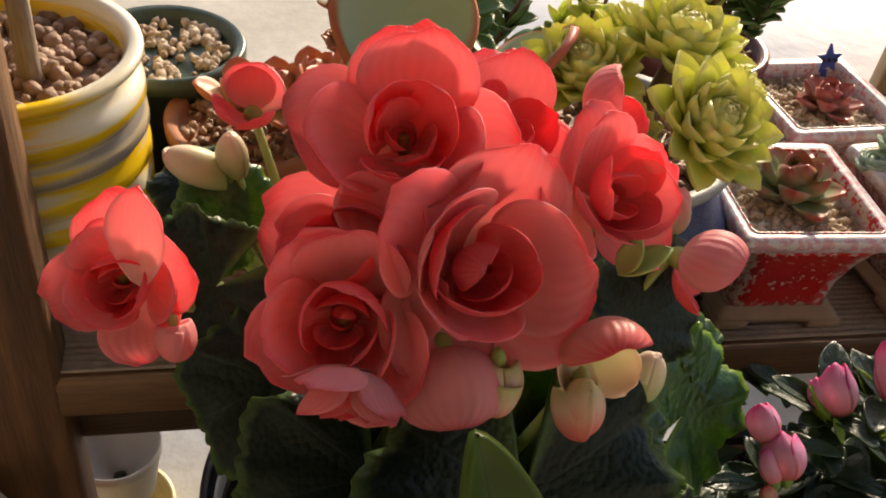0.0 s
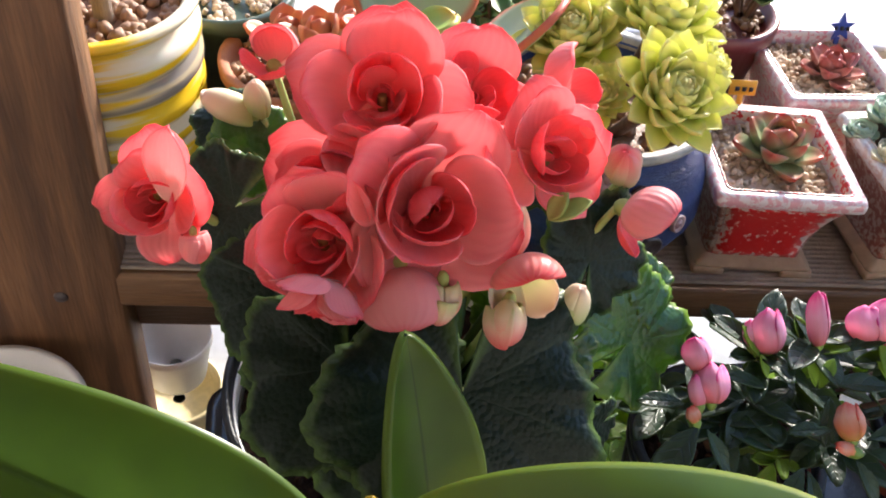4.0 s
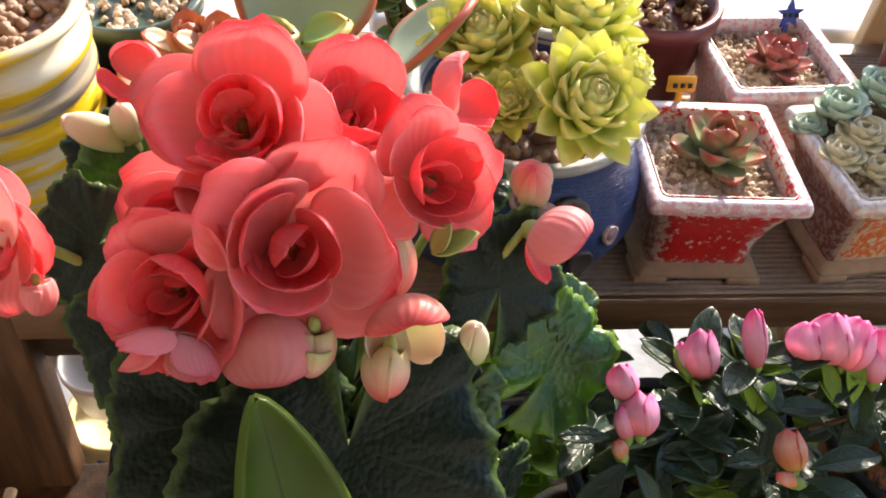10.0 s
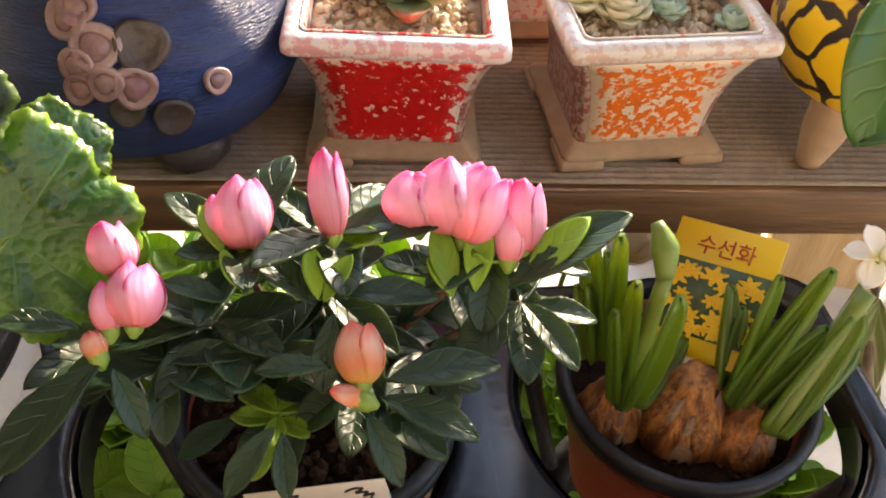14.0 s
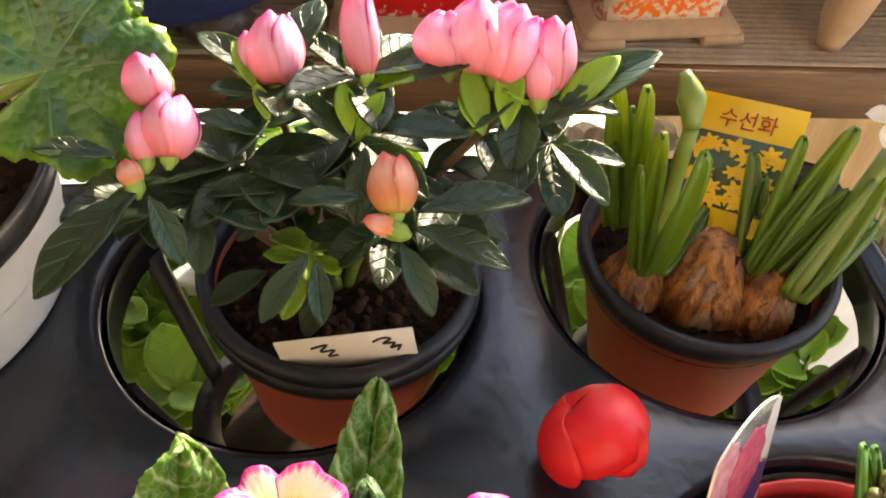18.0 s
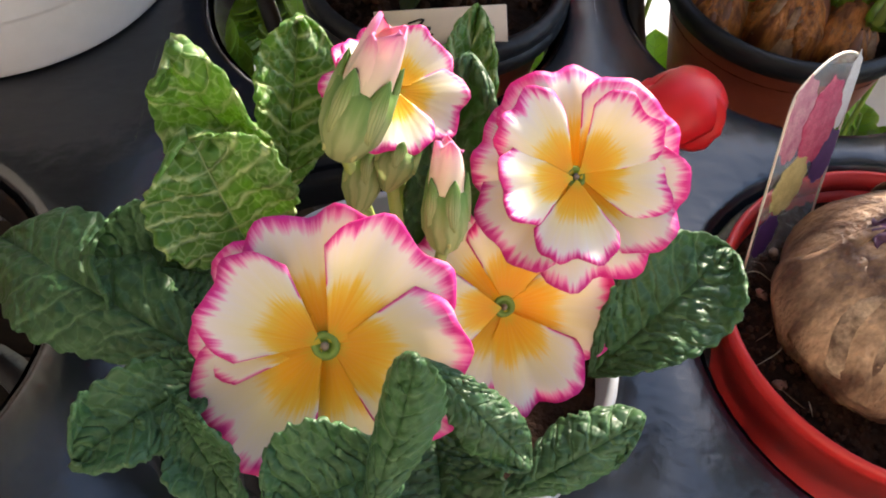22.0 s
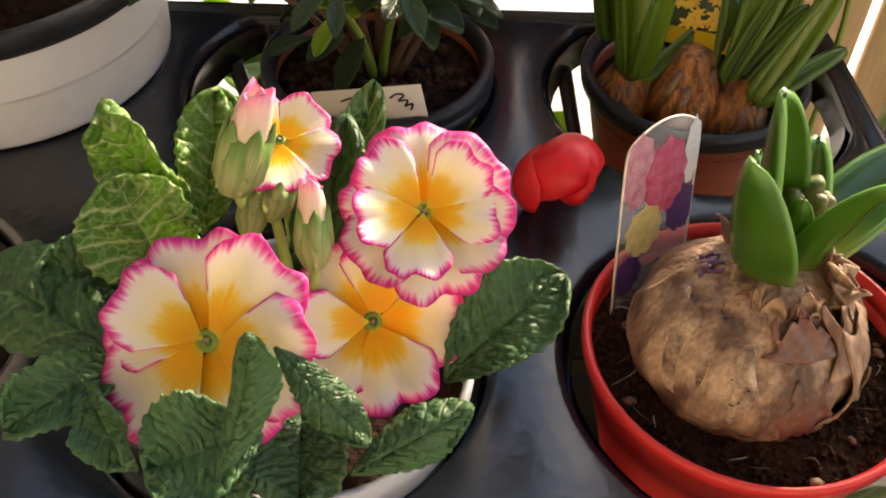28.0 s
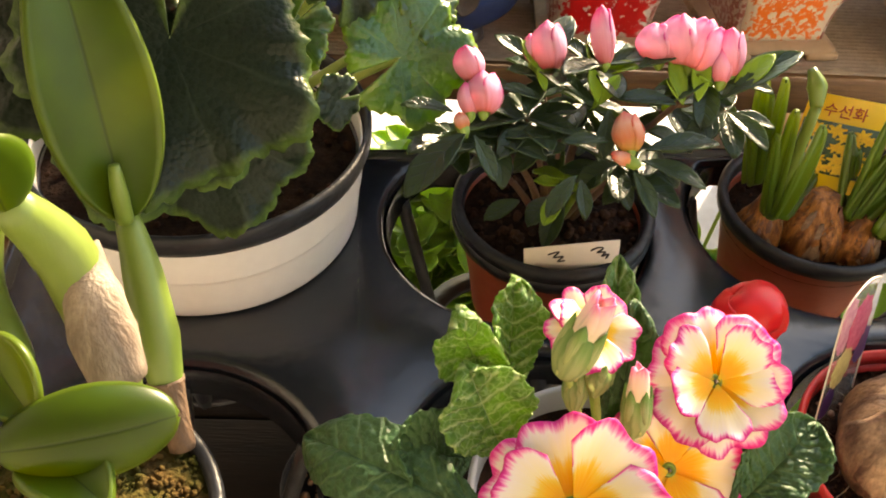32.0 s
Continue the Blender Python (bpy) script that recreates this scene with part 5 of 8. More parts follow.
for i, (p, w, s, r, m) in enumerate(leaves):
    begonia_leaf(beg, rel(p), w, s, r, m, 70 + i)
    q = V3(*rel(p)) - V3(*w) / np.linalg.norm(w) * 0.0022
    part("stalk", tube([CROWN + q * V3(0.1, 0.1, 0), CROWN * 0.3 + q * V3(0.55, 0.6, 0.6), q], [0.0022, 0.002, 0.0016], 6), PALE_STEM, beg)


# ---- azalea ----
def az_leaf_mesh(L, W, bend, material, i):
    return mesh("leaf", blade(L, W, bend, 0.28, 1.15, 0.66, 0.0006, 8, 0.05, 0.15 * (i - 1), nu=14, nv=26, thick=0.0006, ph=i, pil=0.0005, rk=3.5, cell=0.0021), material)


def az_bud(parent, at, way, L, W, material, n, seed, name="bud"):
    rnd = random.Random(seed)
    b = part(name, moved(lathe([(0.0006, -0.003), (0.0022, -0.001), (0.0026, 0.002), (0.0010, 0.004)], 10), aim(at, way)), STEM, parent)
    n = 3 if n < 4 else 4
    for k in range(n):
        ph, open_ = rnd.uniform(0, 6), rnd.uniform(0.02, 0.12)

        def fn(u, v, k=k, ph=ph, open_=open_):
            g = np.sqrt(np.clip(1 - (np.clip(v - 0.55, 0, 1) / 0.47) ** 2.4, 0.02, 1))
            a = u * 1.25 * g + 0.55 * v
            r = W * 1.08 * np.sin(np.pi * (0.10 + (0.86 - open_) * v ** 0.9)) ** 0.7 * (1 + 0.10 * u - 0.07 * k + 0.07 * np.sin(5 * u + ph) * v ** 1.5 - 0.10 * np.exp(-(u / 0.16) ** 2) * v)
            return r * np.sin(a), r * np.cos(a), L * (v * (1 - 0.05 * k) + 0.02 * np.sin(3 * u + ph) * v ** 3)
        part("petal", sheet(fn, 14, 16, 0.0004), material, b, m=aim(at, way, 6.283 * k / n + rnd.uniform(-0.3, 0.3)))
    return b


AZ = V3(-0.0185, 0.2600, 0.0115)
az = thing("potted_azalea", tuple(AZ), "pink-budded azalea with dark leaves in a brick red pot", "potted plant")
round_pot(az, 0.0405, 0.030, 0.062, BRICK_PLASTIC, 0.0032, 0.006, rim_mat=BLACK_PLASTIC, rim_label="black rim", steps=2)
part("soil", soil_disc(0.0392, -0.010, 0.004, 5), SOIL, az)
g = part("crumb_layer", crumbs(260, 0.037, -0.009, 0.0022, 23, 0.004), CRUMB, az); g["kind"] = "stuff"
azl = [az_leaf_mesh(0.026, 0.0052, -0.35, AZ_LEAF, i) for i in range(2)] + [az_leaf_mesh(0.020, 0.0046, -0.1, AZ_LEAF, 1), az_leaf_mesh(0.023, 0.0058, -0.6, AZ_LEAF, 2)]
azy = [az_leaf_mesh(0.017, 0.0042, -0.2, AZ_YOUNG, 0), az_leaf_mesh(0.012, 0.0032, 0.1, AZ_YOUNG, 1)]
rnd = random.Random(5)
tips = [(-0.0111, 0.2572, 0.0833), (-0.0340, 0.2521, 0.0833), (0.0285, 0.2509, 0.0846), (-0.0655, 0.2454, 0.0568), (-0.0149, 0.2540, 0.0670), (0.0194, 0.2608, 0.0635), (-0.0043, 0.2299, 0.0592), (-0.0242, 0.2242, 0.0549), (-0.0389, 0.2386, 0.0718), (0.0127, 0.2413, 0.0563), (0.0347, 0.2409, 0.0763), (-0.0498, 0.2295, 0.0691), (-0.0266, 0.2345, 0.0666)]
for i, tp in enumerate(tips):
    q = V3(*tp) - AZ
    root = V3(q[0] * 0.15, q[1] * 0.15, -0.006)
    part("twig", tube([root, root * 0.5 + q * V3(0.35, 0.35, 0.45), q], [0.0020, 0.0014, 0.0010], 6), TWIG if i not in (6, 7) else STEM, az)
    n = 9 if i < 7 else 7
    for k in range(n):
        a = k * 2.4 + i
        el = radians(rnd.uniform(-25, 30))
        me = rnd.choice(azl)
        young = i == 7 or (i in (0, 1, 2, 4, 5) and k >= n - 2)
        if young:
            me = rnd.choice(azy)
            el = radians(rnd.uniform(35, 65)) if i != 7 else radians(rnd.uniform(-40, 10))
        h = -0.0025 * (k // 3)
        part("leaf", me, None, az, m=Matrix.Translation(q + V3(0, 0, h)) @ Matrix.Rotation(a, 4, "Z") @ Matrix.Rotation(el, 4, "X") @ Matrix.Scale(rnd.uniform(0.75, 1.1), 4))
for i in range(26):
    a, d = rnd.uniform(0, 6.28), rnd.uniform(0.012, 0.036)
    z = rnd.uniform(0.016, 0.05)
    part("leaf", rnd.choice(azl), None, az, m=pose(d * math.cos(a), d * math.sin(a) * 0.8, z) @ Matrix.Rotation(a - 1.57 + rnd.uniform(-0.5, 0.5), 4, "Z") @ Matrix.Rotation(radians(rnd.uniform(-35, 15)), 4, "X") @ Matrix.Scale(rnd.uniform(0.7, 1.05), 4))
# large single leaves that stand out
for a, b, s in (((-0.0109, 0.2238, 0.0736), (-0.0270, 0.2231, 0.0759), 1.0), ((-0.0091, 0.2392, 0.0810), (0.0127, 0.2380, 0.0847), 1.1), ((-0.0154, 0.2397, 0.0773), (-0.0303, 0.2511, 0.0872), 1.0), ((0.0017, 0.2202, 0.0732), (0.0260, 0.2222, 0.0797), 1.15), ((0.0004, 0.2176, 0.0707), (0.0222, 0.2091, 0.0701), 1.1), ((-0.0028, 0.2151, 0.0683), (0.0055, 0.2012, 0.0611), 0.9), ((-0.0620, 0.2250, 0.0747), (-0.0829, 0.2030, 0.0680), 1.5), ((-0.0594, 0.2233, 0.0747), (-0.0511, 0.2109, 0.0670), 1.0), ((0.0308, 0.2412, 0.0813), (0.0560, 0.2500, 0.1003), 1.25), ((-0.0105, 0.2345, 0.0803), (-0.0129, 0.2191, 0.0715), 0.95), ((0.0004, 0.2509, 0.0865), (0.0198, 0.2580, 0.0944), 1.1), ((-0.0668, 0.2314, 0.0787), (-0.0837, 0.2309, 0.0839), 1.1), ((-0.0232, 0.2121, 0.0674), (-0.0337, 0.1991, 0.0620), 0.8), ((-0.0215, 0.2112, 0.0665), (-0.0200, 0.1980, 0.0615), 0.7), ((-0.0338, 0.2372, 0.0803), (-0.0485, 0.2409, 0.0857), 0.95)):
    L_ = float(np.linalg.norm(V3(*b) - V3(*a)))
    me = mesh("leaf", blade(L_ * 1.05, L_ * 0.20, -0.35, 0.22, 1.2, 0.75, 0.0005, 8, 0.05, nu=16, nv=30, thick=0.0006, pil=0.0005, rk=3.5, cell=0.0021), AZ_LEAF)
    part("leaf", me, None, az, m=along(tuple(V3(*a) - AZ), tuple(V3(*b) - AZ)))
for a, b in (((0.0230, 0.2407, 0.0803), (0.0245, 0.2532, 0.0931)), ((0.0179, 0.2405, 0.0789), (0.0139, 0.2530, 0.0902)), ((0.0345, 0.2414, 0.0828), (0.0485, 0.2506, 0.0961)), ((-0.0362, 0.2474, 0.0863), (-0.0414, 0.2557, 0.0941)), ((-0.0332, 0.2409, 0.0819), (-0.0359, 0.2464, 0.0887)), ((-0.0141, 0.2389, 0.0798), (-0.0162, 0.2488, 0.0878)), ((-0.0129, 0.2384, 0.0793), (-0.0069, 0.2465, 0.0870)), ((0.0179, 0.2405, 0.0789), (0.0123, 0.2470, 0.0853))):
    L_ = float(np.linalg.norm(V3(*b) - V3(*a)))
    part("leaf", mesh("leaf", blade(L_ * 1.05, L_ * 0.21, -0.2, 0.35, 1.15, 0.75, nu=6, nv=10), AZ_YOUNG), None, az, "bright young leaf", m=along(tuple(V3(*a) - AZ), tuple(V3(*b) - AZ)))
for i, (a, b, w, n, mt) in enumerate((((-0.0315, 0.2503, 0.0854), (-0.0321, 0.2616, 0.0976), 0.0064, 4, AZ_PETAL), ((-0.0371, 0.2525, 0.0862), (-0.0384, 0.2594, 0.0936), 0.0035, 3, AZ_PETAL), ((-0.0109, 0.2535, 0.0864), (-0.0125, 0.2668, 0.1017), 0.0042, 4, AZ_PETAL), ((0.0100, 0.2568, 0.0858), (0.0102, 0.2653, 0.0964), 0.0080, 4, AZ_PETAL), ((0.0177, 0.2546, 0.0865), (0.0187, 0.2658, 0.1001), 0.0088, 4, AZ_PETAL), ((0.0206, 0.2521, 0.0868), (0.0280, 0.2622, 0.0998), 0.0078, 3, AZ_PETAL), ((0.0346, 0.2486, 0.0867), (0.0359, 0.2596, 0.0989), 0.0048, 4, AZ_PETAL), ((0.0312, 0.2465, 0.0849), (0.0328, 0.2543, 0.0945), 0.0036, 3, AZ_PETAL), ((-0.0598, 0.2433, 0.0839), (-0.0619, 0.2517, 0.0921), 0.0050, 4, AZ_PETAL), ((-0.0557, 0.2330, 0.0775), (-0.0550, 0.2440, 0.0867), 0.0064, 4, AZ_PETAL), ((-0.0609, 0.2315, 0.0775), (-0.0620, 0.2400, 0.0845), 0.0034, 3, AZ_PETAL), ((-0.0628, 0.2262, 0.0744), (-0.0649, 0.2304, 0.0787), 0.0026, 3, AZ_SALMON), ((-0.0037, 0.2205, 0.0723), (-0.0042, 0.2313, 0.0804), 0.0052, 5, AZ_SALMON), ((-0.0027, 0.2165, 0.0703), (-0.0105, 0.2187, 0.0719), 0.0024, 3, AZ_SALMON))):
    p, q = V3(*a) - AZ, V3(*b) - AZ
    az_bud(az, tuple(p), tuple(q - p), float(np.linalg.norm(q - p)) * 1.02, w, mt, n, 90 + i)
lab = thing("plant_label", (-0.0175, 0.2187, 0.0225), "white card label with black handwriting stuck in soil", "label")
LT, LR, LB = V3(*(-0.0355, 0.2212, 0.0210)), V3(*(0.0020, 0.2222, 0.0266)), V3(*(-0.0350, 0.2231, 0.0090))
o = V3(*lab.location)
xx = (LR - LT); Wd = np.linalg.norm(xx); xx = xx / Wd
dn = LB - LT; dn = dn - xx * (dn @ xx); dn = dn / np.linalg.norm(dn)
nz = np.cross(xx, -dn)
LM = Matrix(((xx[0], -dn[0], nz[0], LT[0] - o[0]), (xx[1], -dn[1], nz[1], LT[1] - o[1]), (xx[2], -dn[2], nz[2], LT[2] - o[2]), (0, 0, 0, 1)))
part("card", moved(slab(Wd, 0.022, 0.0006, 0.0002, 1), LM @ pose(Wd / 2, -0.011, -0.0006)), CARD, lab)
for x0, pts in ((0.25, [(0, 0), (2.2, 0.8), (0.4, -1.2), (2.8, -0.6), (1.2, -2.2), (2.6, -2.0)]), (0.70, [(0, 0), (1.0, 0.8), (2.2, 0.4), (0.6, -0.8), (2.6, -0.4), (1.4, -2.0), (3.0, -1.0), (2.4, -2.4)])):
    part("pen_stroke", moved(tube([(x * 0.0026, y * 0.0026, 0) for x, y in pts], 0.00042, 5), LM @ pose(Wd * x0, -0.0050, 0.0001)), INK, lab)


# ---- primrose ----
PR = V3(-0.0160, 0.1160, 0.0)
pr = thing("potted_primrose", tuple(PR), "primrose with pink-edged cream flowers and quilted green leaves", "potted plant")
ppot = part("pot", lathe([(0.005, -0.058), (0.032, -0.058), (0.034, -0.055), (0.0425, 0.008), (0.0440, 0.010), (0.0445, 0.016), (0.0435, 0.0172), (0.0420, 0.016), (0.0410, 0.004), (0.0325, -0.052), (0.005, -0.052)], 56), GREY_PLASTIC, pr)
part("soil", soil_disc(0.0415, 0.006, 0.003, 8), SOIL, pr)
PRH = V3(0.0, 0.002, 0.010)


def pr_leaf(tip, W, material, bend=-0.5, cup=0.35, ruf=0.0022, start=None, twist=0.0, label="", spin=0.0, k=13.0, n=None):
    a = PRH + V3(0, 0, 0) if start is None else V3(*start) - PR
    b = V3(*tip) - PR
    L = float(np.linalg.norm(b - a)) * (1 + 0.03 * bend * bend)
    g = blade(L, W, bend, cup, 1.45, 0.62, ruf, k, 0.10, twist, teeth=0.035, tk=70, nu=44, nv=90, thick=0.0009, ridge=0.0003, rk=5.5, pil=0.0012 * min(1.0, W / 0.011), ph=float(b[0] * 300))
    # lift so that the bent blade still ends at its tip
    m = (along(tuple(a), tuple(b), spin) if n is None else facing(tuple(a), tuple(b), n)) @ Matrix.Rotation(-bend / 2, 4, "X")
    return part("leaf", g, material, pr, label, m=m)


UPF = (0.0, -0.45, 0.9)
pr_leaf((-0.1141, 0.1367, 0.0154), 0.0150, PR_LEAF_SHADED, -1.0, -0.3, 0.0028, start=(-0.0512, 0.0970, 0.0292), n=(0.1, -0.45, 0.9))
pr_leaf((-0.0855, 0.1185, 0.0360), 0.0130, PR_LEAF_SHADED, -0.5, 0.2, 0.0025, start=(-0.0595, 0.1250, 0.0225), n=UPF)
pr_leaf((-0.0784, 0.0777, 0.0276), 0.0095, PR_LEAF_SHADED, -0.8, 0.5, 0.0025, start=(-0.0539, 0.0986, 0.0284), n=(-0.2, -0.5, 0.8))
pr_leaf((-0.0639, 0.1331, 0.0601), 0.0150, PR_LEAF_LIT, -0.35, 0.3, 0.0034, start=(-0.0500, 0.1233, 0.0279), n=(0.15, -0.75, 0.65))
pr_leaf((-0.0472, 0.1691, 0.0605), 0.0105, PR_LEAF_LIT, -0.25, 0.4, 0.0030, start=(-0.0490, 0.1426, 0.0300), n=(0.35, -0.85, 0.3))
pr_leaf((-0.0671, 0.1428, 0.0728), 0.0110, PR_LEAF_LIT, -0.3, 0.3, 0.0034, start=(-0.0529, 0.1497, 0.0276), n=(-0.2, -0.7, 0.65))
pr_leaf((0.0497, 0.1317, 0.0371), 0.0125, PR_LEAF_SHADED, -0.7, 0.35, 0.0022, start=(0.0209, 0.1088, 0.0187), n=(-0.35, -0.6, 0.7))
pr_leaf((0.0324, 0.1408, 0.0228), 0.010, PR_LEAF_SHADED, -0.4, 0.4, 0.0018, start=(0.0190, 0.1276, 0.0123), n=UPF)
pr_leaf((-0.0161, 0.0821, 0.0661), 0.0070, PR_LEAF_SHADED, 0.75, -0.9, 0.0014, start=(-0.0235, 0.0655, 0.0371), n=(-0.35, -0.85, 0.4))
pr_leaf((-0.0406, 0.0680, 0.0334), 0.0135, PR_LEAF_SHADED, -0.5, 0.4, 0.0020, start=(-0.0166, 0.0782, 0.0359), n=UPF)
pr_leaf((0.0290, 0.0940, 0.0305), 0.0085, PR_LEAF_SHADED, -0.8, -0.8, 0.0022, start=(0.0016, 0.0806, 0.0181), n=(0.0, -0.6, 0.8))
pr_leaf((0.0062, 0.0814, 0.0300), 0.0060, PR_LEAF_SHADED, -0.7, -0.5, 0.0020, start=(-0.0153, 0.0916, 0.0500), n=(0.3, -0.6, 0.7))
pr_leaf((-0.0443, 0.0700, 0.0305), 0.0070, PR_LEAF_SHADED, -0.5, 0.5, 0.0022, start=(-0.0619, 0.0903, 0.0329), n=(-0.1, -0.7, 0.7))
pr_leaf((-0.0693, 0.0852, 0.0302), 0.0100, PR_LEAF_SHADED, -0.6, 0.3, 0.0022, start=(-0.0490, 0.1005, 0.0237), n=UPF)
pr_leaf((-0.0073, 0.1908, 0.0492), 0.0095, PR_LEAF_LIT, -0.1, 0.7, 0.0014)
pr_leaf((-0.0100, 0.1578, 0.0630), 0.0105, PR_LEAF_SHADED, -0.2, 0.5, 0.0022, n=(0.1, -0.85, 0.4))


pr_leaf((-0.0080, 0.0690, 0.0200), 0.0120, PR_LEAF_SHADED, -0.6, 0.3, 0.0022, start=(-0.0120, 0.0930, 0.0230), n=UPF)
pr_leaf((-0.0300, 0.0640, 0.0180), 0.0110, PR_LEAF_SHADED, -0.6, 0.3, 0.0022, start=(-0.0270, 0.0900, 0.0230), n=UPF)


def primrose_flower(at, way, R, spin, seed, n=6, extra=3):
    """Flat open bloom of overlapping heart-shaped petals with a small green eye."""
    rnd = random.Random(seed)
    p = V3(*at) - PR
    f = part("flower", moved(lathe([(0.0002, 0.0012), (R * 0.03, 0.0002), (R * 0.055, 0.0013), (R * 0.080, 0.0018), (R * 0.105, 0.0010), (R * 0.06, -0.002)], 18), aim(p, way)), STEM, pr)
    part("eye", moved(ball(R * 0.035, 1, (1, 1, 0.7)), aim(p + V3(*way) / np.linalg.norm(way) * 0.0016, way)), SHEATH, f, "pale stigma in the flower's eye")
    for k in range(n + extra):
        o = k >= n
        me = mesh("petal", fan(R * rnd.uniform(0.95, 1.06) * (0.88 if o else 1), rnd.uniform(0.76, 0.86) * (0.8 if o else 1), rnd.uniform(0.12, 0.35), rnd.uniform(0.0, 0.25), rnd.uniform(0.0, 0.12), 0.045, rnd.uniform(3, 6), rnd.uniform(0.05, 0.14), 0.30, 0.018, rnd.uniform(0, 6), 22, 18, 0.0004), PR_PETAL)
        a = spin + 6.283 * (k if not o else (k - n) * n / max(1, extra) + 0.5) / n + rnd.uniform(-0.1, 0.1) * (3 if o else 1)
        z = 0.0007 * (k % 3) + (0.0016 if o else 0) - 0.0004
        part("petal", me, None, f, m=aim(p, way) @ Matrix.Rotation(a, 4, "Z") @ Matrix.Translation((0, R * 0.03, z)) @ Matrix.Rotation(radians(rnd.uniform(-3, 7) + (12 if o else 0)), 4, "X") @ Matrix.Rotation(radians(rnd.uniform(3, 9)), 4, "Y"))
    q = p - V3(*way) / np.linalg.norm(way) * 0.003
    part("stalk", tube([PRH, PRH * 0.5 + q * 0.5 + V3(0, 0, 0.004), q - V3(*way) / np.linalg.norm(way) * 0.006, q], [0.0016, 0.0016, 0.0018, 0.0024], 7), PALE_STEM, pr)
    return f


primrose_flower((-0.0332, 0.0980, 0.0419), (-0.12, -0.66, 0.72), 0.0268, 0.45, 1, 6, 1)
primrose_flower((0.0129, 0.1345, 0.0530), (0.05, -0.58, 0.80), 0.0218, 0.2, 2, 6, 5)
primrose_flower((0.0013, 0.1189, 0.0282), (0.10, -0.66, 0.72), 0.0232, 0.9, 3, 5, 1)
primrose_flower((-0.0250, 0.1470, 0.0615), (0.10, -0.30, 0.95), 0.0150, 0.4, 4, 5, 1)


def primrose_bud(a, b, W, seed, full=True):
    rnd = random.Random(seed)
    p, q = V3(*a) - PR, V3(*b) - PR
    w = q - p
    L = float(np.linalg.norm(w))
    bud = part("bud", moved(lathe([(0.0008, -0.003), (W * 0.62, -0.001), (W * 0.98, L * 0.14), (W * 1.02, L * 0.32), (W * 0.90, L * 0.52), (W * 0.3, L * 0.60)], 20, 0.05), aim(p, w)), PR_SEPAL, pr)
    for k in range(5):
        part("sepal", blade(L * 0.50, W * 0.52, 0.30, 0.8, 0.8, 0.8, nu=6, nv=8, thick=0.0004), PR_SEPAL, bud, m=aim(p, w) @ Matrix.Rotation(1.2566 * k + 0.3, 4, "Z") @ Matrix.Translation((0, W * 1.02, L * 0.20)) @ Matrix.Rotation(radians(86), 4, "X"))
    if full:
        for k in range(4):
            part("petal", blade(L * rnd.uniform(0.92, 1.05), W * 0.95, 0.25, 0.9, 1.4, 0.55, 0.0006, 7, nu=8, nv=12, thick=0.0004, ph=k), PR_BUD, bud, m=aim(p, w) @ Matrix.Rotation(1.57 * k + rnd.uniform(-0.2, 0.2), 4, "Z") @ Matrix.Translation((0, W * 0.75, 0)) @ Matrix.Rotation(radians(86), 4, "X"))
    part("stalk", tube([PRH, PRH * 0.4 + p * 0.6, p], [0.0014, 0.0014, 0.0013], 6), PALE_STEM, pr)


primrose_bud((-0.0337, 0.1333, 0.0584), (-0.0250, 0.1391, 0.0847), 0.0066, 1)
primrose_bud((-0.0124, 0.1211, 0.0465), (-0.0133, 0.1293, 0.0659), 0.0046, 2)
primrose_bud((-0.0240, 0.1311, 0.0527), (-0.0210, 0.1386, 0.0598), 0.0042, 3, False)
primrose_bud((-0.0300, 0.1285, 0.0481), (-0.0288, 0.1408, 0.0568), 0.0040, 4, False)


# ---- hyacinth ----
HY = V3(0.1045, 0.1390, 0.0085)
hy = thing("potted_hyacinth", tuple(HY), "hyacinth bulb sprouting green leaves in a bright red pot", "potted plant")
round_pot(hy, 0.0462, 0.034, 0.060, RED_PLASTIC, 0.0011, 0.005)
part("soil", soil_disc(0.0450, -0.010, 0.002, 11), SOIL, hy)
g = part("crumb_layer", crumbs(1500, 0.0435, -0.0092, 0.0010, 31, 0.001), CRUMB, hy); g["kind"] = "stuff"
rnd = random.Random(58)
for k in range(22):
    x, y = 0.040 * math.cos(k * 1.9) * rnd.uniform(0.80, 1.0), 0.040 * math.sin(k * 1.9) * rnd.uniform(0.80, 1.0)
    d = V3(rnd.uniform(-1, 1), rnd.uniform(-1, 1), 0) * rnd.uniform(0.002, 0.006)
    part("root_fibre", tube([V3(x, y, -0.0088) - d, V3(x + d[1] * 0.4, y - d[0] * 0.4, -0.0068), V3(x, y, -0.0086) + d], [0.00010, 0.00018, 0.00008], 5), ROOT if k % 3 == 0 else TWIG, hy)
for k in range(12):
    a_, r_ = rnd.uniform(0, 6.28), rnd.uniform(0.034, 0.042)
    part("bark_chip", moved(ball(1.0, 1, (1, 0.7, 0.4), 0.4, k), pose(r_ * math.cos(a_), r_ * math.sin(a_), -0.0085, 0, 0, 60 * k) @ Matrix.Scale(rnd.uniform(0.0012, 0.0024), 4)), BULB_DARK if k % 2 else SHEATH_BROWN, hy)
bv, bf, buv = ball(1.0, 4)
bv = np.array(bv)
rr = np.hypot(bv[:, 0], bv[:, 1])
bulge = np.where(bv[:, 2] > 0, 1 - 0.16 * bv[:, 2] ** 2, 1.0)
aa = np.arctan2(bv[:, 1], bv[:, 0])
bv[:, :2] *= (bulge * (1 + 0.02 * np.sin(7 * aa) + 0.015 * np.sin(13 * aa + 2 * bv[:, 2])))[:, None]
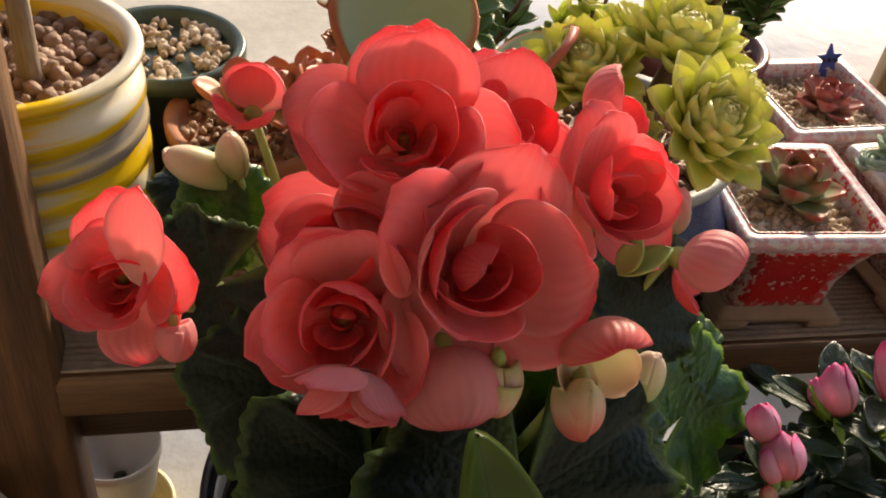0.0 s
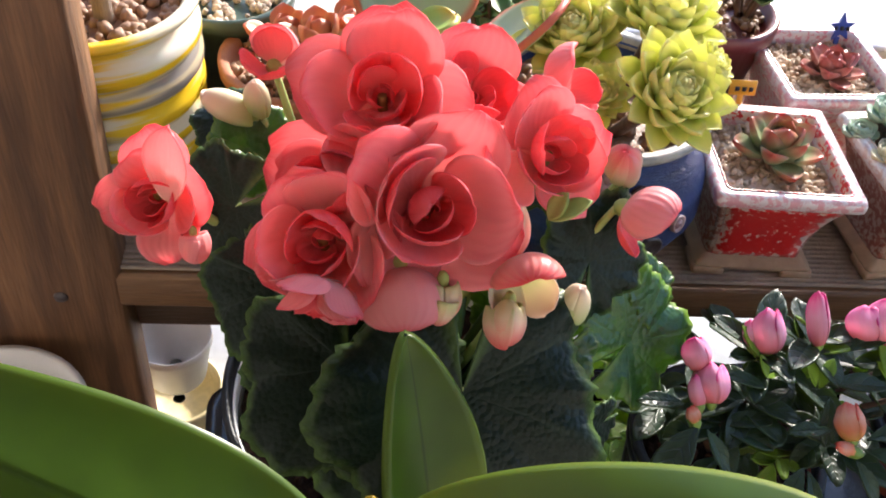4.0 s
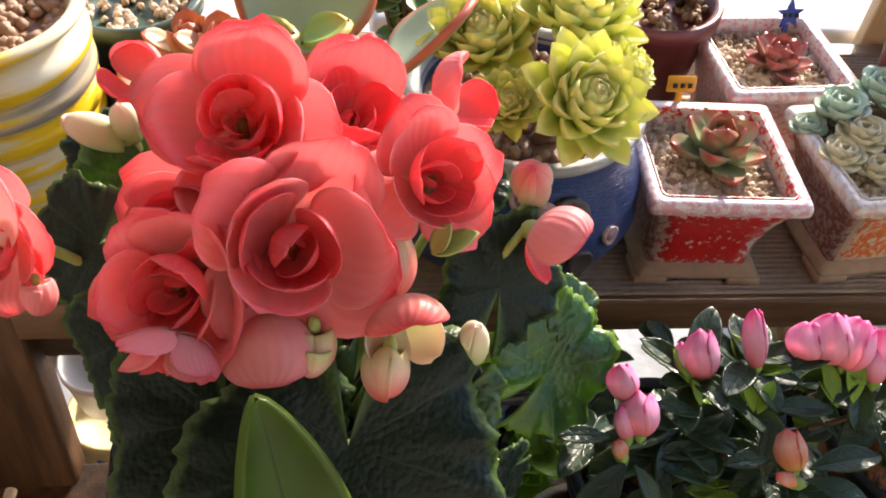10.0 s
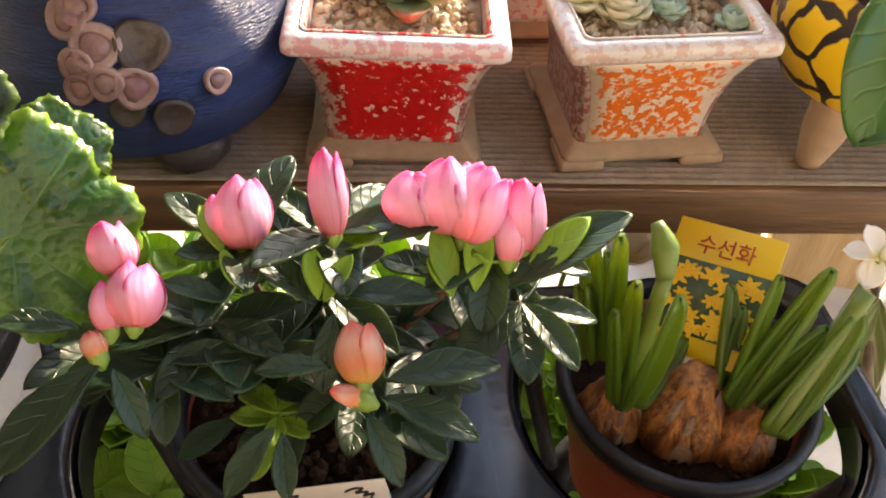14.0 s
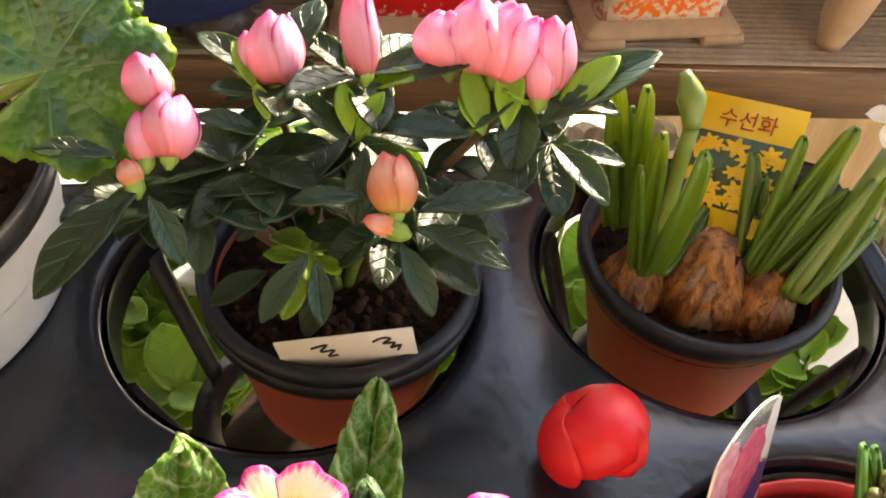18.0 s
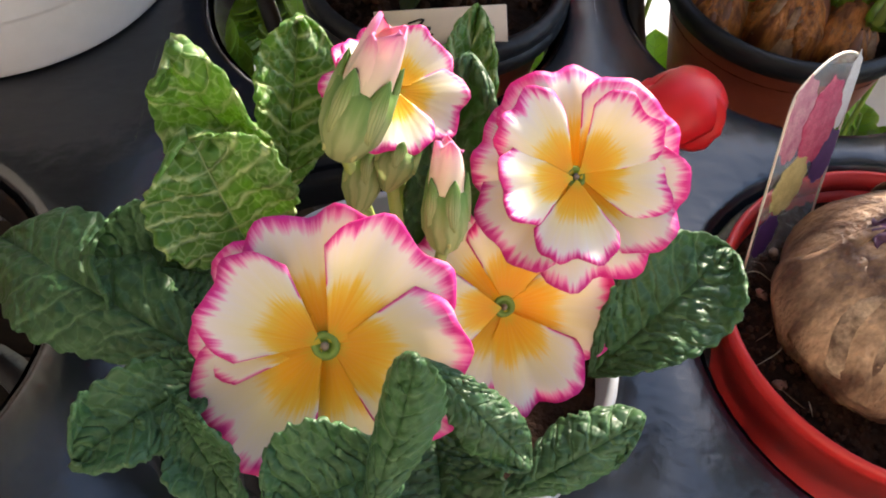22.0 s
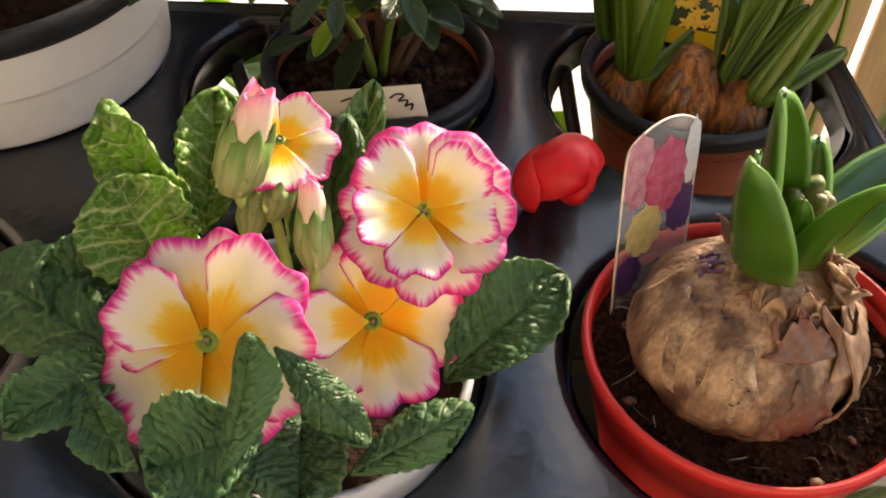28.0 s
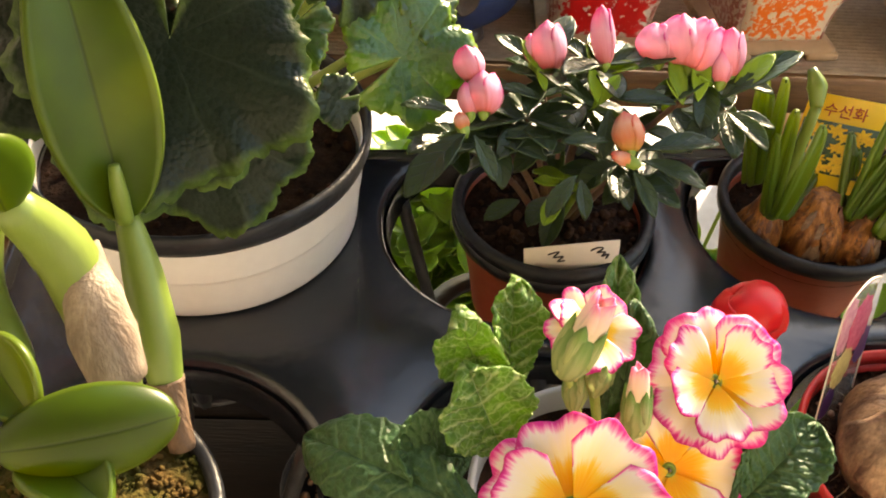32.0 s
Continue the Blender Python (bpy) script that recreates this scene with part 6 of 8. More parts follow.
nb = part("bulb", moved((bv * (0.0318, 0.0306, 0.0275), bf, buv), pose(-0.0025, 0.0015, 0.0012, 0, 6, 20)), BULB, hy, "brown papery bulb")
rnd = random.Random(9)


def bulb_shell(az0, az1, e0, e1, s, jag, seed, lift=0.0):
    """A torn piece of skin that lies on the bulb between two azimuths and two heights."""
    ph = seed * 1.7

    def fn(u, v):
        e = e0 + (e1 - e0) * v + jag * np.sin(5 * u + ph) * v + jag * 0.6 * np.sin(13 * u + ph) * v ** 2
        az = az0 + (az1 - az0) * (u + 1) / 2 + jag * 0.8 * np.sin(7 * v + ph) * u
        k = s * (1 + lift * v ** 4 + 0.012 * np.sin(9 * u + 4 * v + ph))
        ce = np.cos(e) * (1 - 0.16 * np.maximum(0, np.sin(e)) ** 2)
        return 0.0318 * k * ce * np.cos(az), 0.0306 * k * ce * np.sin(az), 0.0275 * k * np.sin(e)
    return moved(sheet(fn, 22, 14, 0.0005), pose(-0.0025, 0.0015, 0.0012, 0, 6, 0))


part("torn_skin", bulb_shell(-0.75, 0.55, -0.35, 0.80, 1.02, 0.05, 1, 0.08), SHEATH_BROWN, nb, "torn papery skin")
part("torn_skin", bulb_shell(0.3, 1.7, -0.3, 0.90, 1.03, 0.06, 2, 0.12), SHEATH_BROWN, nb, "torn papery skin")
part("torn_skin", bulb_shell(-1.45, -0.95, -0.22, 0.38, 1.006, 0.09, 3), BULB_DARK, nb, "red-brown inner skin")
part("torn_skin", bulb_shell(-3.3, -2.0, -0.2, 0.80, 1.012, 0.10, 4), BULB, nb)
BULB_GREY = mat("grey_tan_bulb_skin", (0.46, 0.33, 0.22), 0.65, (0.13, 0.072, 0.044), 150, 0.80, 1.0, 300, fine=0.6)
part("torn_skin", bulb_shell(-2.75, -1.75, -0.05, 0.62, 1.006, 0.07, 6), BULB_GREY, nb, "grey dusty skin")
part("torn_skin", bulb_shell(-2.30, -1.30, -0.62, -0.28, 1.007, 0.06, 8), BULB_DARK, nb, "dark lower skin")
part("torn_skin", bulb_shell(-1.00, -0.30, -0.30, 0.10, 1.012, 0.08, 9, 0.04), SHEATH_BROWN, nb, "torn papery skin")
part("torn_skin", bulb_shell(-0.95, 0.10, 0.45, 1.02, 1.035, 0.10, 12, 0.14), SHEATH_BROWN, nb, "torn papery skin")
part("torn_skin", bulb_shell(-0.35, 0.75, 0.55, 1.10, 1.06, 0.12, 14, 0.18), BULB, nb, "torn papery skin")
part("torn_skin", bulb_shell(-1.70, -0.80, 0.66, 0.98, 1.022, 0.10, 16, 0.05), BULB_DARK, nb, "red-brown inner skin")
SPECK = mat("black_mould_specks", (0.022, 0.024, 0.016), 0.8, fine=0.1)
spk = []
for k in range(60):
    az_, e_ = -2.0 + rnd.gauss(0, 0.20), 0.12 + rnd.gauss(0, 0.12)
    c_ = V3(0.0318 * math.cos(e_) * math.cos(az_), 0.0306 * math.cos(e_) * math.sin(az_), 0.0275 * math.sin(e_)) * 1.012
    spk.append(moved(ball(rnd.uniform(0.00018, 0.00042), 1, (1, 1, 0.5)), pose(-0.0025, 0.0015, 0.0012, 0, 6, 0) @ aim(tuple(c_), tuple(c_))))
g = part("speck_layer", joined(spk), SPECK, nb, "black specks"); g["kind"] = "stuff"
part("scar", bulb_shell(-3.50, -3.08, 0.84, 1.00, 1.012, 0.07, 5), mat("purple_bulb_flesh", (0.10, 0.035, 0.09), 0.45, (0.05, 0.015, 0.04), 200, 0.6, 0.3, 300), nb, "dark purple scar")
for k in range(30):
    a = k * 0.41 + rnd.uniform(-0.2, 0.2)
    d = V3(math.cos(a), math.sin(a), 0)
    part("skin_flake", blade(rnd.uniform(0.005, 0.014), rnd.uniform(0.0014, 0.0036), rnd.uniform(-0.6, 0.9), 0.5, 0.7, 0.8, 0.0010, 9, nu=6, nv=8, thick=0.0004), SHEATH_BROWN if k % 3 else BULB_DARK, nb, m=Matrix.Translation(V3(0.001, 0.001, 0.0215) + d * V3(0.0125, 0.0125, 0)) @ Matrix.Rotation(a - 1.5708 + 3.1416, 4, "Z") @ Matrix.Rotation(radians(rnd.uniform(70, 120)), 4, "X"))
TOP = V3(*(0.1023, 0.1452, 0.0205)) - HY + V3(0.004, 0.004, -0.002)
for i, (tip, W, bend, start) in enumerate((((0.0951, 0.1535, 0.0821), 0.0100, 0.15, (-0.002, 0.006, 0)), ((0.0872, 0.1330, 0.0773), 0.0100, 0.35, (-0.005, -0.004, 0)), ((0.1193, 0.1321, 0.0745), 0.0052, -0.35, (0.004, -0.005, 0)), ((0.1599, 0.1945, 0.0385), 0.0088, -0.5, (0.006, 0.003, 0.002)), ((0.1176, 0.1795, 0.0496), 0.0062, 0.1, (0.004, 0.005, 0.004)), ((0.1063, 0.1464, 0.0555), 0.0042, 0.1, (0.002, -0.007, 0)), ((0.1007, 0.1725, 0.0489), 0.0030, 0.1, (-0.004, 0.003, 0.004)), ((0.1044, 0.1730, 0.0470), 0.0024, 0.1, (-0.002, 0.005, 0.004)))):
    a, b = TOP + V3(*start), V3(*tip) - HY
    L = float(np.linalg.norm(b - a))
    ax = TOP + V3(0.004, 0, 0.02) - (a + b) / 2
    part("leaf", blade(L * (1 + 0.04 * bend * bend), W * 1.3, bend, 0.70, 0.80, 0.56, 0.0, nu=14, nv=28, thick=0.0020), HY_LEAF, hy, m=facing(tuple(a), tuple(b), tuple(ax)) @ Matrix.Rotation(-bend / 2, 4, "X"))
spike = part("flower_spike", tube([TOP + V3(0, 0, -0.004), TOP + V3(0.003, -0.001, 0.016), V3(*(0.1103, 0.1588, 0.0445)) - HY], [0.004, 0.0045, 0.004], 10), HY_LEAF, hy)
pk = V3(*(0.1102, 0.1596, 0.0452)) - HY
fv, ff, fuv = ball(1.0, 3)
fv = np.array(fv)
fa = np.arctan2(fv[:, 1], fv[:, 0])
fv[:, :2] *= (1 - 0.16 * np.abs(np.cos(3 * fa)) ** 4 * (fv[:, 2] > -0.6))[:, None]
for k in range(22):
    z, a = (k / 21), k * 2.4
    rr_ = 0.0074 * math.sqrt(max(0.02, 1 - (z * 0.95) ** 2))
    part("floret", moved((fv * (0.0033, 0.0030, 0.0052), ff, fuv), aim(tuple(pk + V3(rr_ * math.cos(a), rr_ * math.sin(a), -0.0095 + z * 0.0105)), (math.cos(a), math.sin(a), 1.5))), FLORET, spike)
htag = thing("picture_tag", (0.0726, 0.1535, -0.0047), "clear plastic tag printed with pink and purple flowers", "plant tag")
o = V3(*htag.location)
T0, T1, T2 = V3(0.0665, 0.1537, 0.0043), V3(0.0643, 0.1655, 0.0503), V3(0.0872, 0.1872, 0.0459)
yy = T1 - T0; H_ = np.linalg.norm(yy); yy = yy / H_
xx = T2 - T1; xx = xx - yy * (xx @ yy); W_ = float(np.linalg.norm(xx)); xx = xx / W_
zz = np.cross(xx, yy)
TM = Matrix(((xx[0], yy[0], zz[0], T0[0] - o[0]), (xx[1], yy[1], zz[1], T0[1] - o[1]), (xx[2], yy[2], zz[2], T0[2] - o[2]), (0, 0, 0, 1)))
GLASSY = mat("clear_plastic_sheet", (0.80, 0.80, 0.82), 0.12, fine=0.02)
gn, gl = GLASSY.node_tree.nodes, GLASSY.node_tree.links
see = gn.new("ShaderNodeBsdfTransparent")
mixed = gn.new("ShaderNodeMixShader")
mixed.inputs[0].default_value = 0.16
gl.new(see.outputs[0], mixed.inputs[1]); gl.new(gn["Principled BSDF"].outputs[0], mixed.inputs[2]); gl.new(mixed.outputs[0], gn["Material Output"].inputs[0])


def tag_sheet(u, v):
    x = (u + 1) / 2 * W_
    top = H_ + 0.0058 * np.sin(np.clip((u + 1) / 2, 0, 1) * np.pi) ** 0.8
    y = -0.014 + (top + 0.014) * v
    return x, y, 0 * x


part("sheet", moved(sheet(tag_sheet, 10, 10, 0.0005), TM), GLASSY, htag, "clear plastic")
rim_ = [(0, -0.012, 0), (0, 0, 0), (0, H_ * 0.5, 0), (0, H_, 0)] + [(W_ * q, H_ + 0.0058 * math.sin(math.pi * q) ** 0.8, 0) for q in np.linspace(0.1, 1, 10)] + [(W_, H_ * 0.6, 0), (W_, 0, 0), (W_, -0.012, 0)]
part("edge", moved(tube(rim_, 0.00035, 6), TM), CARD, htag, "pale cut edge")
PRINTS = (mat("mauve_print", (0.45, 0.14, 0.24), 0.5, (0.62, 0.36, 0.42), 300, 0.7, fine=0.5), mat("magenta_print", (0.50, 0.035, 0.13), 0.5, (0.62, 0.15, 0.24), 300, 0.7, fine=0.5), mat("cream_print", (0.66, 0.56, 0.26), 0.5, (0.50, 0.40, 0.16), 300, 0.7, fine=0.4), mat("violet_print", (0.055, 0.018, 0.11), 0.5, (0.09, 0.03, 0.16), 300, 0.6, fine=0.4), mat("white_print", (0.75, 0.72, 0.72), 0.5, (0.6, 0.56, 0.58), 200, 0.5))
for x, y, rx, ry, mt, z in ((0.18, 0.84, 0.20, 0.24, 0, 0.00045), (0.90, 0.84, 0.10, 0.22, 4, 0.00045), (0.56, 0.74, 0.27, 0.25, 1, 0.0006), (0.84, 0.46, 0.20, 0.16, 3, 0.00045), (0.32, 0.42, 0.24, 0.17, 2, 0.00075), (0.16, 0.14, 0.18, 0.13, 3, 0.0006)):
    n = 40
    a = np.linspace(0, 2 * np.pi, n, endpoint=False)
    wob = 1 + 0.06 * np.sin(9 * a) + 0.04 * np.sin(17 * a)
    ring_ = np.stack([x * W_ + rx * W_ * np.cos(a) * wob, y * H_ + ry * H_ * np.sin(a) * wob, np.full(n, z)], -1)
    ring_[:, 0] = np.clip(ring_[:, 0], 0.0004, W_ - 0.0004)
    vs_ = np.r_[ring_, ring_ - (0, 0, 0.00015)]
    fs_ = [list(range(n)), list(range(2 * n - 1, n - 1, -1))] + [[i, i + n, (i + 1) % n + n, (i + 1) % n][::-1] for i in range(n)]
    part("print", moved((vs_, fs_, np.zeros((2 * n, 2))), TM), PRINTS[mt], htag, flat=True)

# ---- fallen begonia bloom on the tray ----
fl = thing("fallen_petals", (0.0495, 0.1970, 0.0010), "red begonia bloom fallen on the black tray", "fallen flower")
RED_SHELL = mat("fallen_red_petal", (0.93, 0.030, 0.045), 0.28, (0.90, 0.020, 0.032), 90, 0.6, 0.15, 260, fine=0.15, transl=0.22, tcol=(0.95, 0.12, 0.10))


for k, (p0, p1, span, L_, spin, way, at) in enumerate(((-25, 128, 1.45, 0.0275, 2.6, (0.55, -0.38, -0.66), (-0.006, 0.003, 0.0200)), (-25, 120, 1.40, 0.0265, 0.3, (0.55, -0.38, -0.66), (-0.006, 0.003, 0.0200)), (-20, 112, 1.15, 0.0255, 4.4, (0.60, -0.40, -0.60), (-0.006, 0.003, 0.0200)), (-10, 95, 1.00, 0.0200, 1.4, (0.80, -0.20, -0.35), (0.000, 0.002, 0.0175)))):
    def shell(u, v, p0=p0, p1=p1, span=span, k=k):
        q0, dq = radians(p0), radians(p1 - p0)
        g = (0.6 + 0.4 * np.minimum(1, v / 0.4)) * np.sqrt(np.clip(1 - (np.clip(v - 0.6, 0, 1) / 0.42) ** 2.2, 0.03, 1))
        r = (np.sin(q0 + dq * v) - math.sin(q0)) / dq * (1 + 0.07 * u + 0.03 * np.sin(4 * u + k))
        return r * np.sin(u * span * g), r * np.cos(u * span * g), (math.cos(q0) - np.cos(q0 + dq * v)) / dq
    part("petal", sheet(shell, 20, 18, 0.02), RED_SHELL, fl, m=aim(at, way, spin) @ Matrix.Scale(L_, 4))

# ---- daffodils ----
DF = V3(0.1005, 0.2695, 0.0085)
df = thing("potted_daffodils", tuple(DF), "daffodil bulbs with upright green shoots in a brick red pot", "potted plant")
round_pot(df, 0.0400, 0.029, 0.060, BRICK_PLASTIC, 0.0028, 0.007, rim_mat=BLACK_PLASTIC, rim_label="black rim")
part("soil", soil_disc(0.0388, -0.014, 0.002, 14), SOIL, df)
g = part("crumb_layer", crumbs(160, 0.037, -0.013, 0.0018, 37, 0.001), CRUMB, df); g["kind"] = "stuff"
for k, (px_, r, h) in enumerate((((0.0748, 0.2573, 0.0030), 0.0105, 1.25), ((0.0972, 0.2550, 0.0030), 0.0150, 1.05), ((0.1140, 0.2484, 0.0020), 0.0115, 1.1))):
    rnd = random.Random(k)
    g_ = lathe([(r * 0.3, -0.9 * r), (r * 0.85, -0.6 * r), (r * 1.05, 0), (r * 0.98, 0.5 * r), (r * 0.72, 0.95 * r), (r * 0.46, 1.25 * r * h), (r * 0.40, 1.5 * r * h), (r * 0.2, 1.56 * r * h), (0.00005, 1.57 * r * h)], 36)
    vv_ = np.array(g_[0], float)
    an = np.arctan2(vv_[:, 1], vv_[:, 0])
    vv_[:, :2] *= (1 + 0.06 * np.sin(5 * an + k) + 0.03 * np.sin(11 * an + vv_[:, 2] * 300) + 0.02 * np.sin(23 * an))[:, None]
    c0 = V3(*px_) - DF + V3(0, 0.004, -0.005)
    b = part("bulb", (vv_ + c0, g_[1], g_[2]), DAF_BULB, df, "brown papery bulb")
    for j in range(22):
        a = rnd.uniform(3.0, 6.4)
        e0, e1 = rnd.uniform(-0.4, 0.3), rnd.uniform(0.7, 1.5)
        p0 = c0 + V3(math.cos(a) * r * 1.08, math.sin(a) * r * 1.08, e0 * r)
        p1 = c0 + V3(math.cos(a + 0.2) * r * (1.08 - 0.42 * max(0, e1 - 0.5)), math.sin(a + 0.2) * r * (1.08 - 0.42 * max(0, e1 - 0.5)), e1 * r)
        part("skin_flake", blade(float(np.linalg.norm(p1 - p0)), r * rnd.uniform(0.16, 0.34), -0.3, -0.5, 0.8, 0.6, 0.0006, 9, nu=4, nv=8, thick=0.0003), (DAF_BULB, SHEATH_BROWN, BULB_DARK)[j % 3], b, m=facing(tuple(p0), tuple(p1), (math.cos(a), math.sin(a), 0.2)))
shoots = [  # base, tip, half width, bend
    ((0.0675, 0.2665, 0.0200), (0.0561, 0.2671, 0.0758), 0.0034, 0.05), ((0.0702, 0.2687, 0.0200), (0.0635, 0.2643, 0.0760), 0.0028, -0.1), ((0.0669, 0.2677, 0.0200), (0.0591, 0.2658, 0.0547), 0.0034, 0.05),
    ((0.0741, 0.2554, 0.0120), (0.0681, 0.2552, 0.0678), 0.0026, 0.1), ((0.0766, 0.2548, 0.0120), (0.0825, 0.2584, 0.0587), 0.0036, -0.15), ((0.0792, 0.2551, 0.0120), (0.0977, 0.2745, 0.0200), 0.0024, -0.2),
    ((0.1062, 0.2605, 0.0120), (0.1070, 0.2781, 0.0410), 0.0036, 0.05), ((0.1090, 0.2581, 0.0120), (0.1144, 0.2677, 0.0564), 0.0030, 0.1), ((0.1108, 0.2557, 0.0120), (0.1281, 0.2688, 0.0465), 0.0036, -0.1),
    ((0.1083, 0.2536, 0.0120), (0.1266, 0.2645, 0.0628), 0.0034, 0.2), ((0.1127, 0.2534, 0.0120), (0.1318, 0.2610, 0.0416), 0.0032, -0.2), ((0.1173, 0.2446, 0.0120), (0.1393, 0.2610, 0.0479), 0.0048, 0.1), ((0.1206, 0.2465, 0.0120), (0.1522, 0.2697, 0.0200), 0.0030, -0.2),
]
rnd = random.Random(77)
for a, b, W, bend in shoots:
    p, q = V3(*a) - DF, V3(*b) - DF
    L = float(np.linalg.norm(q - p))
    part("leaf", blade(L, W * 1.22, bend, 0.8, 0.50, 0.30, twist=rnd.uniform(-0.4, 0.4), nu=10, nv=20, thick=0.0022), DAF_LEAF, df, m=facing(tuple(p), tuple(q), (rnd.uniform(-0.9, 0.9), -0.8, 0.3)) @ Matrix.Rotation(-bend / 2, 4, "X"))
    for s in (rnd.choice((-1, 1)),):
        q2 = p + (q - p) * rnd.uniform(0.55, 0.85) + V3(s * rnd.uniform(0.002, 0.005), rnd.uniform(-0.003, 0.004), 0)
        part("leaf", blade(float(np.linalg.norm(q2 - p)), W * 0.85, bend, 0.9, 0.50, 0.30, twist=rnd.uniform(-0.4, 0.4), nu=8, nv=16, thick=0.0020), DAF_LEAF, df, m=facing(tuple(p + V3(s * 0.0015, 0, 0)), tuple(q2), (rnd.uniform(-0.9, 0.9), -0.8, 0.3)) @ Matrix.Rotation(-bend / 2, 4, "X"))
p, q = V3(*(0.0750, 0.2553, 0.0120)) - DF, V3(*(0.0746, 0.2543, 0.0703)) - DF
st = part("flower_stalk", tube([p, (p + q) / 2, q], [0.0030, 0.0028, 0.0022], 8), OR_BULB, df)
q2 = V3(*(0.0721, 0.2644, 0.0811)) - DF
part("flower_bud", tube([q, q * 0.5 + q2 * 0.5 + V3(0.0012, 0, 0.001), q2], [0.0024, 0.0040, 0.0016], 10), OR_BULB, st, "swollen green bud")
p, q = V3(*(0.1185, 0.2456, 0.0120)) - DF, V3(*(0.1405, 0.2648, 0.0530)) - DF
part("flower_stalk", tube([p, (p + q) / 2, q], [0.0036, 0.0032, 0.0028], 8), OR_BULB, df)

dtag = thing("picture_tag", (0.1021, 0.2673, 0.0123), "yellow plant tag with daffodil picture and red lettering", "plant tag")
o = V3(*dtag.location)
E0, E1, E2 = V3(*(0.1060, 0.3214, 0.0287)), V3(*(0.1274, 0.2904, 0.0471)), V3(*(0.0999, 0.2719, 0.0202))
E0 = V3(*(0.1001, 0.3104, 0.0396))
xx = E1 - E0; W2 = float(np.linalg.norm(xx)); xx = xx / W2
yy = E0 - E2; yy = yy - xx * (yy @ xx); H2 = float(np.linalg.norm(yy)); yy = yy / H2
zz = np.cross(xx, yy)
DM = Matrix(((xx[0], yy[0], zz[0], E0[0] - o[0]), (xx[1], yy[1], zz[1], E0[1] - o[1]), (xx[2], yy[2], zz[2], E0[2] - o[2]), (0, 0, 0, 1)))
part("card", moved(slab(W2, H2 * 1.12, 0.0006, 0.00025, 1), DM @ pose(W2 / 2, -H2 * 0.56, -0.0006)), YELLOW_TAG, dtag)
part("picture", moved(slab(W2 * 0.94, H2 * 0.62, 0.0003, 0.0001, 1), DM @ pose(W2 / 2, -H2 * 0.64, 0.0001)), mat("dark_green_print", (0.055, 0.10, 0.03), 0.4, (0.03, 0.05, 0.02), 200, 0.7, fine=0.4), dtag)
rnd = random.Random(4)
YPRINT = mat("yellow_print", (0.85, 0.55, 0.02), 0.4, (0.75, 0.40, 0.01), 250, 0.7, fine=0.3)
for i in range(30):
    x, y = W2 * rnd.uniform(0.1, 0.9), -H2 * rnd.uniform(0.38, 0.92)
    n, r = 24, W2 * rnd.uniform(0.08, 0.15)
    a = np.linspace(0, 2 * np.pi, n, endpoint=False)
    rr_ = r * (0.72 + 0.28 * np.cos(6 * a + i))
    c = np.stack([x + rr_ * np.cos(a), y + rr_ * 0.75 * np.sin(a), np.full(n, 0.00045 + 0.00002 * i)], -1)
    c[:, 0] = np.clip(c[:, 0], W2 * 0.04, W2 * 0.96)
    part("print", moved((np.r_[c, c - (0, 0, 0.0001)], [list(range(n))] + [[k, k + n, (k + 1) % n + n, (k + 1) % n][::-1] for k in range(n)], np.zeros((2 * n, 2))), DM), YPRINT, dtag, flat=True)
txt = bpy.data.curves.new("lettering", "FONT")
txt.body = "수선화"
txt.size, txt.align_x, txt.align_y, txt.extrude = W2 * 0.20, "CENTER", "CENTER", 0.00012
txt.materials.append(TAG_RED)
tob = new("lettering", txt)
tob.parent = dtag
tob.matrix_local = DM @ pose(W2 * 0.5, -H2 * 0.20, 0.0003)
part("stake", moved(slab(W2 * 0.16, 0.016, 0.0006, 0.0002, 1), DM @ pose(W2 / 2, -H2 * 1.12 - 0.006, -0.0007)), CARD, dtag)


# ---- orchid ----
OC = V3(-0.178, 0.096, 0.030)
orc = thing("potted_orchid", tuple(OC), "budding orchid with broad green leaves in a mossy red pot", "potted plant")
round_pot(orc, 0.0430, 0.030, 0.075, BRICK_PLASTIC, 0.0030, 0.009, rim_mat=BLACK_PLASTIC, rim_label="dark grey rim")
part("moss", soil_disc(0.0418, -0.004, 0.010, 17), MOSS, orc)
g = part("moss_layer", crumbs(1100, 0.041, -0.003, 0.0014, 41, 0.010), MOSS, orc); g["kind"] = "stuff"


def oleaf(a, b, W, bend, cup=0.35, p=0.95, q=0.62, spin=0.0, fold=0.12, thick=0.0022, twist=0.0, n=None):
    a, b = V3(*a) - OC, V3(*b) - OC
    L = float(np.linalg.norm(b - a)) * (1 + 0.04 * bend * bend)
    return part("leaf", blade(L, W, bend, cup, p, q, 0, 8, fold, twist, nu=16, nv=56, thick=thick), OR_LEAF, orc, m=(along(tuple(a), tuple(b), spin) if n is None else facing(tuple(a), tuple(b), n)) @ Matrix.Rotation(-bend / 2, 4, "X"))


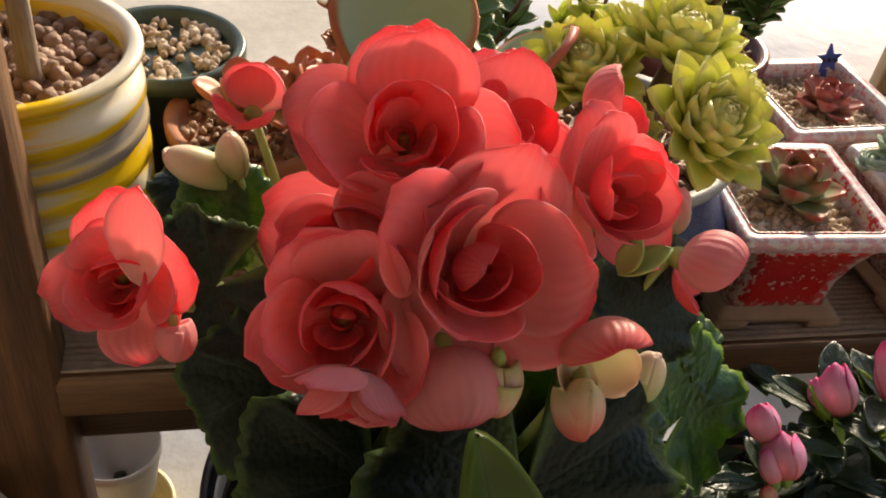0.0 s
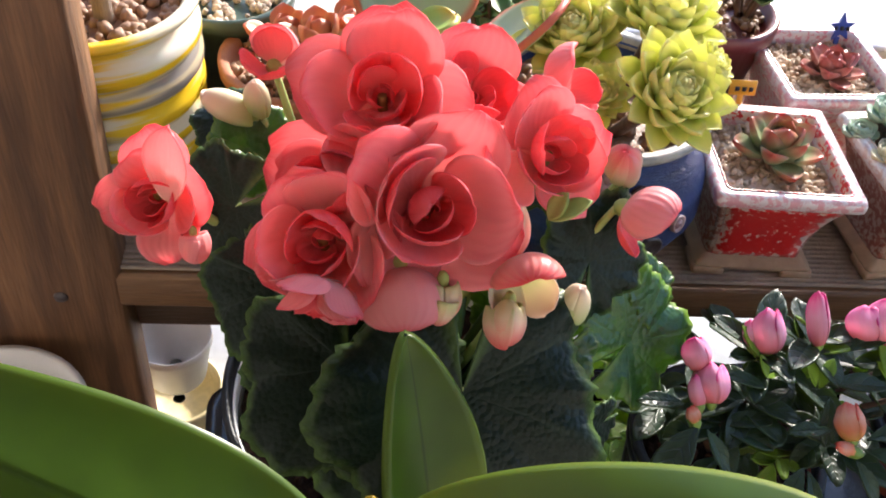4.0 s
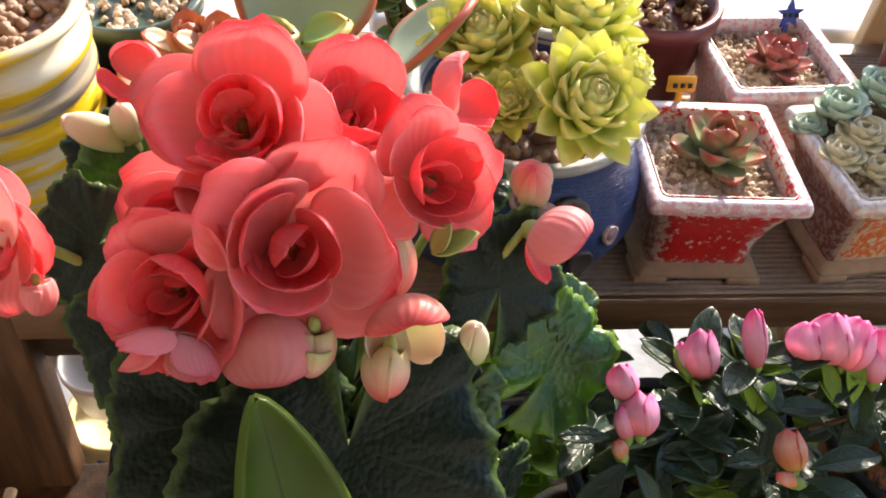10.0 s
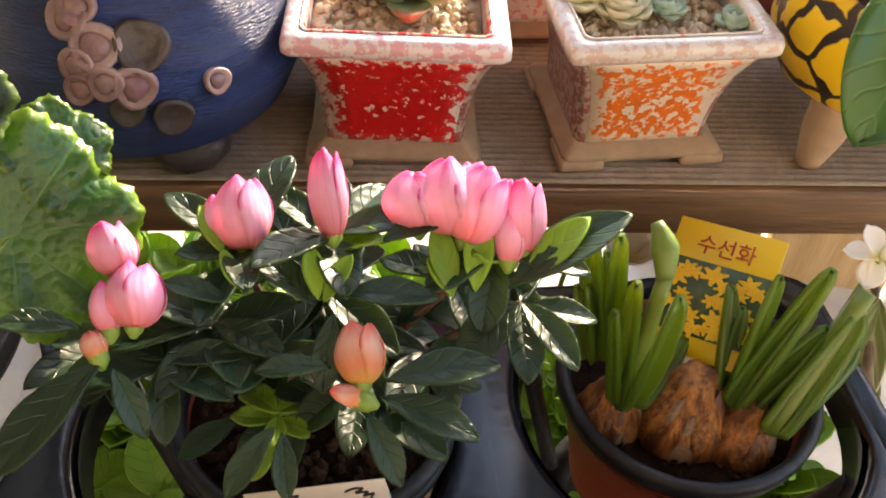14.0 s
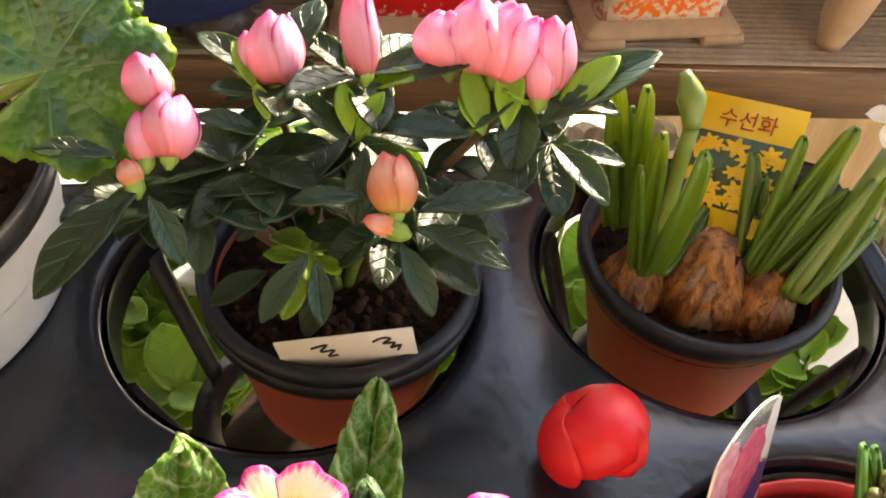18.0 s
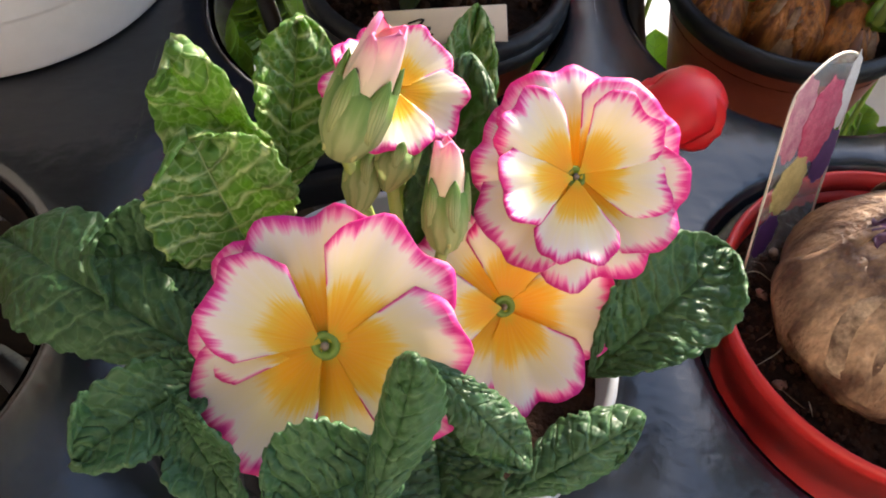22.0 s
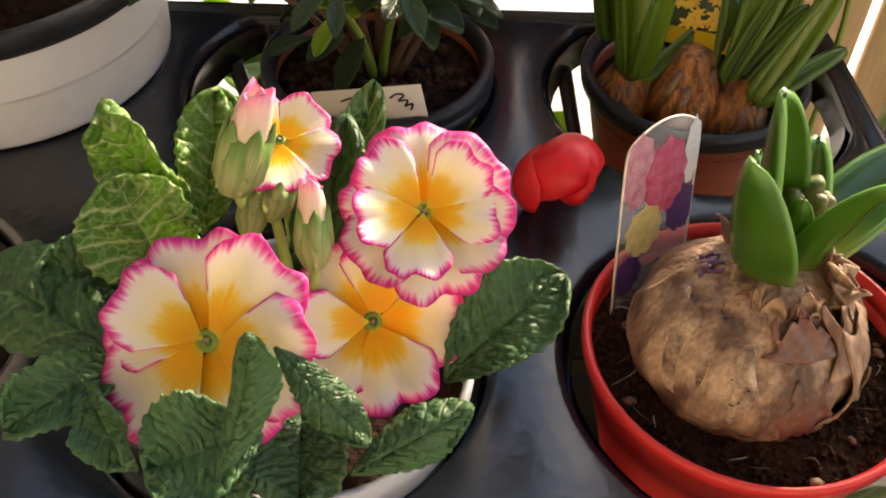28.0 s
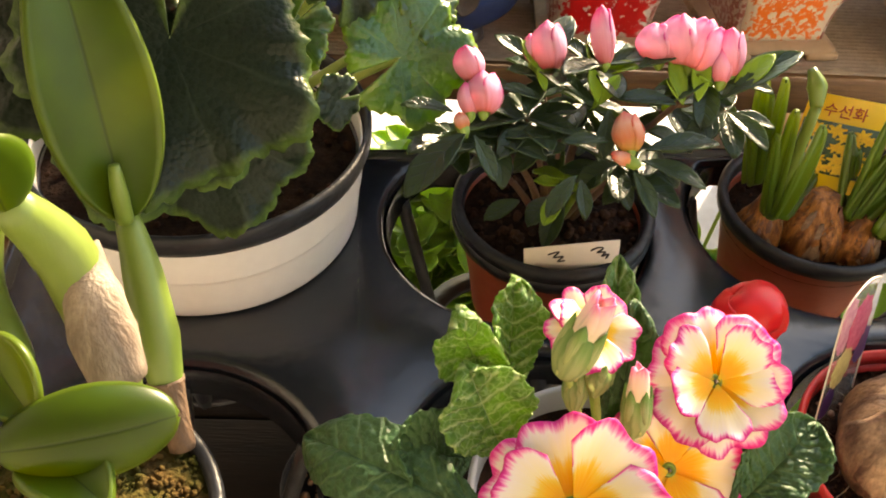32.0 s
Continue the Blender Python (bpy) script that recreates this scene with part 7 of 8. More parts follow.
def broad_leaf(base_, tip, upper, lower, sink=0.10, bulge=0.05, thick=0.0024):
    """A broad leaf spanned between two arched edges, its midrib sunk into a shallow fold."""
    a, b = V3(*base_) - OC, V3(*tip) - OC
    up, lo = [V3(*p) - OC for p in upper], [V3(*p) - OC for p in lower]

    def edge_(c, v):
        v = v[..., None]
        return a * (1 - v) ** 3 + 3 * c[0] * v * (1 - v) ** 2 + 3 * c[1] * v ** 2 * (1 - v) + b * v ** 3

    def fn(u, v):
        e, f = edge_(up, v), edge_(lo, v)
        w = (u[..., None] + 1) / 2
        p = e * (1 - w) + f * w
        across = f - e
        n = np.cross(across, np.gradient(e + f, axis=0))
        n /= np.linalg.norm(n, axis=-1, keepdims=True) + 1e-9
        n *= np.sign((n * V3(0, -0.6, 0.8)).sum(-1, keepdims=True))
        wide = np.linalg.norm(across, axis=-1)
        p = p - n * (sink * wide * (1 - np.abs(u) ** 1.3) - bulge * wide * np.sin(np.pi * np.abs(u)))[..., None]
        return p[..., 0], p[..., 1], p[..., 2]
    return part("leaf", sheet(fn, 24, 64, thick), OR_LEAF, orc)


FORK = (-0.1792, 0.1293, 0.1238)
broad_leaf((-0.1800, 0.1290, 0.1440), (-0.1226, 0.0937, 0.2372), ((-0.2080, 0.1548, 0.1775), (-0.1080, 0.1216, 0.2335)), ((-0.1664, 0.1160, 0.1668), (-0.1571, 0.0685, 0.2276)), 0.06)
broad_leaf((-0.1840, 0.1290, 0.1290), (-0.3300, 0.2120, 0.1560), ((-0.1901, 0.1656, 0.2000), (-0.2973, 0.1551, 0.1912)), ((-0.2220, 0.0950, 0.1600), (-0.2720, 0.1160, 0.1900)), -0.03, -0.02)
oleaf((-0.1630, 0.1610, 0.0880), (-0.1768, 0.1910, 0.1666), 0.0160, -0.2, 0.30, 0.85, 0.66, n=(0.45, -0.80, 0.40))
oleaf((-0.1969, 0.1243, 0.0883), (-0.2583, 0.1503, 0.1052), 0.0135, -0.3, 0.3, 0.85, 0.55, n=(0.1, -0.6, 0.8))
oleaf((-0.1980, 0.1119, 0.0959), (-0.2548, 0.1309, 0.1123), 0.0150, -0.3, 0.3, 0.85, 0.55, n=(0.1, -0.6, 0.8))
oleaf((-0.1786, 0.0865, 0.0819), (-0.1379, 0.0976, 0.0826), 0.0125, -0.9, -0.6, 1.1, 0.40, n=(0.1, -0.75, 0.65))
oleaf((-0.1740, 0.0933, 0.0714), (-0.1506, 0.0754, 0.0763), 0.010, -0.5, 0.3, 0.9, 0.6)
oleaf((-0.1851, 0.1099, 0.0952), (-0.1713, 0.0949, 0.0840), 0.009, -0.4, 0.4, 0.9, 0.6, n=(0.2, -0.8, 0.5))


DRY_COLLAR = mat("brown_dry_collar", (0.17, 0.10, 0.055), 0.7, (0.06, 0.034, 0.02), 60, 0.7, 0.6, 300, fine=0.4, stretch=(2, 2, 0.4))


def cane(pts, radii, joints=True):
    g = part("pseudobulb", tube([tuple(V3(*p) - OC) for p in pts], radii, 14), OR_BULB, orc)
    return g


cane(((-0.1488, 0.1235, 0.0300), (-0.1520, 0.1313, 0.0438), (-0.1555, 0.1416, 0.0579), (-0.1594, 0.1532, 0.0748), (-0.1630, 0.1610, 0.0890)), [0.0034, 0.0046, 0.0070, 0.0060, 0.0036])
part("node_collar", tube([tuple(V3(*p) - OC) for p in ((-0.1484, 0.1225, 0.0290), (-0.1500, 0.1265, 0.0360), (-0.1522, 0.1318, 0.0446), (-0.1530, 0.1340, 0.0480))], [0.0042, 0.0042, 0.0050, 0.0058], 14), DRY_COLLAR, orc, "brown papery collar")
cane(((-0.1594, 0.1203, 0.0586), (-0.1656, 0.1311, 0.0799), (-0.1725, 0.1366, 0.1023), FORK), [0.0048, 0.0084, 0.0082, 0.0050])
cane(((-0.1798, 0.1056, 0.0629), (-0.1847, 0.1180, 0.0807), (-0.1958, 0.1334, 0.0872), (-0.1911, 0.1454, 0.1089)), [0.004, 0.0055, 0.0050, 0.0040])
v, f, uv = tube([tuple(V3(*p) - OC) for p in ((-0.1594, 0.1192, 0.0680), (-0.1628, 0.1241, 0.0811), (-0.1649, 0.1300, 0.0925), (-0.1649, 0.1417, 0.0985))], [0.0078, 0.0092, 0.0074, 0.0006], 14)
part("sheath", (v, f, uv), SHEATH, orc, "dry papery sheath")
part("shoot", tube([tuple(V3(*p) - OC) for p in ((-0.1628, 0.1585, 0.0900), (-0.1628, 0.1590, 0.1000), (-0.1631, 0.1610, 0.1085))], [0.0026, 0.0026, 0.0016], 10), OR_BULB, orc)
part("cup_bract", blade(0.029, 0.0105, -0.3, 0.9, 0.8, 0.5, nu=10, nv=12, thick=0.001), OR_LEAF, orc, m=along(tuple(V3(*FORK) - OC + V3(0.002, -0.003, -0.002)), tuple(V3(*(-0.1761, 0.1200, 0.1626)) - OC)))
for k, (a, b, w) in enumerate((((-0.1878, 0.1307, 0.1700), (-0.1869, 0.1310, 0.1925), 0.0042), ((-0.1888, 0.1225, 0.1775), (-0.1829, 0.1190, 0.1985), 0.0046), ((-0.1958, 0.1215, 0.1610), (-0.1962, 0.1165, 0.1840), 0.0050), ((-0.1932, 0.1300, 0.1602), (-0.1938, 0.1270, 0.1762), 0.0034), ((-0.1862, 0.1150, 0.1670), (-0.1880, 0.1100, 0.1875), 0.0044), ((-0.1788, 0.1260, 0.1605), (-0.1812, 0.1240, 0.1750), 0.0036))):
    p, q, w = V3(*a) - OC, V3(*b) - OC, w * 0.92
    b_ = part("bud", tube([p, p * 0.88 + q * 0.12, p * 0.68 + q * 0.32, p * 0.45 + q * 0.55, p * 0.22 + q * 0.78, p * 0.07 + q * 0.93, q], [w * 0.45, w * 0.82, w * 1.05, w * 1.0, w * 0.72, w * 0.36, w * 0.05], 14), OR_BUD if k != 5 else OR_BULB, orc, "yellow flower bud")
    w_ = (q - p) / np.linalg.norm(q - p)
    for s in (0.6, 2.7, 4.8):
        part("petal", blade(float(np.linalg.norm(q - p)) * 0.93, w * 1.0, 0.50, 1.0, 0.9, 0.6, nu=8, nv=12, thick=0.0005), OR_BUD if k != 5 else OR_BULB, b_, m=aim(tuple(p), tuple(w_), s) @ Matrix.Translation((0, w * 0.92, 0)) @ Matrix.Rotation(radians(88), 4, "X"))
    part("bud_stalk", tube([V3(*FORK) - OC + V3(0, 0.002, 0.006), (V3(*FORK) - OC) * 0.45 + p * 0.55, p], [0.0018, 0.0015, 0.0016], 7), OR_BULB, orc)
part("aerial_root", tube([tuple(V3(*p) - OC) for p in ((-0.1378, 0.0549, 0.0512), (-0.1280, 0.0599, 0.0530), (-0.1186, 0.0636, 0.0511), (-0.1102, 0.0674, 0.0479), (-0.1044, 0.0723, 0.0440))], [0.0016, 0.0018, 0.0016, 0.0015, 0.0010], 8), ROOT, orc)
part("aerial_root", tube([tuple(V3(*p) - OC) for p in ((-0.1290, 0.0700, 0.0544), (-0.1274, 0.0653, 0.0534), (-0.1250, 0.0616, 0.0526))], [0.0011, 0.0013, 0.0013], 8), ROOT, orc)


# ---- pots on the shelf ----
SH = 0.0358
red = square_pot((0.0068, 0.3650, SH), 0.0700, 0.0475, 0.0540, -2, RED_GLAZE, SIDE_BROWN, RIM_RED, "square red speckled ceramic pot with white flared rim")
rosette("echeveria", (0.0099, 0.3686, 0.0840), 0.0240, 24, SUC_RED, "green echeveria with red pointed leaf tips in tan gravel", fat=0.34, up=0.95, pointed=0.85, spread=1.2)
orange = square_pot((0.0895, 0.3670, SH), 0.0700, 0.0475, 0.0540, 6, ORANGE_GLAZE, SIDE_BROWN, RIM_ORANGE, "square orange speckled ceramic pot with grey white rim")
rnd = random.Random(12)
for i, (p, r, m) in enumerate((((0.0796, 0.3763, 0.0890), 0.011, SUC_CREAM), ((0.0661, 0.3647, 0.0870), 0.0095, SUC_CREAM), ((0.0795, 0.3565, 0.0860), 0.0085, SUC_CREAM), ((0.1088, 0.3841, 0.0900), 0.0115, SUC_CREAM), ((0.1030, 0.3722, 0.0880), 0.0085, SUC_CREAM), ((0.0743, 0.3909, 0.0920), 0.0115, SUC_BLUE), ((0.0982, 0.4020, 0.0940), 0.0125, SUC_BLUE), ((0.1189, 0.3958, 0.0940), 0.0125, SUC_BLUE), ((0.1262, 0.3856, 0.0880), 0.009, SUC_BLUE), ((0.1174, 0.3542, 0.0840), 0.0065, SUC_BLUE), ((0.0582, 0.3846, 0.0860), 0.008, SUC_BLUE), ((0.0952, 0.3602, 0.0850), 0.006, SUC_BLUE))):
    rosette("small_rosette", p, r * 1.25, 18, m, "plump pale rosette of a clustered succulent in gravel", fat=0.55, up=0.35, pointed=0.45, group="clustered rosettes", w=0.42)
pink = square_pot((0.0605, 0.4410, SH), 0.0700, 0.0475, 0.0540, 4, PINK_GLAZE, PINK_GLAZE, RIM_RED, "square pink and white glazed ceramic pot")
rosette("echeveria", tuple(V3(*pink.location) + V3(0.002, -0.004, 0.0490)), 0.0190, 20, SUC_PINK, "reddish pink echeveria in gravel", fat=0.30, up=0.7, pointed=0.85)


def stake_tag(p, label, material, star=False, s=1.0):
    t = thing("stake_tag", p, label, "plant tag")
    part("stake", moved(slab(0.0030 * s, 0.0008, 0.020 * s, 0.0002, 1), pose(0, 0, -0.004, -18, 0, 0)), material, t)
    if star:
        n = 10
        a = np.linspace(0, 2 * np.pi, n, endpoint=False) + np.pi / 2
        r = np.where(np.arange(n) % 2 == 0, 0.0082, 0.0036) * s
        c = np.stack([r * np.cos(a), np.zeros(n), r * np.sin(a)], -1)
        vs_ = np.r_[c - (0, 0.0006, 0), c + (0, 0.0006, 0)]
        g = (vs_, [list(range(n)), list(range(2 * n - 1, n - 1, -1))] + [[k, k + n, (k + 1) % n + n, (k + 1) % n][::-1] for k in range(n)], np.zeros((2 * n, 2)))
        part("plate", moved(g, pose(0, 0.006, 0.021 * s, -18, 0, 8)), material, t, flat=True)
    else:
        part("plate", moved(slab(0.0135 * s, 0.0012, 0.0075 * s, 0.0004, 1), pose(0, 0.0045, 0.013 * s, -18, 0, 0)), material, t)
    for k in range(3):
        part("writing", moved(slab(0.0022 * s, 0.0003, 0.0022 * s, 0, 1), pose((-0.0035 + 0.0035 * k) * s, (0.0058 if star else 0.0047) - 0.0012, (0.020 if star else 0.0158) * s, -18, 0, 0)), INK, t)
    return t


stake_tag(tuple(V3(0.0, 0.3960, 0.0815)), "orange yellow plastic T-shaped tag with faint writing", ORANGE_TAG, s=1.0)
stake_tag(tuple(V3(0.0790, 0.4640, 0.0720)), "blue star-shaped plastic plant tag", BLUE_TAG, True, 1.0)

# blue pot with clay flowers
BL = V3(-0.0800, 0.3690, SH)
blue = thing("blue_pot", tuple(BL), "round cobalt blue glazed pot with raised clay flowers and dark feet", "flower pot")
bprof = [(0.006, 0.006), (0.034, 0.006), (0.050, 0.018), (0.0565, 0.034), (0.0545, 0.050), (0.0455, 0.064), (0.0420, 0.070), (0.0440, 0.0755), (0.0475, 0.078), (0.0465, 0.080), (0.0425, 0.0785), (0.0400, 0.070), (0.0400, 0.060), (0.004, 0.060)]
bprof = [(q, z * 1.01) for q, z in bprof]
part("body", lathe(bprof, 64), BLUE_GLAZE, blue)
part("rim", lathe([(q, z + 0.0008) for q, z in [(0.0430, 0.0755), (0.0480, 0.0765), (0.0495, 0.0790), (0.0485, 0.0812), (0.0440, 0.0805), (0.0415, 0.0765), (0.0430, 0.0755)]], 64), mat("speckled_grey_rim", (0.34, 0.32, 0.28), 0.5, (0.16, 0.17, 0.18), 40, 0.7, 0.2, 200, fine=0.3), blue)
part("gravel_bed", soil_disc(0.0415, 0.0735, 0.003, 19), BROWN_PEBBLE, blue)
g = part("gravel_fill", crumbs(260, 0.039, 0.0745, 0.0030, 66, 0.003), BROWN_PEBBLE, blue); g["kind"] = "stuff"
for k in range(3):
    a = -1.57 + 0.55 + k * 2.094
    part("foot", moved(ball(0.012, 2, (1.1, 0.8, 0.75), 0.2, k), pose(0.036 * math.cos(a), 0.036 * math.sin(a), 0.008)), DARK_GLAZE, blue)


PURPLE_CLAY = mat("purple_clay_glaze", (0.20, 0.09, 0.12), 0.35, (0.32, 0.22, 0.22), 90, 0.7, 0.3, 300, fine=0.3)


def clay_disc(p, r, mt, tag="clay_petal"):
    """A thumb-pressed disc that hugs the round body."""
    d = V3(*p) - BL
    d2 = V3(d[0], d[1], (d[2] - 0.034) * 1.3)
    d2 = d2 / np.linalg.norm(d2)
    z = float(np.clip(d[2], 0.01, 0.07))
    rad = float(np.interp(z, [q[1] for q in bprof[1:7]], [q[0] for q in bprof[1:7]]))
    h = math.hypot(d[0], d[1])
    c = V3(d[0] / h * rad, d[1] / h * rad, z)
    g = moved(lathe([(0.0002, 0.0012), (r * 0.6, 0.0010), (r * 0.85, 0.0022), (r, 0.0018), (r * 1.02, 0.0), (r * 0.6, -0.003)], 20, 0.06), aim(tuple(c), tuple(d2)))
    pt = part(tag, g, mt, blue)
    if mt is MAUVE_GLAZE:
        part("petal_centre", moved(lathe([(0.0002, 0.0022), (r * 0.45, 0.0020), (r * 0.60, 0.0013), (r * 0.60, 0.0)], 18, 0.08), aim(tuple(c), tuple(d2))), PURPLE_CLAY, pt)


for px_, r, mt in (((-0.0863, 0.3177, 0.1004), 0.0058, MAUVE_GLAZE), ((-0.0783, 0.3165, 0.0942), 0.0072, MAUVE_GLAZE), ((-0.0844, 0.3002, 0.1033), 0.0055, MAUVE_GLAZE), ((-0.0842, 0.3115, 0.0901), 0.0048, MAUVE_GLAZE), ((-0.0759, 0.3112, 0.0857), 0.0050, MAUVE_GLAZE), ((-0.0680, 0.3125, 0.0839), 0.0062, MAUVE_GLAZE), ((-0.0838, 0.3070, 0.0838), 0.0045, MAUVE_GLAZE), ((-0.0705, 0.3062, 0.0768), 0.0050, DARK_GLAZE), ((-0.0660, 0.3201, 0.0938), 0.0078, DARK_GLAZE), ((-0.0456, 0.3218, 0.0805), 0.0042, MAUVE_GLAZE), ((-0.0563, 0.3073, 0.0730), 0.0060, DARK_GLAZE)):
    clay_disc(px_, r, mt)
for k, (p, r, w) in enumerate((((-0.1027, 0.3518, 0.1488), 0.030, (-0.3, -0.2, 0.9)), ((-0.0707, 0.3534, 0.1581), 0.032, (0.1, -0.1, 1.0)), ((-0.0765, 0.3129, 0.1535), 0.031, (0.2, -0.5, 0.8)), ((-0.0994, 0.3223, 0.1455), 0.018, (0.0, -0.5, 0.8)), ((-0.0578, 0.3276, 0.1578), 0.014, (0.6, -0.2, 0.7)), ((-0.0815, 0.3747, 0.1558), 0.016, (0, 0, 1)))):
    t = rosette("lime_rosette", p, r * 0.80, 58, SUC_LIME, "lime yellow succulent rosette leaning over the blue pot", fat=0.26, up=0.85, pointed=0.8, way=w, group="rosettes in the blue pot", w=0.23)
    b0 = V3(*p)
    q0 = BL + V3((b0 - BL)[0] * 0.4, (b0 - BL)[1] * 0.4, 0.074)
    part("stem", tube([q0 - b0, (q0 - b0) * 0.5 + V3(0, 0, 0.0), V3(0, 0, 0)], [0.003, 0.003, 0.003], 7), TWIG, t)

# yellow patch pot on clay legs
YP = V3(0.1765, 0.3640, SH)
yp = thing("yellow_patch_pot", tuple(YP), "round yellow pot with dark crackle lines standing on clay legs", "flower pot")
part("body", lathe([(0.004, 0.016), (0.020, 0.017), (0.034, 0.026), (0.0400, 0.040), (0.0400, 0.052), (0.0370, 0.064), (0.0350, 0.068), (0.033, 0.066), (0.036, 0.050), (0.030, 0.03), (0.004, 0.022)], 56), YELLOW_PATCH, yp)
part("rim", lathe([(0.0345, 0.066), (0.0395, 0.067), (0.0425, 0.072), (0.0430, 0.076), (0.0405, 0.0775), (0.0370, 0.074), (0.0345, 0.066)], 56), DARK_GLAZE, yp, "dark glazed rim")
part("soil", soil_disc(0.036, 0.068, 0.002, 22), BROWN_PEBBLE, yp)
for a in (-2.35, -0.25, 1.8):
    part("leg", tube([(0.024 * math.cos(a), 0.024 * math.sin(a), 0.026), (0.030 * math.cos(a), 0.030 * math.sin(a), 0.012), (0.033 * math.cos(a), 0.033 * math.sin(a), 0.0005)], [0.0095, 0.0075, 0.0042], 12), BARE_CLAY, yp)
big = thing("leafy_shoot", (0.1132, 0.2561, 0.1605), "glossy dark green leaf of a shrub reaching over the shelf", "leaf")
o = V3(*big.location)
q = tuple(V3(*(0.0946, 0.2320, 0.1346)) - o)
part("leaf", blade(float(np.linalg.norm(q)), 0.0125, -0.3, 0.35, 0.9, 0.62, 0.001, nu=10, nv=18, thick=0.0008), DEEP_LEAF, big, m=facing((0, 0, 0), q, (-0.35, -0.75, 0.55)))
part("stem", tube([(0, 0, 0), (0.03, 0.01, 0.02), (0.06, 0.03, 0.06)], 0.0014, 6), TWIG, big)

# yellow banded pot
YB = V3(-0.3020, 0.4030, SH)
yb = thing("yellow_banded_pot", tuple(YB), "ribbed cylindrical pot with yellow, cream and grey painted bands", "flower pot")
pr_ = [(0.010, 0.001), (0.040, 0.001), (0.0455, 0.006)]
for k in range(6):
    z0 = 0.008 + k * 0.0150
    pr_ += [(0.0470, z0), (0.0500, z0 + 0.005), (0.0495, z0 + 0.010), (0.0468, z0 + 0.0140)]
pr_ += [(0.0440, 0.1000), (0.0470, 0.1050), (0.0505, 0.1075), (0.0500, 0.1105), (0.0455, 0.1110), (0.0425, 0.1060), (0.0420, 0.0950), (0.004, 0.0950)]
pr_ = [(q * 0.96, z * 0.86) for q, z in pr_]
part("body", lathe(pr_, 64), YELLOW_BANDS, yb)
g = part("gravel_fill", crumbs(260, 0.0395, 0.0840, 0.0042, 51, 0.002), BROWN_PEBBLE, yb); g["kind"] = "stuff"
part("bed", soil_disc(0.0405, 0.0825, 0.003, 24), BROWN_PEBBLE, yb)
trk = thing("woody_succulent", tuple(YB + V3(0, 0, 0.083)), "woody stems of a succulent growing from brown pebbles", "succulent")
for a, b, r in (((0.010, -0.012, 0), (0.006, -0.004, 0.09), 0.0042), ((-0.022, -0.004, 0), (-0.028, 0.004, 0.08), 0.0030), ((-0.034, -0.012, 0), (-0.036, 0.0, 0.07), 0.0024)):
    part("stem", tube([a, (np.array(a) + b) / 2 + (0.002, 0, 0), b], [r, r * 0.92, r * 0.8], 9), SHEATH, trk)
for k in range(7):
    rosette("leaf_head", (-0.04 + 0.012 * k, 0.004 * (k % 3), 0.062 + 0.012 * (k % 2)), 0.018, 9, SUC_ORANGE, "", parent=trk, up=0.3, w=0.35)


# ---- far pots behind ----
def plain_pot(name, at, r, h, material, label, soil=BROWN_PEBBLE):
    t = thing(name, at, label, "flower pot")
    part("body", lathe([(0.004, 0.0), (r * 0.72, 0.0), (r * 0.76, 0.003), (r * 0.95, h * 0.85), (r * 1.04, h * 0.87), (r * 1.05, h * 0.98), (r, h), (r * 0.9, h * 0.97), (r * 0.88, h * 0.88), (0.004, h * 0.88)], 40), material, t)
    g = part("gravel_fill", crumbs(150, r * 0.85, h * 0.90, 0.003, int(r * 1e5)), soil, t)
    g["kind"] = "stuff"
    return t


def bunch(name, at, n, r, h, leaf, material, label, seed, cat="succulent", stem=TWIG, L=0.02, W=0.007, up=30):
    """A loose plant: thin stems with leaves set along them."""
    t = thing(name, at, label, cat)
    rnd = random.Random(seed)
    me = [mesh("leaf", blade(L, W, 0.2 * i, 0.4, 1.1, 0.6, nu=6, nv=8, thick=0.0012), material) for i in (-1, 1, 2)]
    for i in range(n):
        a, d = rnd.uniform(0, 6.28), rnd.uniform(0.2, 1)
        top = V3(r * d * math.cos(a), r * d * math.sin(a), h * rnd.uniform(0.6, 1))
        s = part("stem", tube([(0.15 * top[0], 0.15 * top[1], 0), tuple(top * V3(0.5, 0.5, 0.55)), tuple(top)], [0.0016, 0.0013, 0.001], 6), stem, t)
        for k in range(leaf):
            f = rnd.uniform(0.45, 1)
            part("leaf", rnd.choice(me), None, s, m=Matrix.Translation(top * V3(f, f, f)) @ Matrix.Rotation(rnd.uniform(0, 6.28), 4, "Z") @ Matrix.Rotation(radians(rnd.uniform(-10, 2 * up)), 4, "X") @ Matrix.Scale(rnd.uniform(0.6, 1.1), 4))
    return t


MP = V3(0.0040, 0.4720, SH)
plain_pot("maroon_pot", tuple(MP), 0.034, 0.066, MAROON, "dark maroon glazed pot with brown pebbles")
bunch("green_succulent", tuple(MP + V3(0.018, 0.0, 0.058)), 6, 0.030, 0.050, 9, SUC_DARK, "dark green leafy succulent in the maroon pot", 61, L=0.016, W=0.006)
bunch("lime_succulent", tuple(MP + V3(-0.014, 0.0, 0.058)), 5, 0.022, 0.050, 9, SUC_LIME, "pale lime leafy succulent in the maroon pot", 62, L=0.014, W=0.006)
TP = V3(*(-0.2134, 0.4253, 0.1082)); TP[2] = SH
plain_pot("terracotta_pot", tuple(TP), 0.036, 0.050, TERRACOTTA, "terracotta pot with a paper label")
part_l = thing("paper_label", tuple(TP + V3(0.015, -0.0352, 0.018)), "small pale paper label on the terracotta pot", "label")
part("card", slab(0.012, 0.0006, 0.010, 0.0001, 1), CARD, part_l)
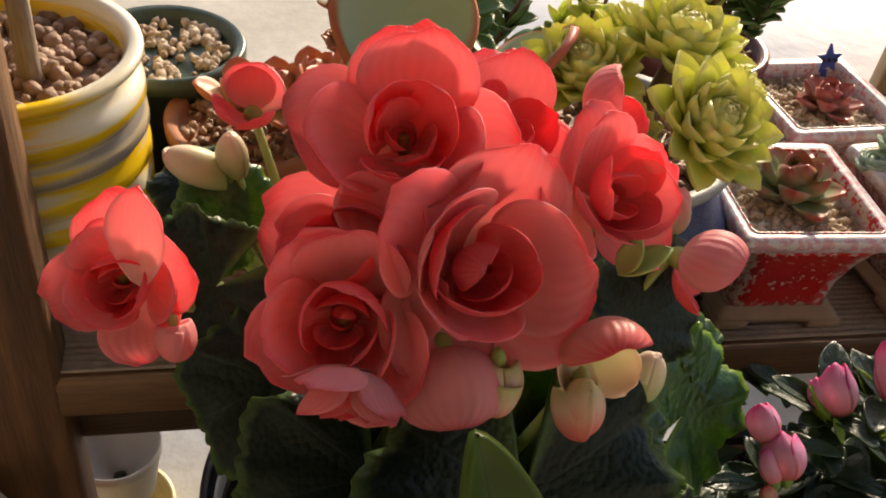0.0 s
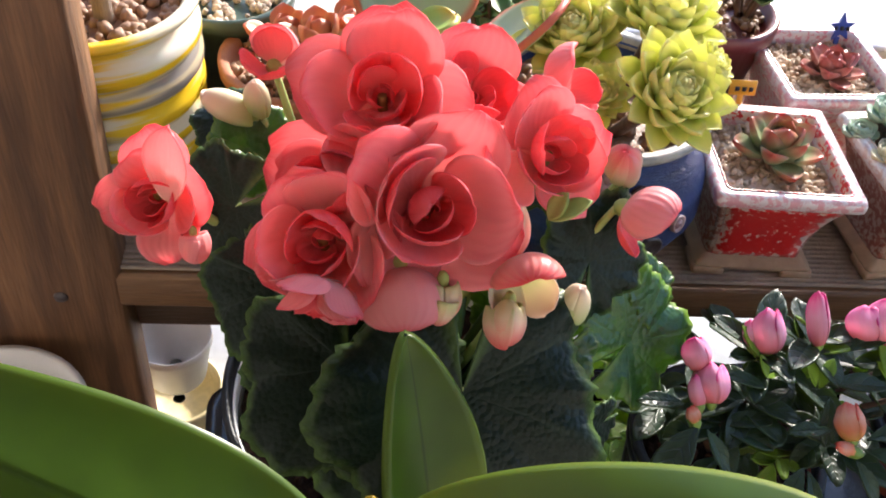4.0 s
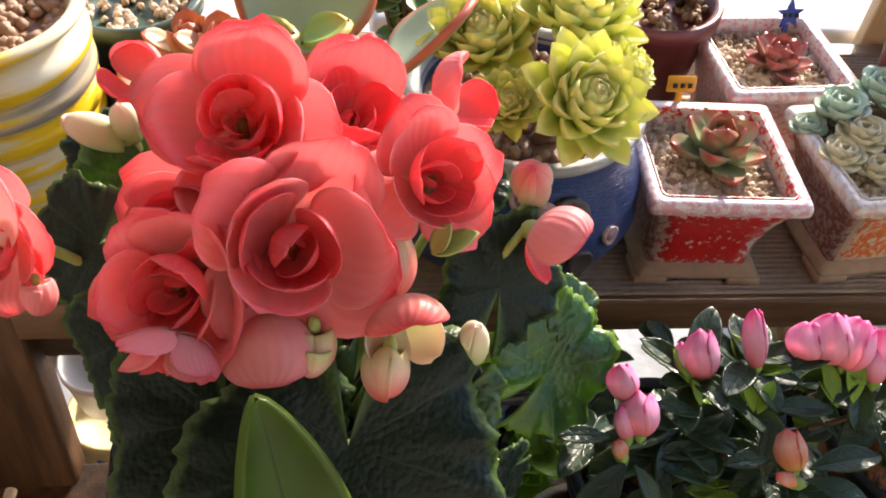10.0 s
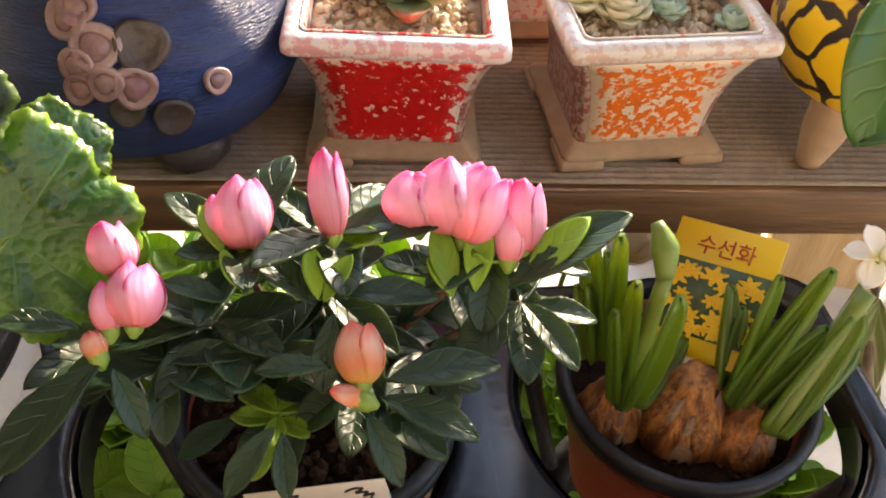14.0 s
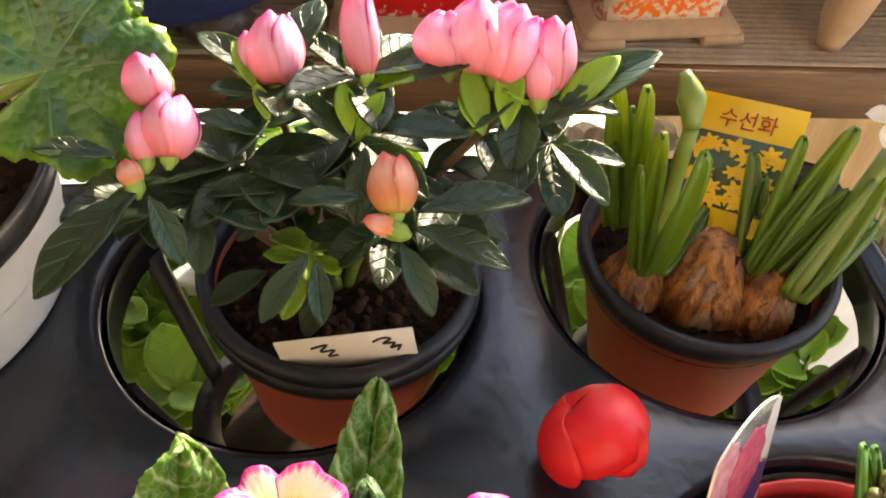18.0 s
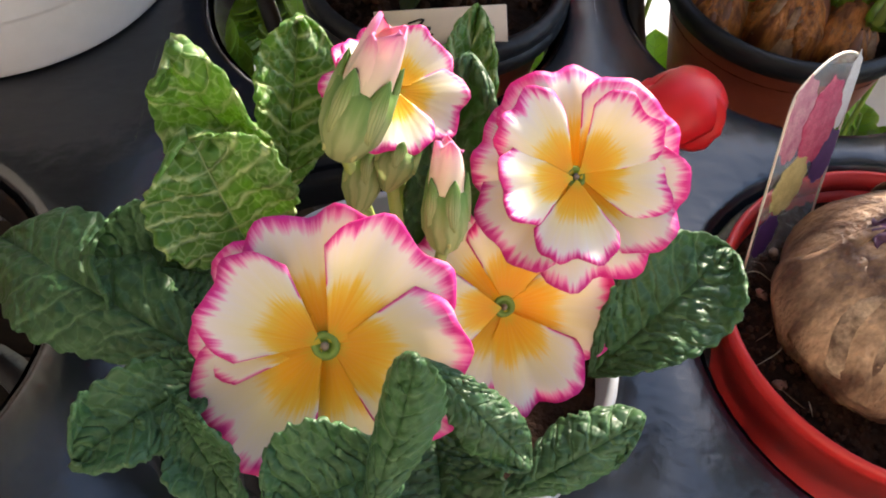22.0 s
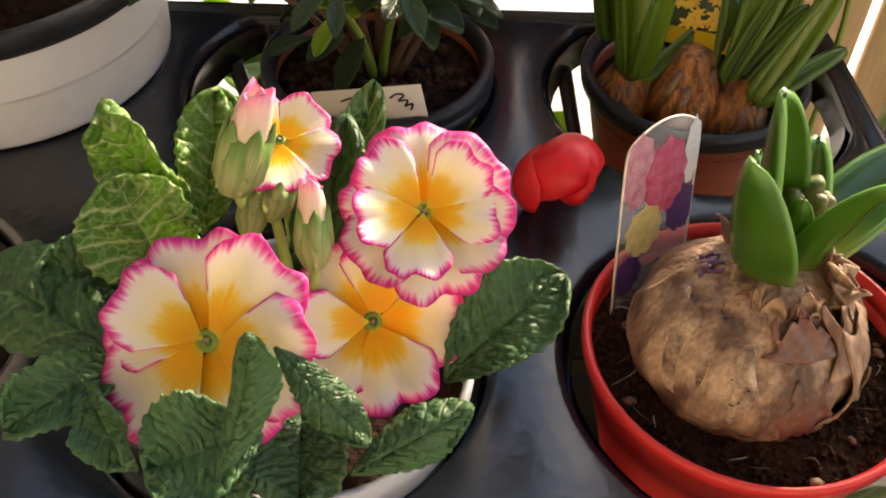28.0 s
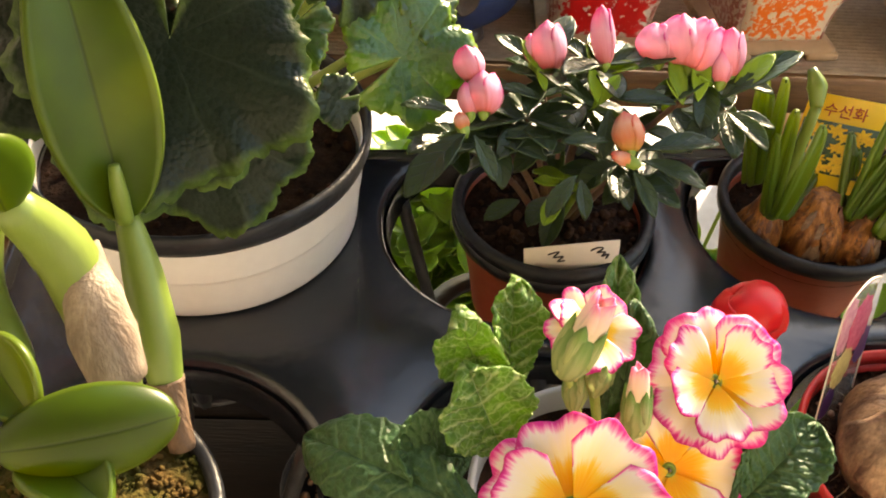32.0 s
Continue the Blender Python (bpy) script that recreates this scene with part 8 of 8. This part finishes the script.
for k in range(2):
    part("writing", moved(slab(0.003, 0.0003, 0.005, 0, 1), pose(-0.0028 + 0.005 * k, -0.0004, 0.0025)), INK, part_l)
for k in range(2, 6):
    rosette("orange_rosette", tuple(TP + V3(-0.035 + 0.015 * k, 0.01 * ((k * 2) % 3 - 1), 0.056 + 0.006 * (k % 2))), 0.024, 11, SUC_ORANGE, "orange tinged succulent rosette with upright leaves", up=0.9, group="orange rosettes", pointed=0.8)
PD = V3(*(-0.1708, 0.3551, 0.1545))
pad = thing("paddle_plant", tuple(V3(PD[0], PD[1] + 0.02, SH)), "paddle plant with large round red-edged grey green leaves", "succulent")
plain = part("pot", lathe([(0.004, 0), (0.020, 0), (0.025, 0.036), (0.027, 0.038), (0.027, 0.042), (0.024, 0.042), (0.023, 0.034), (0.004, 0.034)], 36), TERRACOTTA, pad)
o = V3(*pad.location)
part("leaf", blade(0.052, 0.025, 0.3, 0.3, 1.1, 0.45, nu=14, nv=16, thick=0.003), PADDLE, pad, m=along(tuple(V3(*(-0.1769, 0.3404, 0.1508)) - o), tuple(V3(*(-0.1646, 0.3685, 0.1666)) - o), 0.3))
part("leaf", blade(0.042, 0.020, 0.2, 0.3, 1.1, 0.45, nu=12, nv=14, thick=0.003), PADDLE, pad, m=along(tuple(V3(*(-0.1351, 0.3425, 0.1427)) - o), tuple(V3(*(-0.1198, 0.3564, 0.1488)) - o), -0.6))
for p, q in (((-0.1880, 0.3304, 0.1625), (-0.1717, 0.3319, 0.1650)), ((-0.1854, 0.3272, 0.1615), (-0.1755, 0.3270, 0.1648)), ((-0.1680, 0.3319, 0.1618), (-0.1577, 0.3360, 0.1636))):
    part("leaf", blade(0.018, 0.008, 0.3, 0.4, 1.1, 0.5, nu=8, nv=10, thick=0.0025), succ("paddle_young", (0.30, 0.44, 0.10), (0.36, 0.50, 0.12), (0.60, 0.42, 0.08)), pad, m=along(tuple(V3(*p) - o), tuple(V3(*q) - o)))
part("stem", tube([(0, 0, 0.045), tuple((V3(*(-0.1769, 0.3404, 0.1508)) - o) * 0.6), tuple(V3(*(-0.1769, 0.3404, 0.1508)) - o)], [0.005, 0.004, 0.003], 8), PALE_STEM, pad)
WP = V3(*(-0.1207, 0.4192, 0.1058)); WP[2] = SH
plain_pot("pale_pot", tuple(WP), 0.034, 0.048, GREY_PLASTIC, "pale grey plastic pot behind the begonia")
bunch("jade_plant", tuple(WP + V3(0, 0, 0.042)), 8, 0.030, 0.07, 8, SUC_DARK, "small branching succulent with green leaves", 63, L=0.014, W=0.006)
DP = V3(*(-0.2519, 0.4706, 0.0989)); DP[2] = SH
plain_pot("dark_glass_pot", tuple(DP), 0.034, 0.060, mat("dark_green_glaze", (0.05, 0.08, 0.06), 0.3, (0.10, 0.13, 0.10), 25, 0.7, 0.1, 150), "dark green glazed pot with pale pebbles", GRAVEL)
DK = V3(0.1750, 0.4650, SH)
plain_pot("dark_red_pot", tuple(DK), 0.036, 0.055, MAROON, "dark red glazed pot at the shelf's end")
for i, (x, y) in enumerate(((-0.16, 0.50), (-0.10, 0.515), (-0.04, 0.505), (0.02, 0.52))):
    bunch("succulent_row", (x, y, SH), 7, 0.032, 0.085, 8, (SUC_ORANGE, SUC_DARK, SUC_LIME, SUC_DARK)[i], ("orange and green succulents at the back of the shelf", "green succulents at the back of the shelf", "pale green succulents at the back of the shelf", "dark green succulents at the back of the shelf")[i], 80 + i, L=0.018, W=0.007)

# ---- below the tray ----
plain_pot("black_gravel_pot", (-0.100, 0.200, -0.220), 0.036, 0.100, BLACK_PLASTIC, "black plastic pot with brown gravel below the tray")

# ---- below the shelf ----
lp = thing("flowered_pot", (-0.2932, 0.4200, -0.1831), "pale yellow pot painted with small blue flowers", "flower pot")
part("body", lathe([(0.004, -0.10), (0.024, -0.10), (0.027, -0.08), (0.0285, -0.005), (0.030, 0.0), (0.030, 0.004), (0.027, 0.004), (0.026, -0.008), (0.004, -0.008)], 40), mat("pale_yellow_glaze", (0.72, 0.60, 0.26), 0.35, (0.66, 0.56, 0.34), 25, 0.6, 0.1, 150), lp)
FB = mat("blue_paint", (0.08, 0.14, 0.42), 0.35, (0.12, 0.2, 0.5), 60, 0.6)
for k in range(9):
    a = -2.6 + 0.27 * k
    z = -0.012 - 0.022 * (k % 3)
    r = 0.0286
    f_ = part("painted_flower", moved(lathe([(0.0001, 0.0006), (0.0022, 0.0006), (0.003, 0.0)], 8), aim((r * math.cos(a), r * math.sin(a), z), (math.cos(a), math.sin(a), 0.0))), FB, lp)
wp = thing("white_pot", (-0.2918, 0.4200, -0.1224), "white plastic pot standing below the shelf", "flower pot")
part("body", lathe([(0.004, -0.038), (0.019, -0.038), (0.024, -0.006), (0.025, -0.005), (0.025, 0.0), (0.0235, 0.0), (0.0215, -0.008), (0.004, -0.03)], 40), WHITE_PLASTIC, wp)
lw = thing("white_pot", (-0.3385, 0.2790, -0.0450), "white plastic pot with a wide rim beside the tray", "flower pot")
part("body", lathe([(0.004, -0.062), (0.0275, -0.062), (0.0288, -0.060), (0.0345, 0.0), (0.0365, 0.018), (0.0360, 0.020), (0.0332, 0.002), (0.0275, -0.058), (0.004, -0.058)], 44), WHITE_PLASTIC, lw)
part("rim", lathe([(0.0363, 0.018), (0.0395, 0.030), (0.0420, 0.032), (0.0420, 0.037), (0.0386, 0.037), (0.0359, 0.020), (0.0363, 0.018)], 44), WHITE_PLASTIC, lw)
ledge = solid("side_ledge", slab(0.42, 0.30, 0.022, 0.002), POST_WOOD, "brown wooden ledge beside the tray", "ledge", kind="structure", at=(-0.450, 0.190, -0.1290))
for k, (a, b) in enumerate((((-0.2801, 0.1750, 0.0186), (-0.2788, 0.2602, 0.0076)), ((-0.2866, 0.1871, 0.0110), (-0.2786, 0.2480, 0.0029)))):
    s_ = solid("wooden_stick", tube([a, tuple((np.array(a) + b) / 2), b], 0.0022, 8), PALE_WOOD, "thin pale wooden stick", "stick", group="sticks")
rnd = random.Random(33)
for i, (x, y, z, n, mt, lb) in enumerate(((-0.095, 0.35, -0.20, 16, LIME_LEAF, "bright green leafy plant below the tray"), (-0.03, 0.40, -0.20, 16, LIME_LEAF, "bright green leafy plant below the tray"), (-0.11, 0.47, -0.20, 16, LIME_LEAF, "bright green leafy plant on the white ledge"), (0.08, 0.36, -0.21, 14, LIME_LEAF, "bright green leafy plant below the tray"), (0.19, 0.30, -0.22, 14, LIME_LEAF, "green leafy plant below the tray's end"), (0.20, 0.16, -0.18, 12, HOYA_LEAF, "variegated leafy plant below the tray"))):
    bunch("low_plant", (x, y, -0.22), n, 0.075, 0.10, 9, mt, lb, 100 + i, "plant", STEM, 0.034, 0.012, 25)
vine = thing("vine", (0.0, 0.0, 0.0), "variegated cream and green vine hanging by the boards", "vine")
VP = ((0.2170, 0.3541, -0.0452), (0.2013, 0.3072, -0.0630), (0.2042, 0.2746, -0.0664), (0.2222, 0.2649, -0.0672))
part("stem", tube(VP, 0.0022, 8), ROOT, vine)
part("stem", tube(((0.2232, 0.3192, -0.0360), (0.2164, 0.3100, -0.0520), (0.2220, 0.2755, -0.0562)), 0.0016, 8), ROOT, vine)
part("stem", tube(((0.1854, 0.2019, -0.0421), (0.1957, 0.2168, -0.0383), (0.2131, 0.2360, -0.0404)), 0.0014, 8), STEM, vine)
for a, b, W in (((0.2111, 0.3101, -0.0710), (0.2068, 0.3450, -0.0631), 0.008), ((0.2050, 0.2753, -0.0653), (0.2122, 0.2492, -0.0428), 0.014), ((0.2102, 0.2720, -0.0662), (0.2132, 0.2315, -0.0594), 0.013), ((0.2144, 0.3448, -0.0417), (0.1998, 0.3044, -0.0669), 0.007), ((0.2175, 0.2414, -0.0911), (0.2254, 0.2170, -0.0792), 0.012), ((0.2054, 0.3064, -0.0619), (0.1985, 0.2741, -0.0696), 0.008)):
    L = float(np.linalg.norm(V3(*b) - V3(*a)))
    part("leaf", blade(L, W, -0.4, 0.3, 1.0, 0.7, nu=8, nv=12, thick=0.001), HOYA_LEAF, vine, m=along(a, b, 0.3))
wf = thing("white_flower", (0.1571, 0.2902, 0.0346), "white flower of a plant beside the tray", "flower")
o = V3(*wf.location)
for k in range(4):
    part("petal", blade(0.010, 0.0042, 0.4, 0.4, 1.2, 0.5, 0.0005, nu=8, nv=10), WHITE_PETAL, wf, m=along(tuple(V3(*(0.1455, 0.2741, 0.0578)) - o), tuple(V3(*((0.1336, 0.2793, 0.0538), (0.1427, 0.2799, 0.0611), (0.1513, 0.2731, 0.0614), (0.1440, 0.2720, 0.0547))[k]) - o)))
part("stalk", tube([tuple(V3(*(0.1455, 0.2734, 0.0572)) - o), (0, 0, -0.02), (0.01, 0.02, -0.15)], 0.0012, 6), STEM, wf)
for k, (p, r) in enumerate((((0.0795, 0.3557, -0.0325), 0.016), ((0.1035, 0.3530, -0.0262), 0.016))):
    wfl = thing("white_bloom", p, "white bloom seen below the shelf", "flower", "white blooms")
    for j in range(6):
        part("petal", blade(r, r * 0.5, 0.5, 0.4, 1.2, 0.5, nu=8, nv=10), WHITE_PETAL, wfl, m=Matrix.Rotation(j * 1.05, 4, "Z") @ Matrix.Rotation(0.4, 4, "X"))
    part("stalk", tube([(0, 0, 0), (0, 0.01, -0.05), (0, 0.02, -0.12)], 0.0012, 6), STEM, wfl)
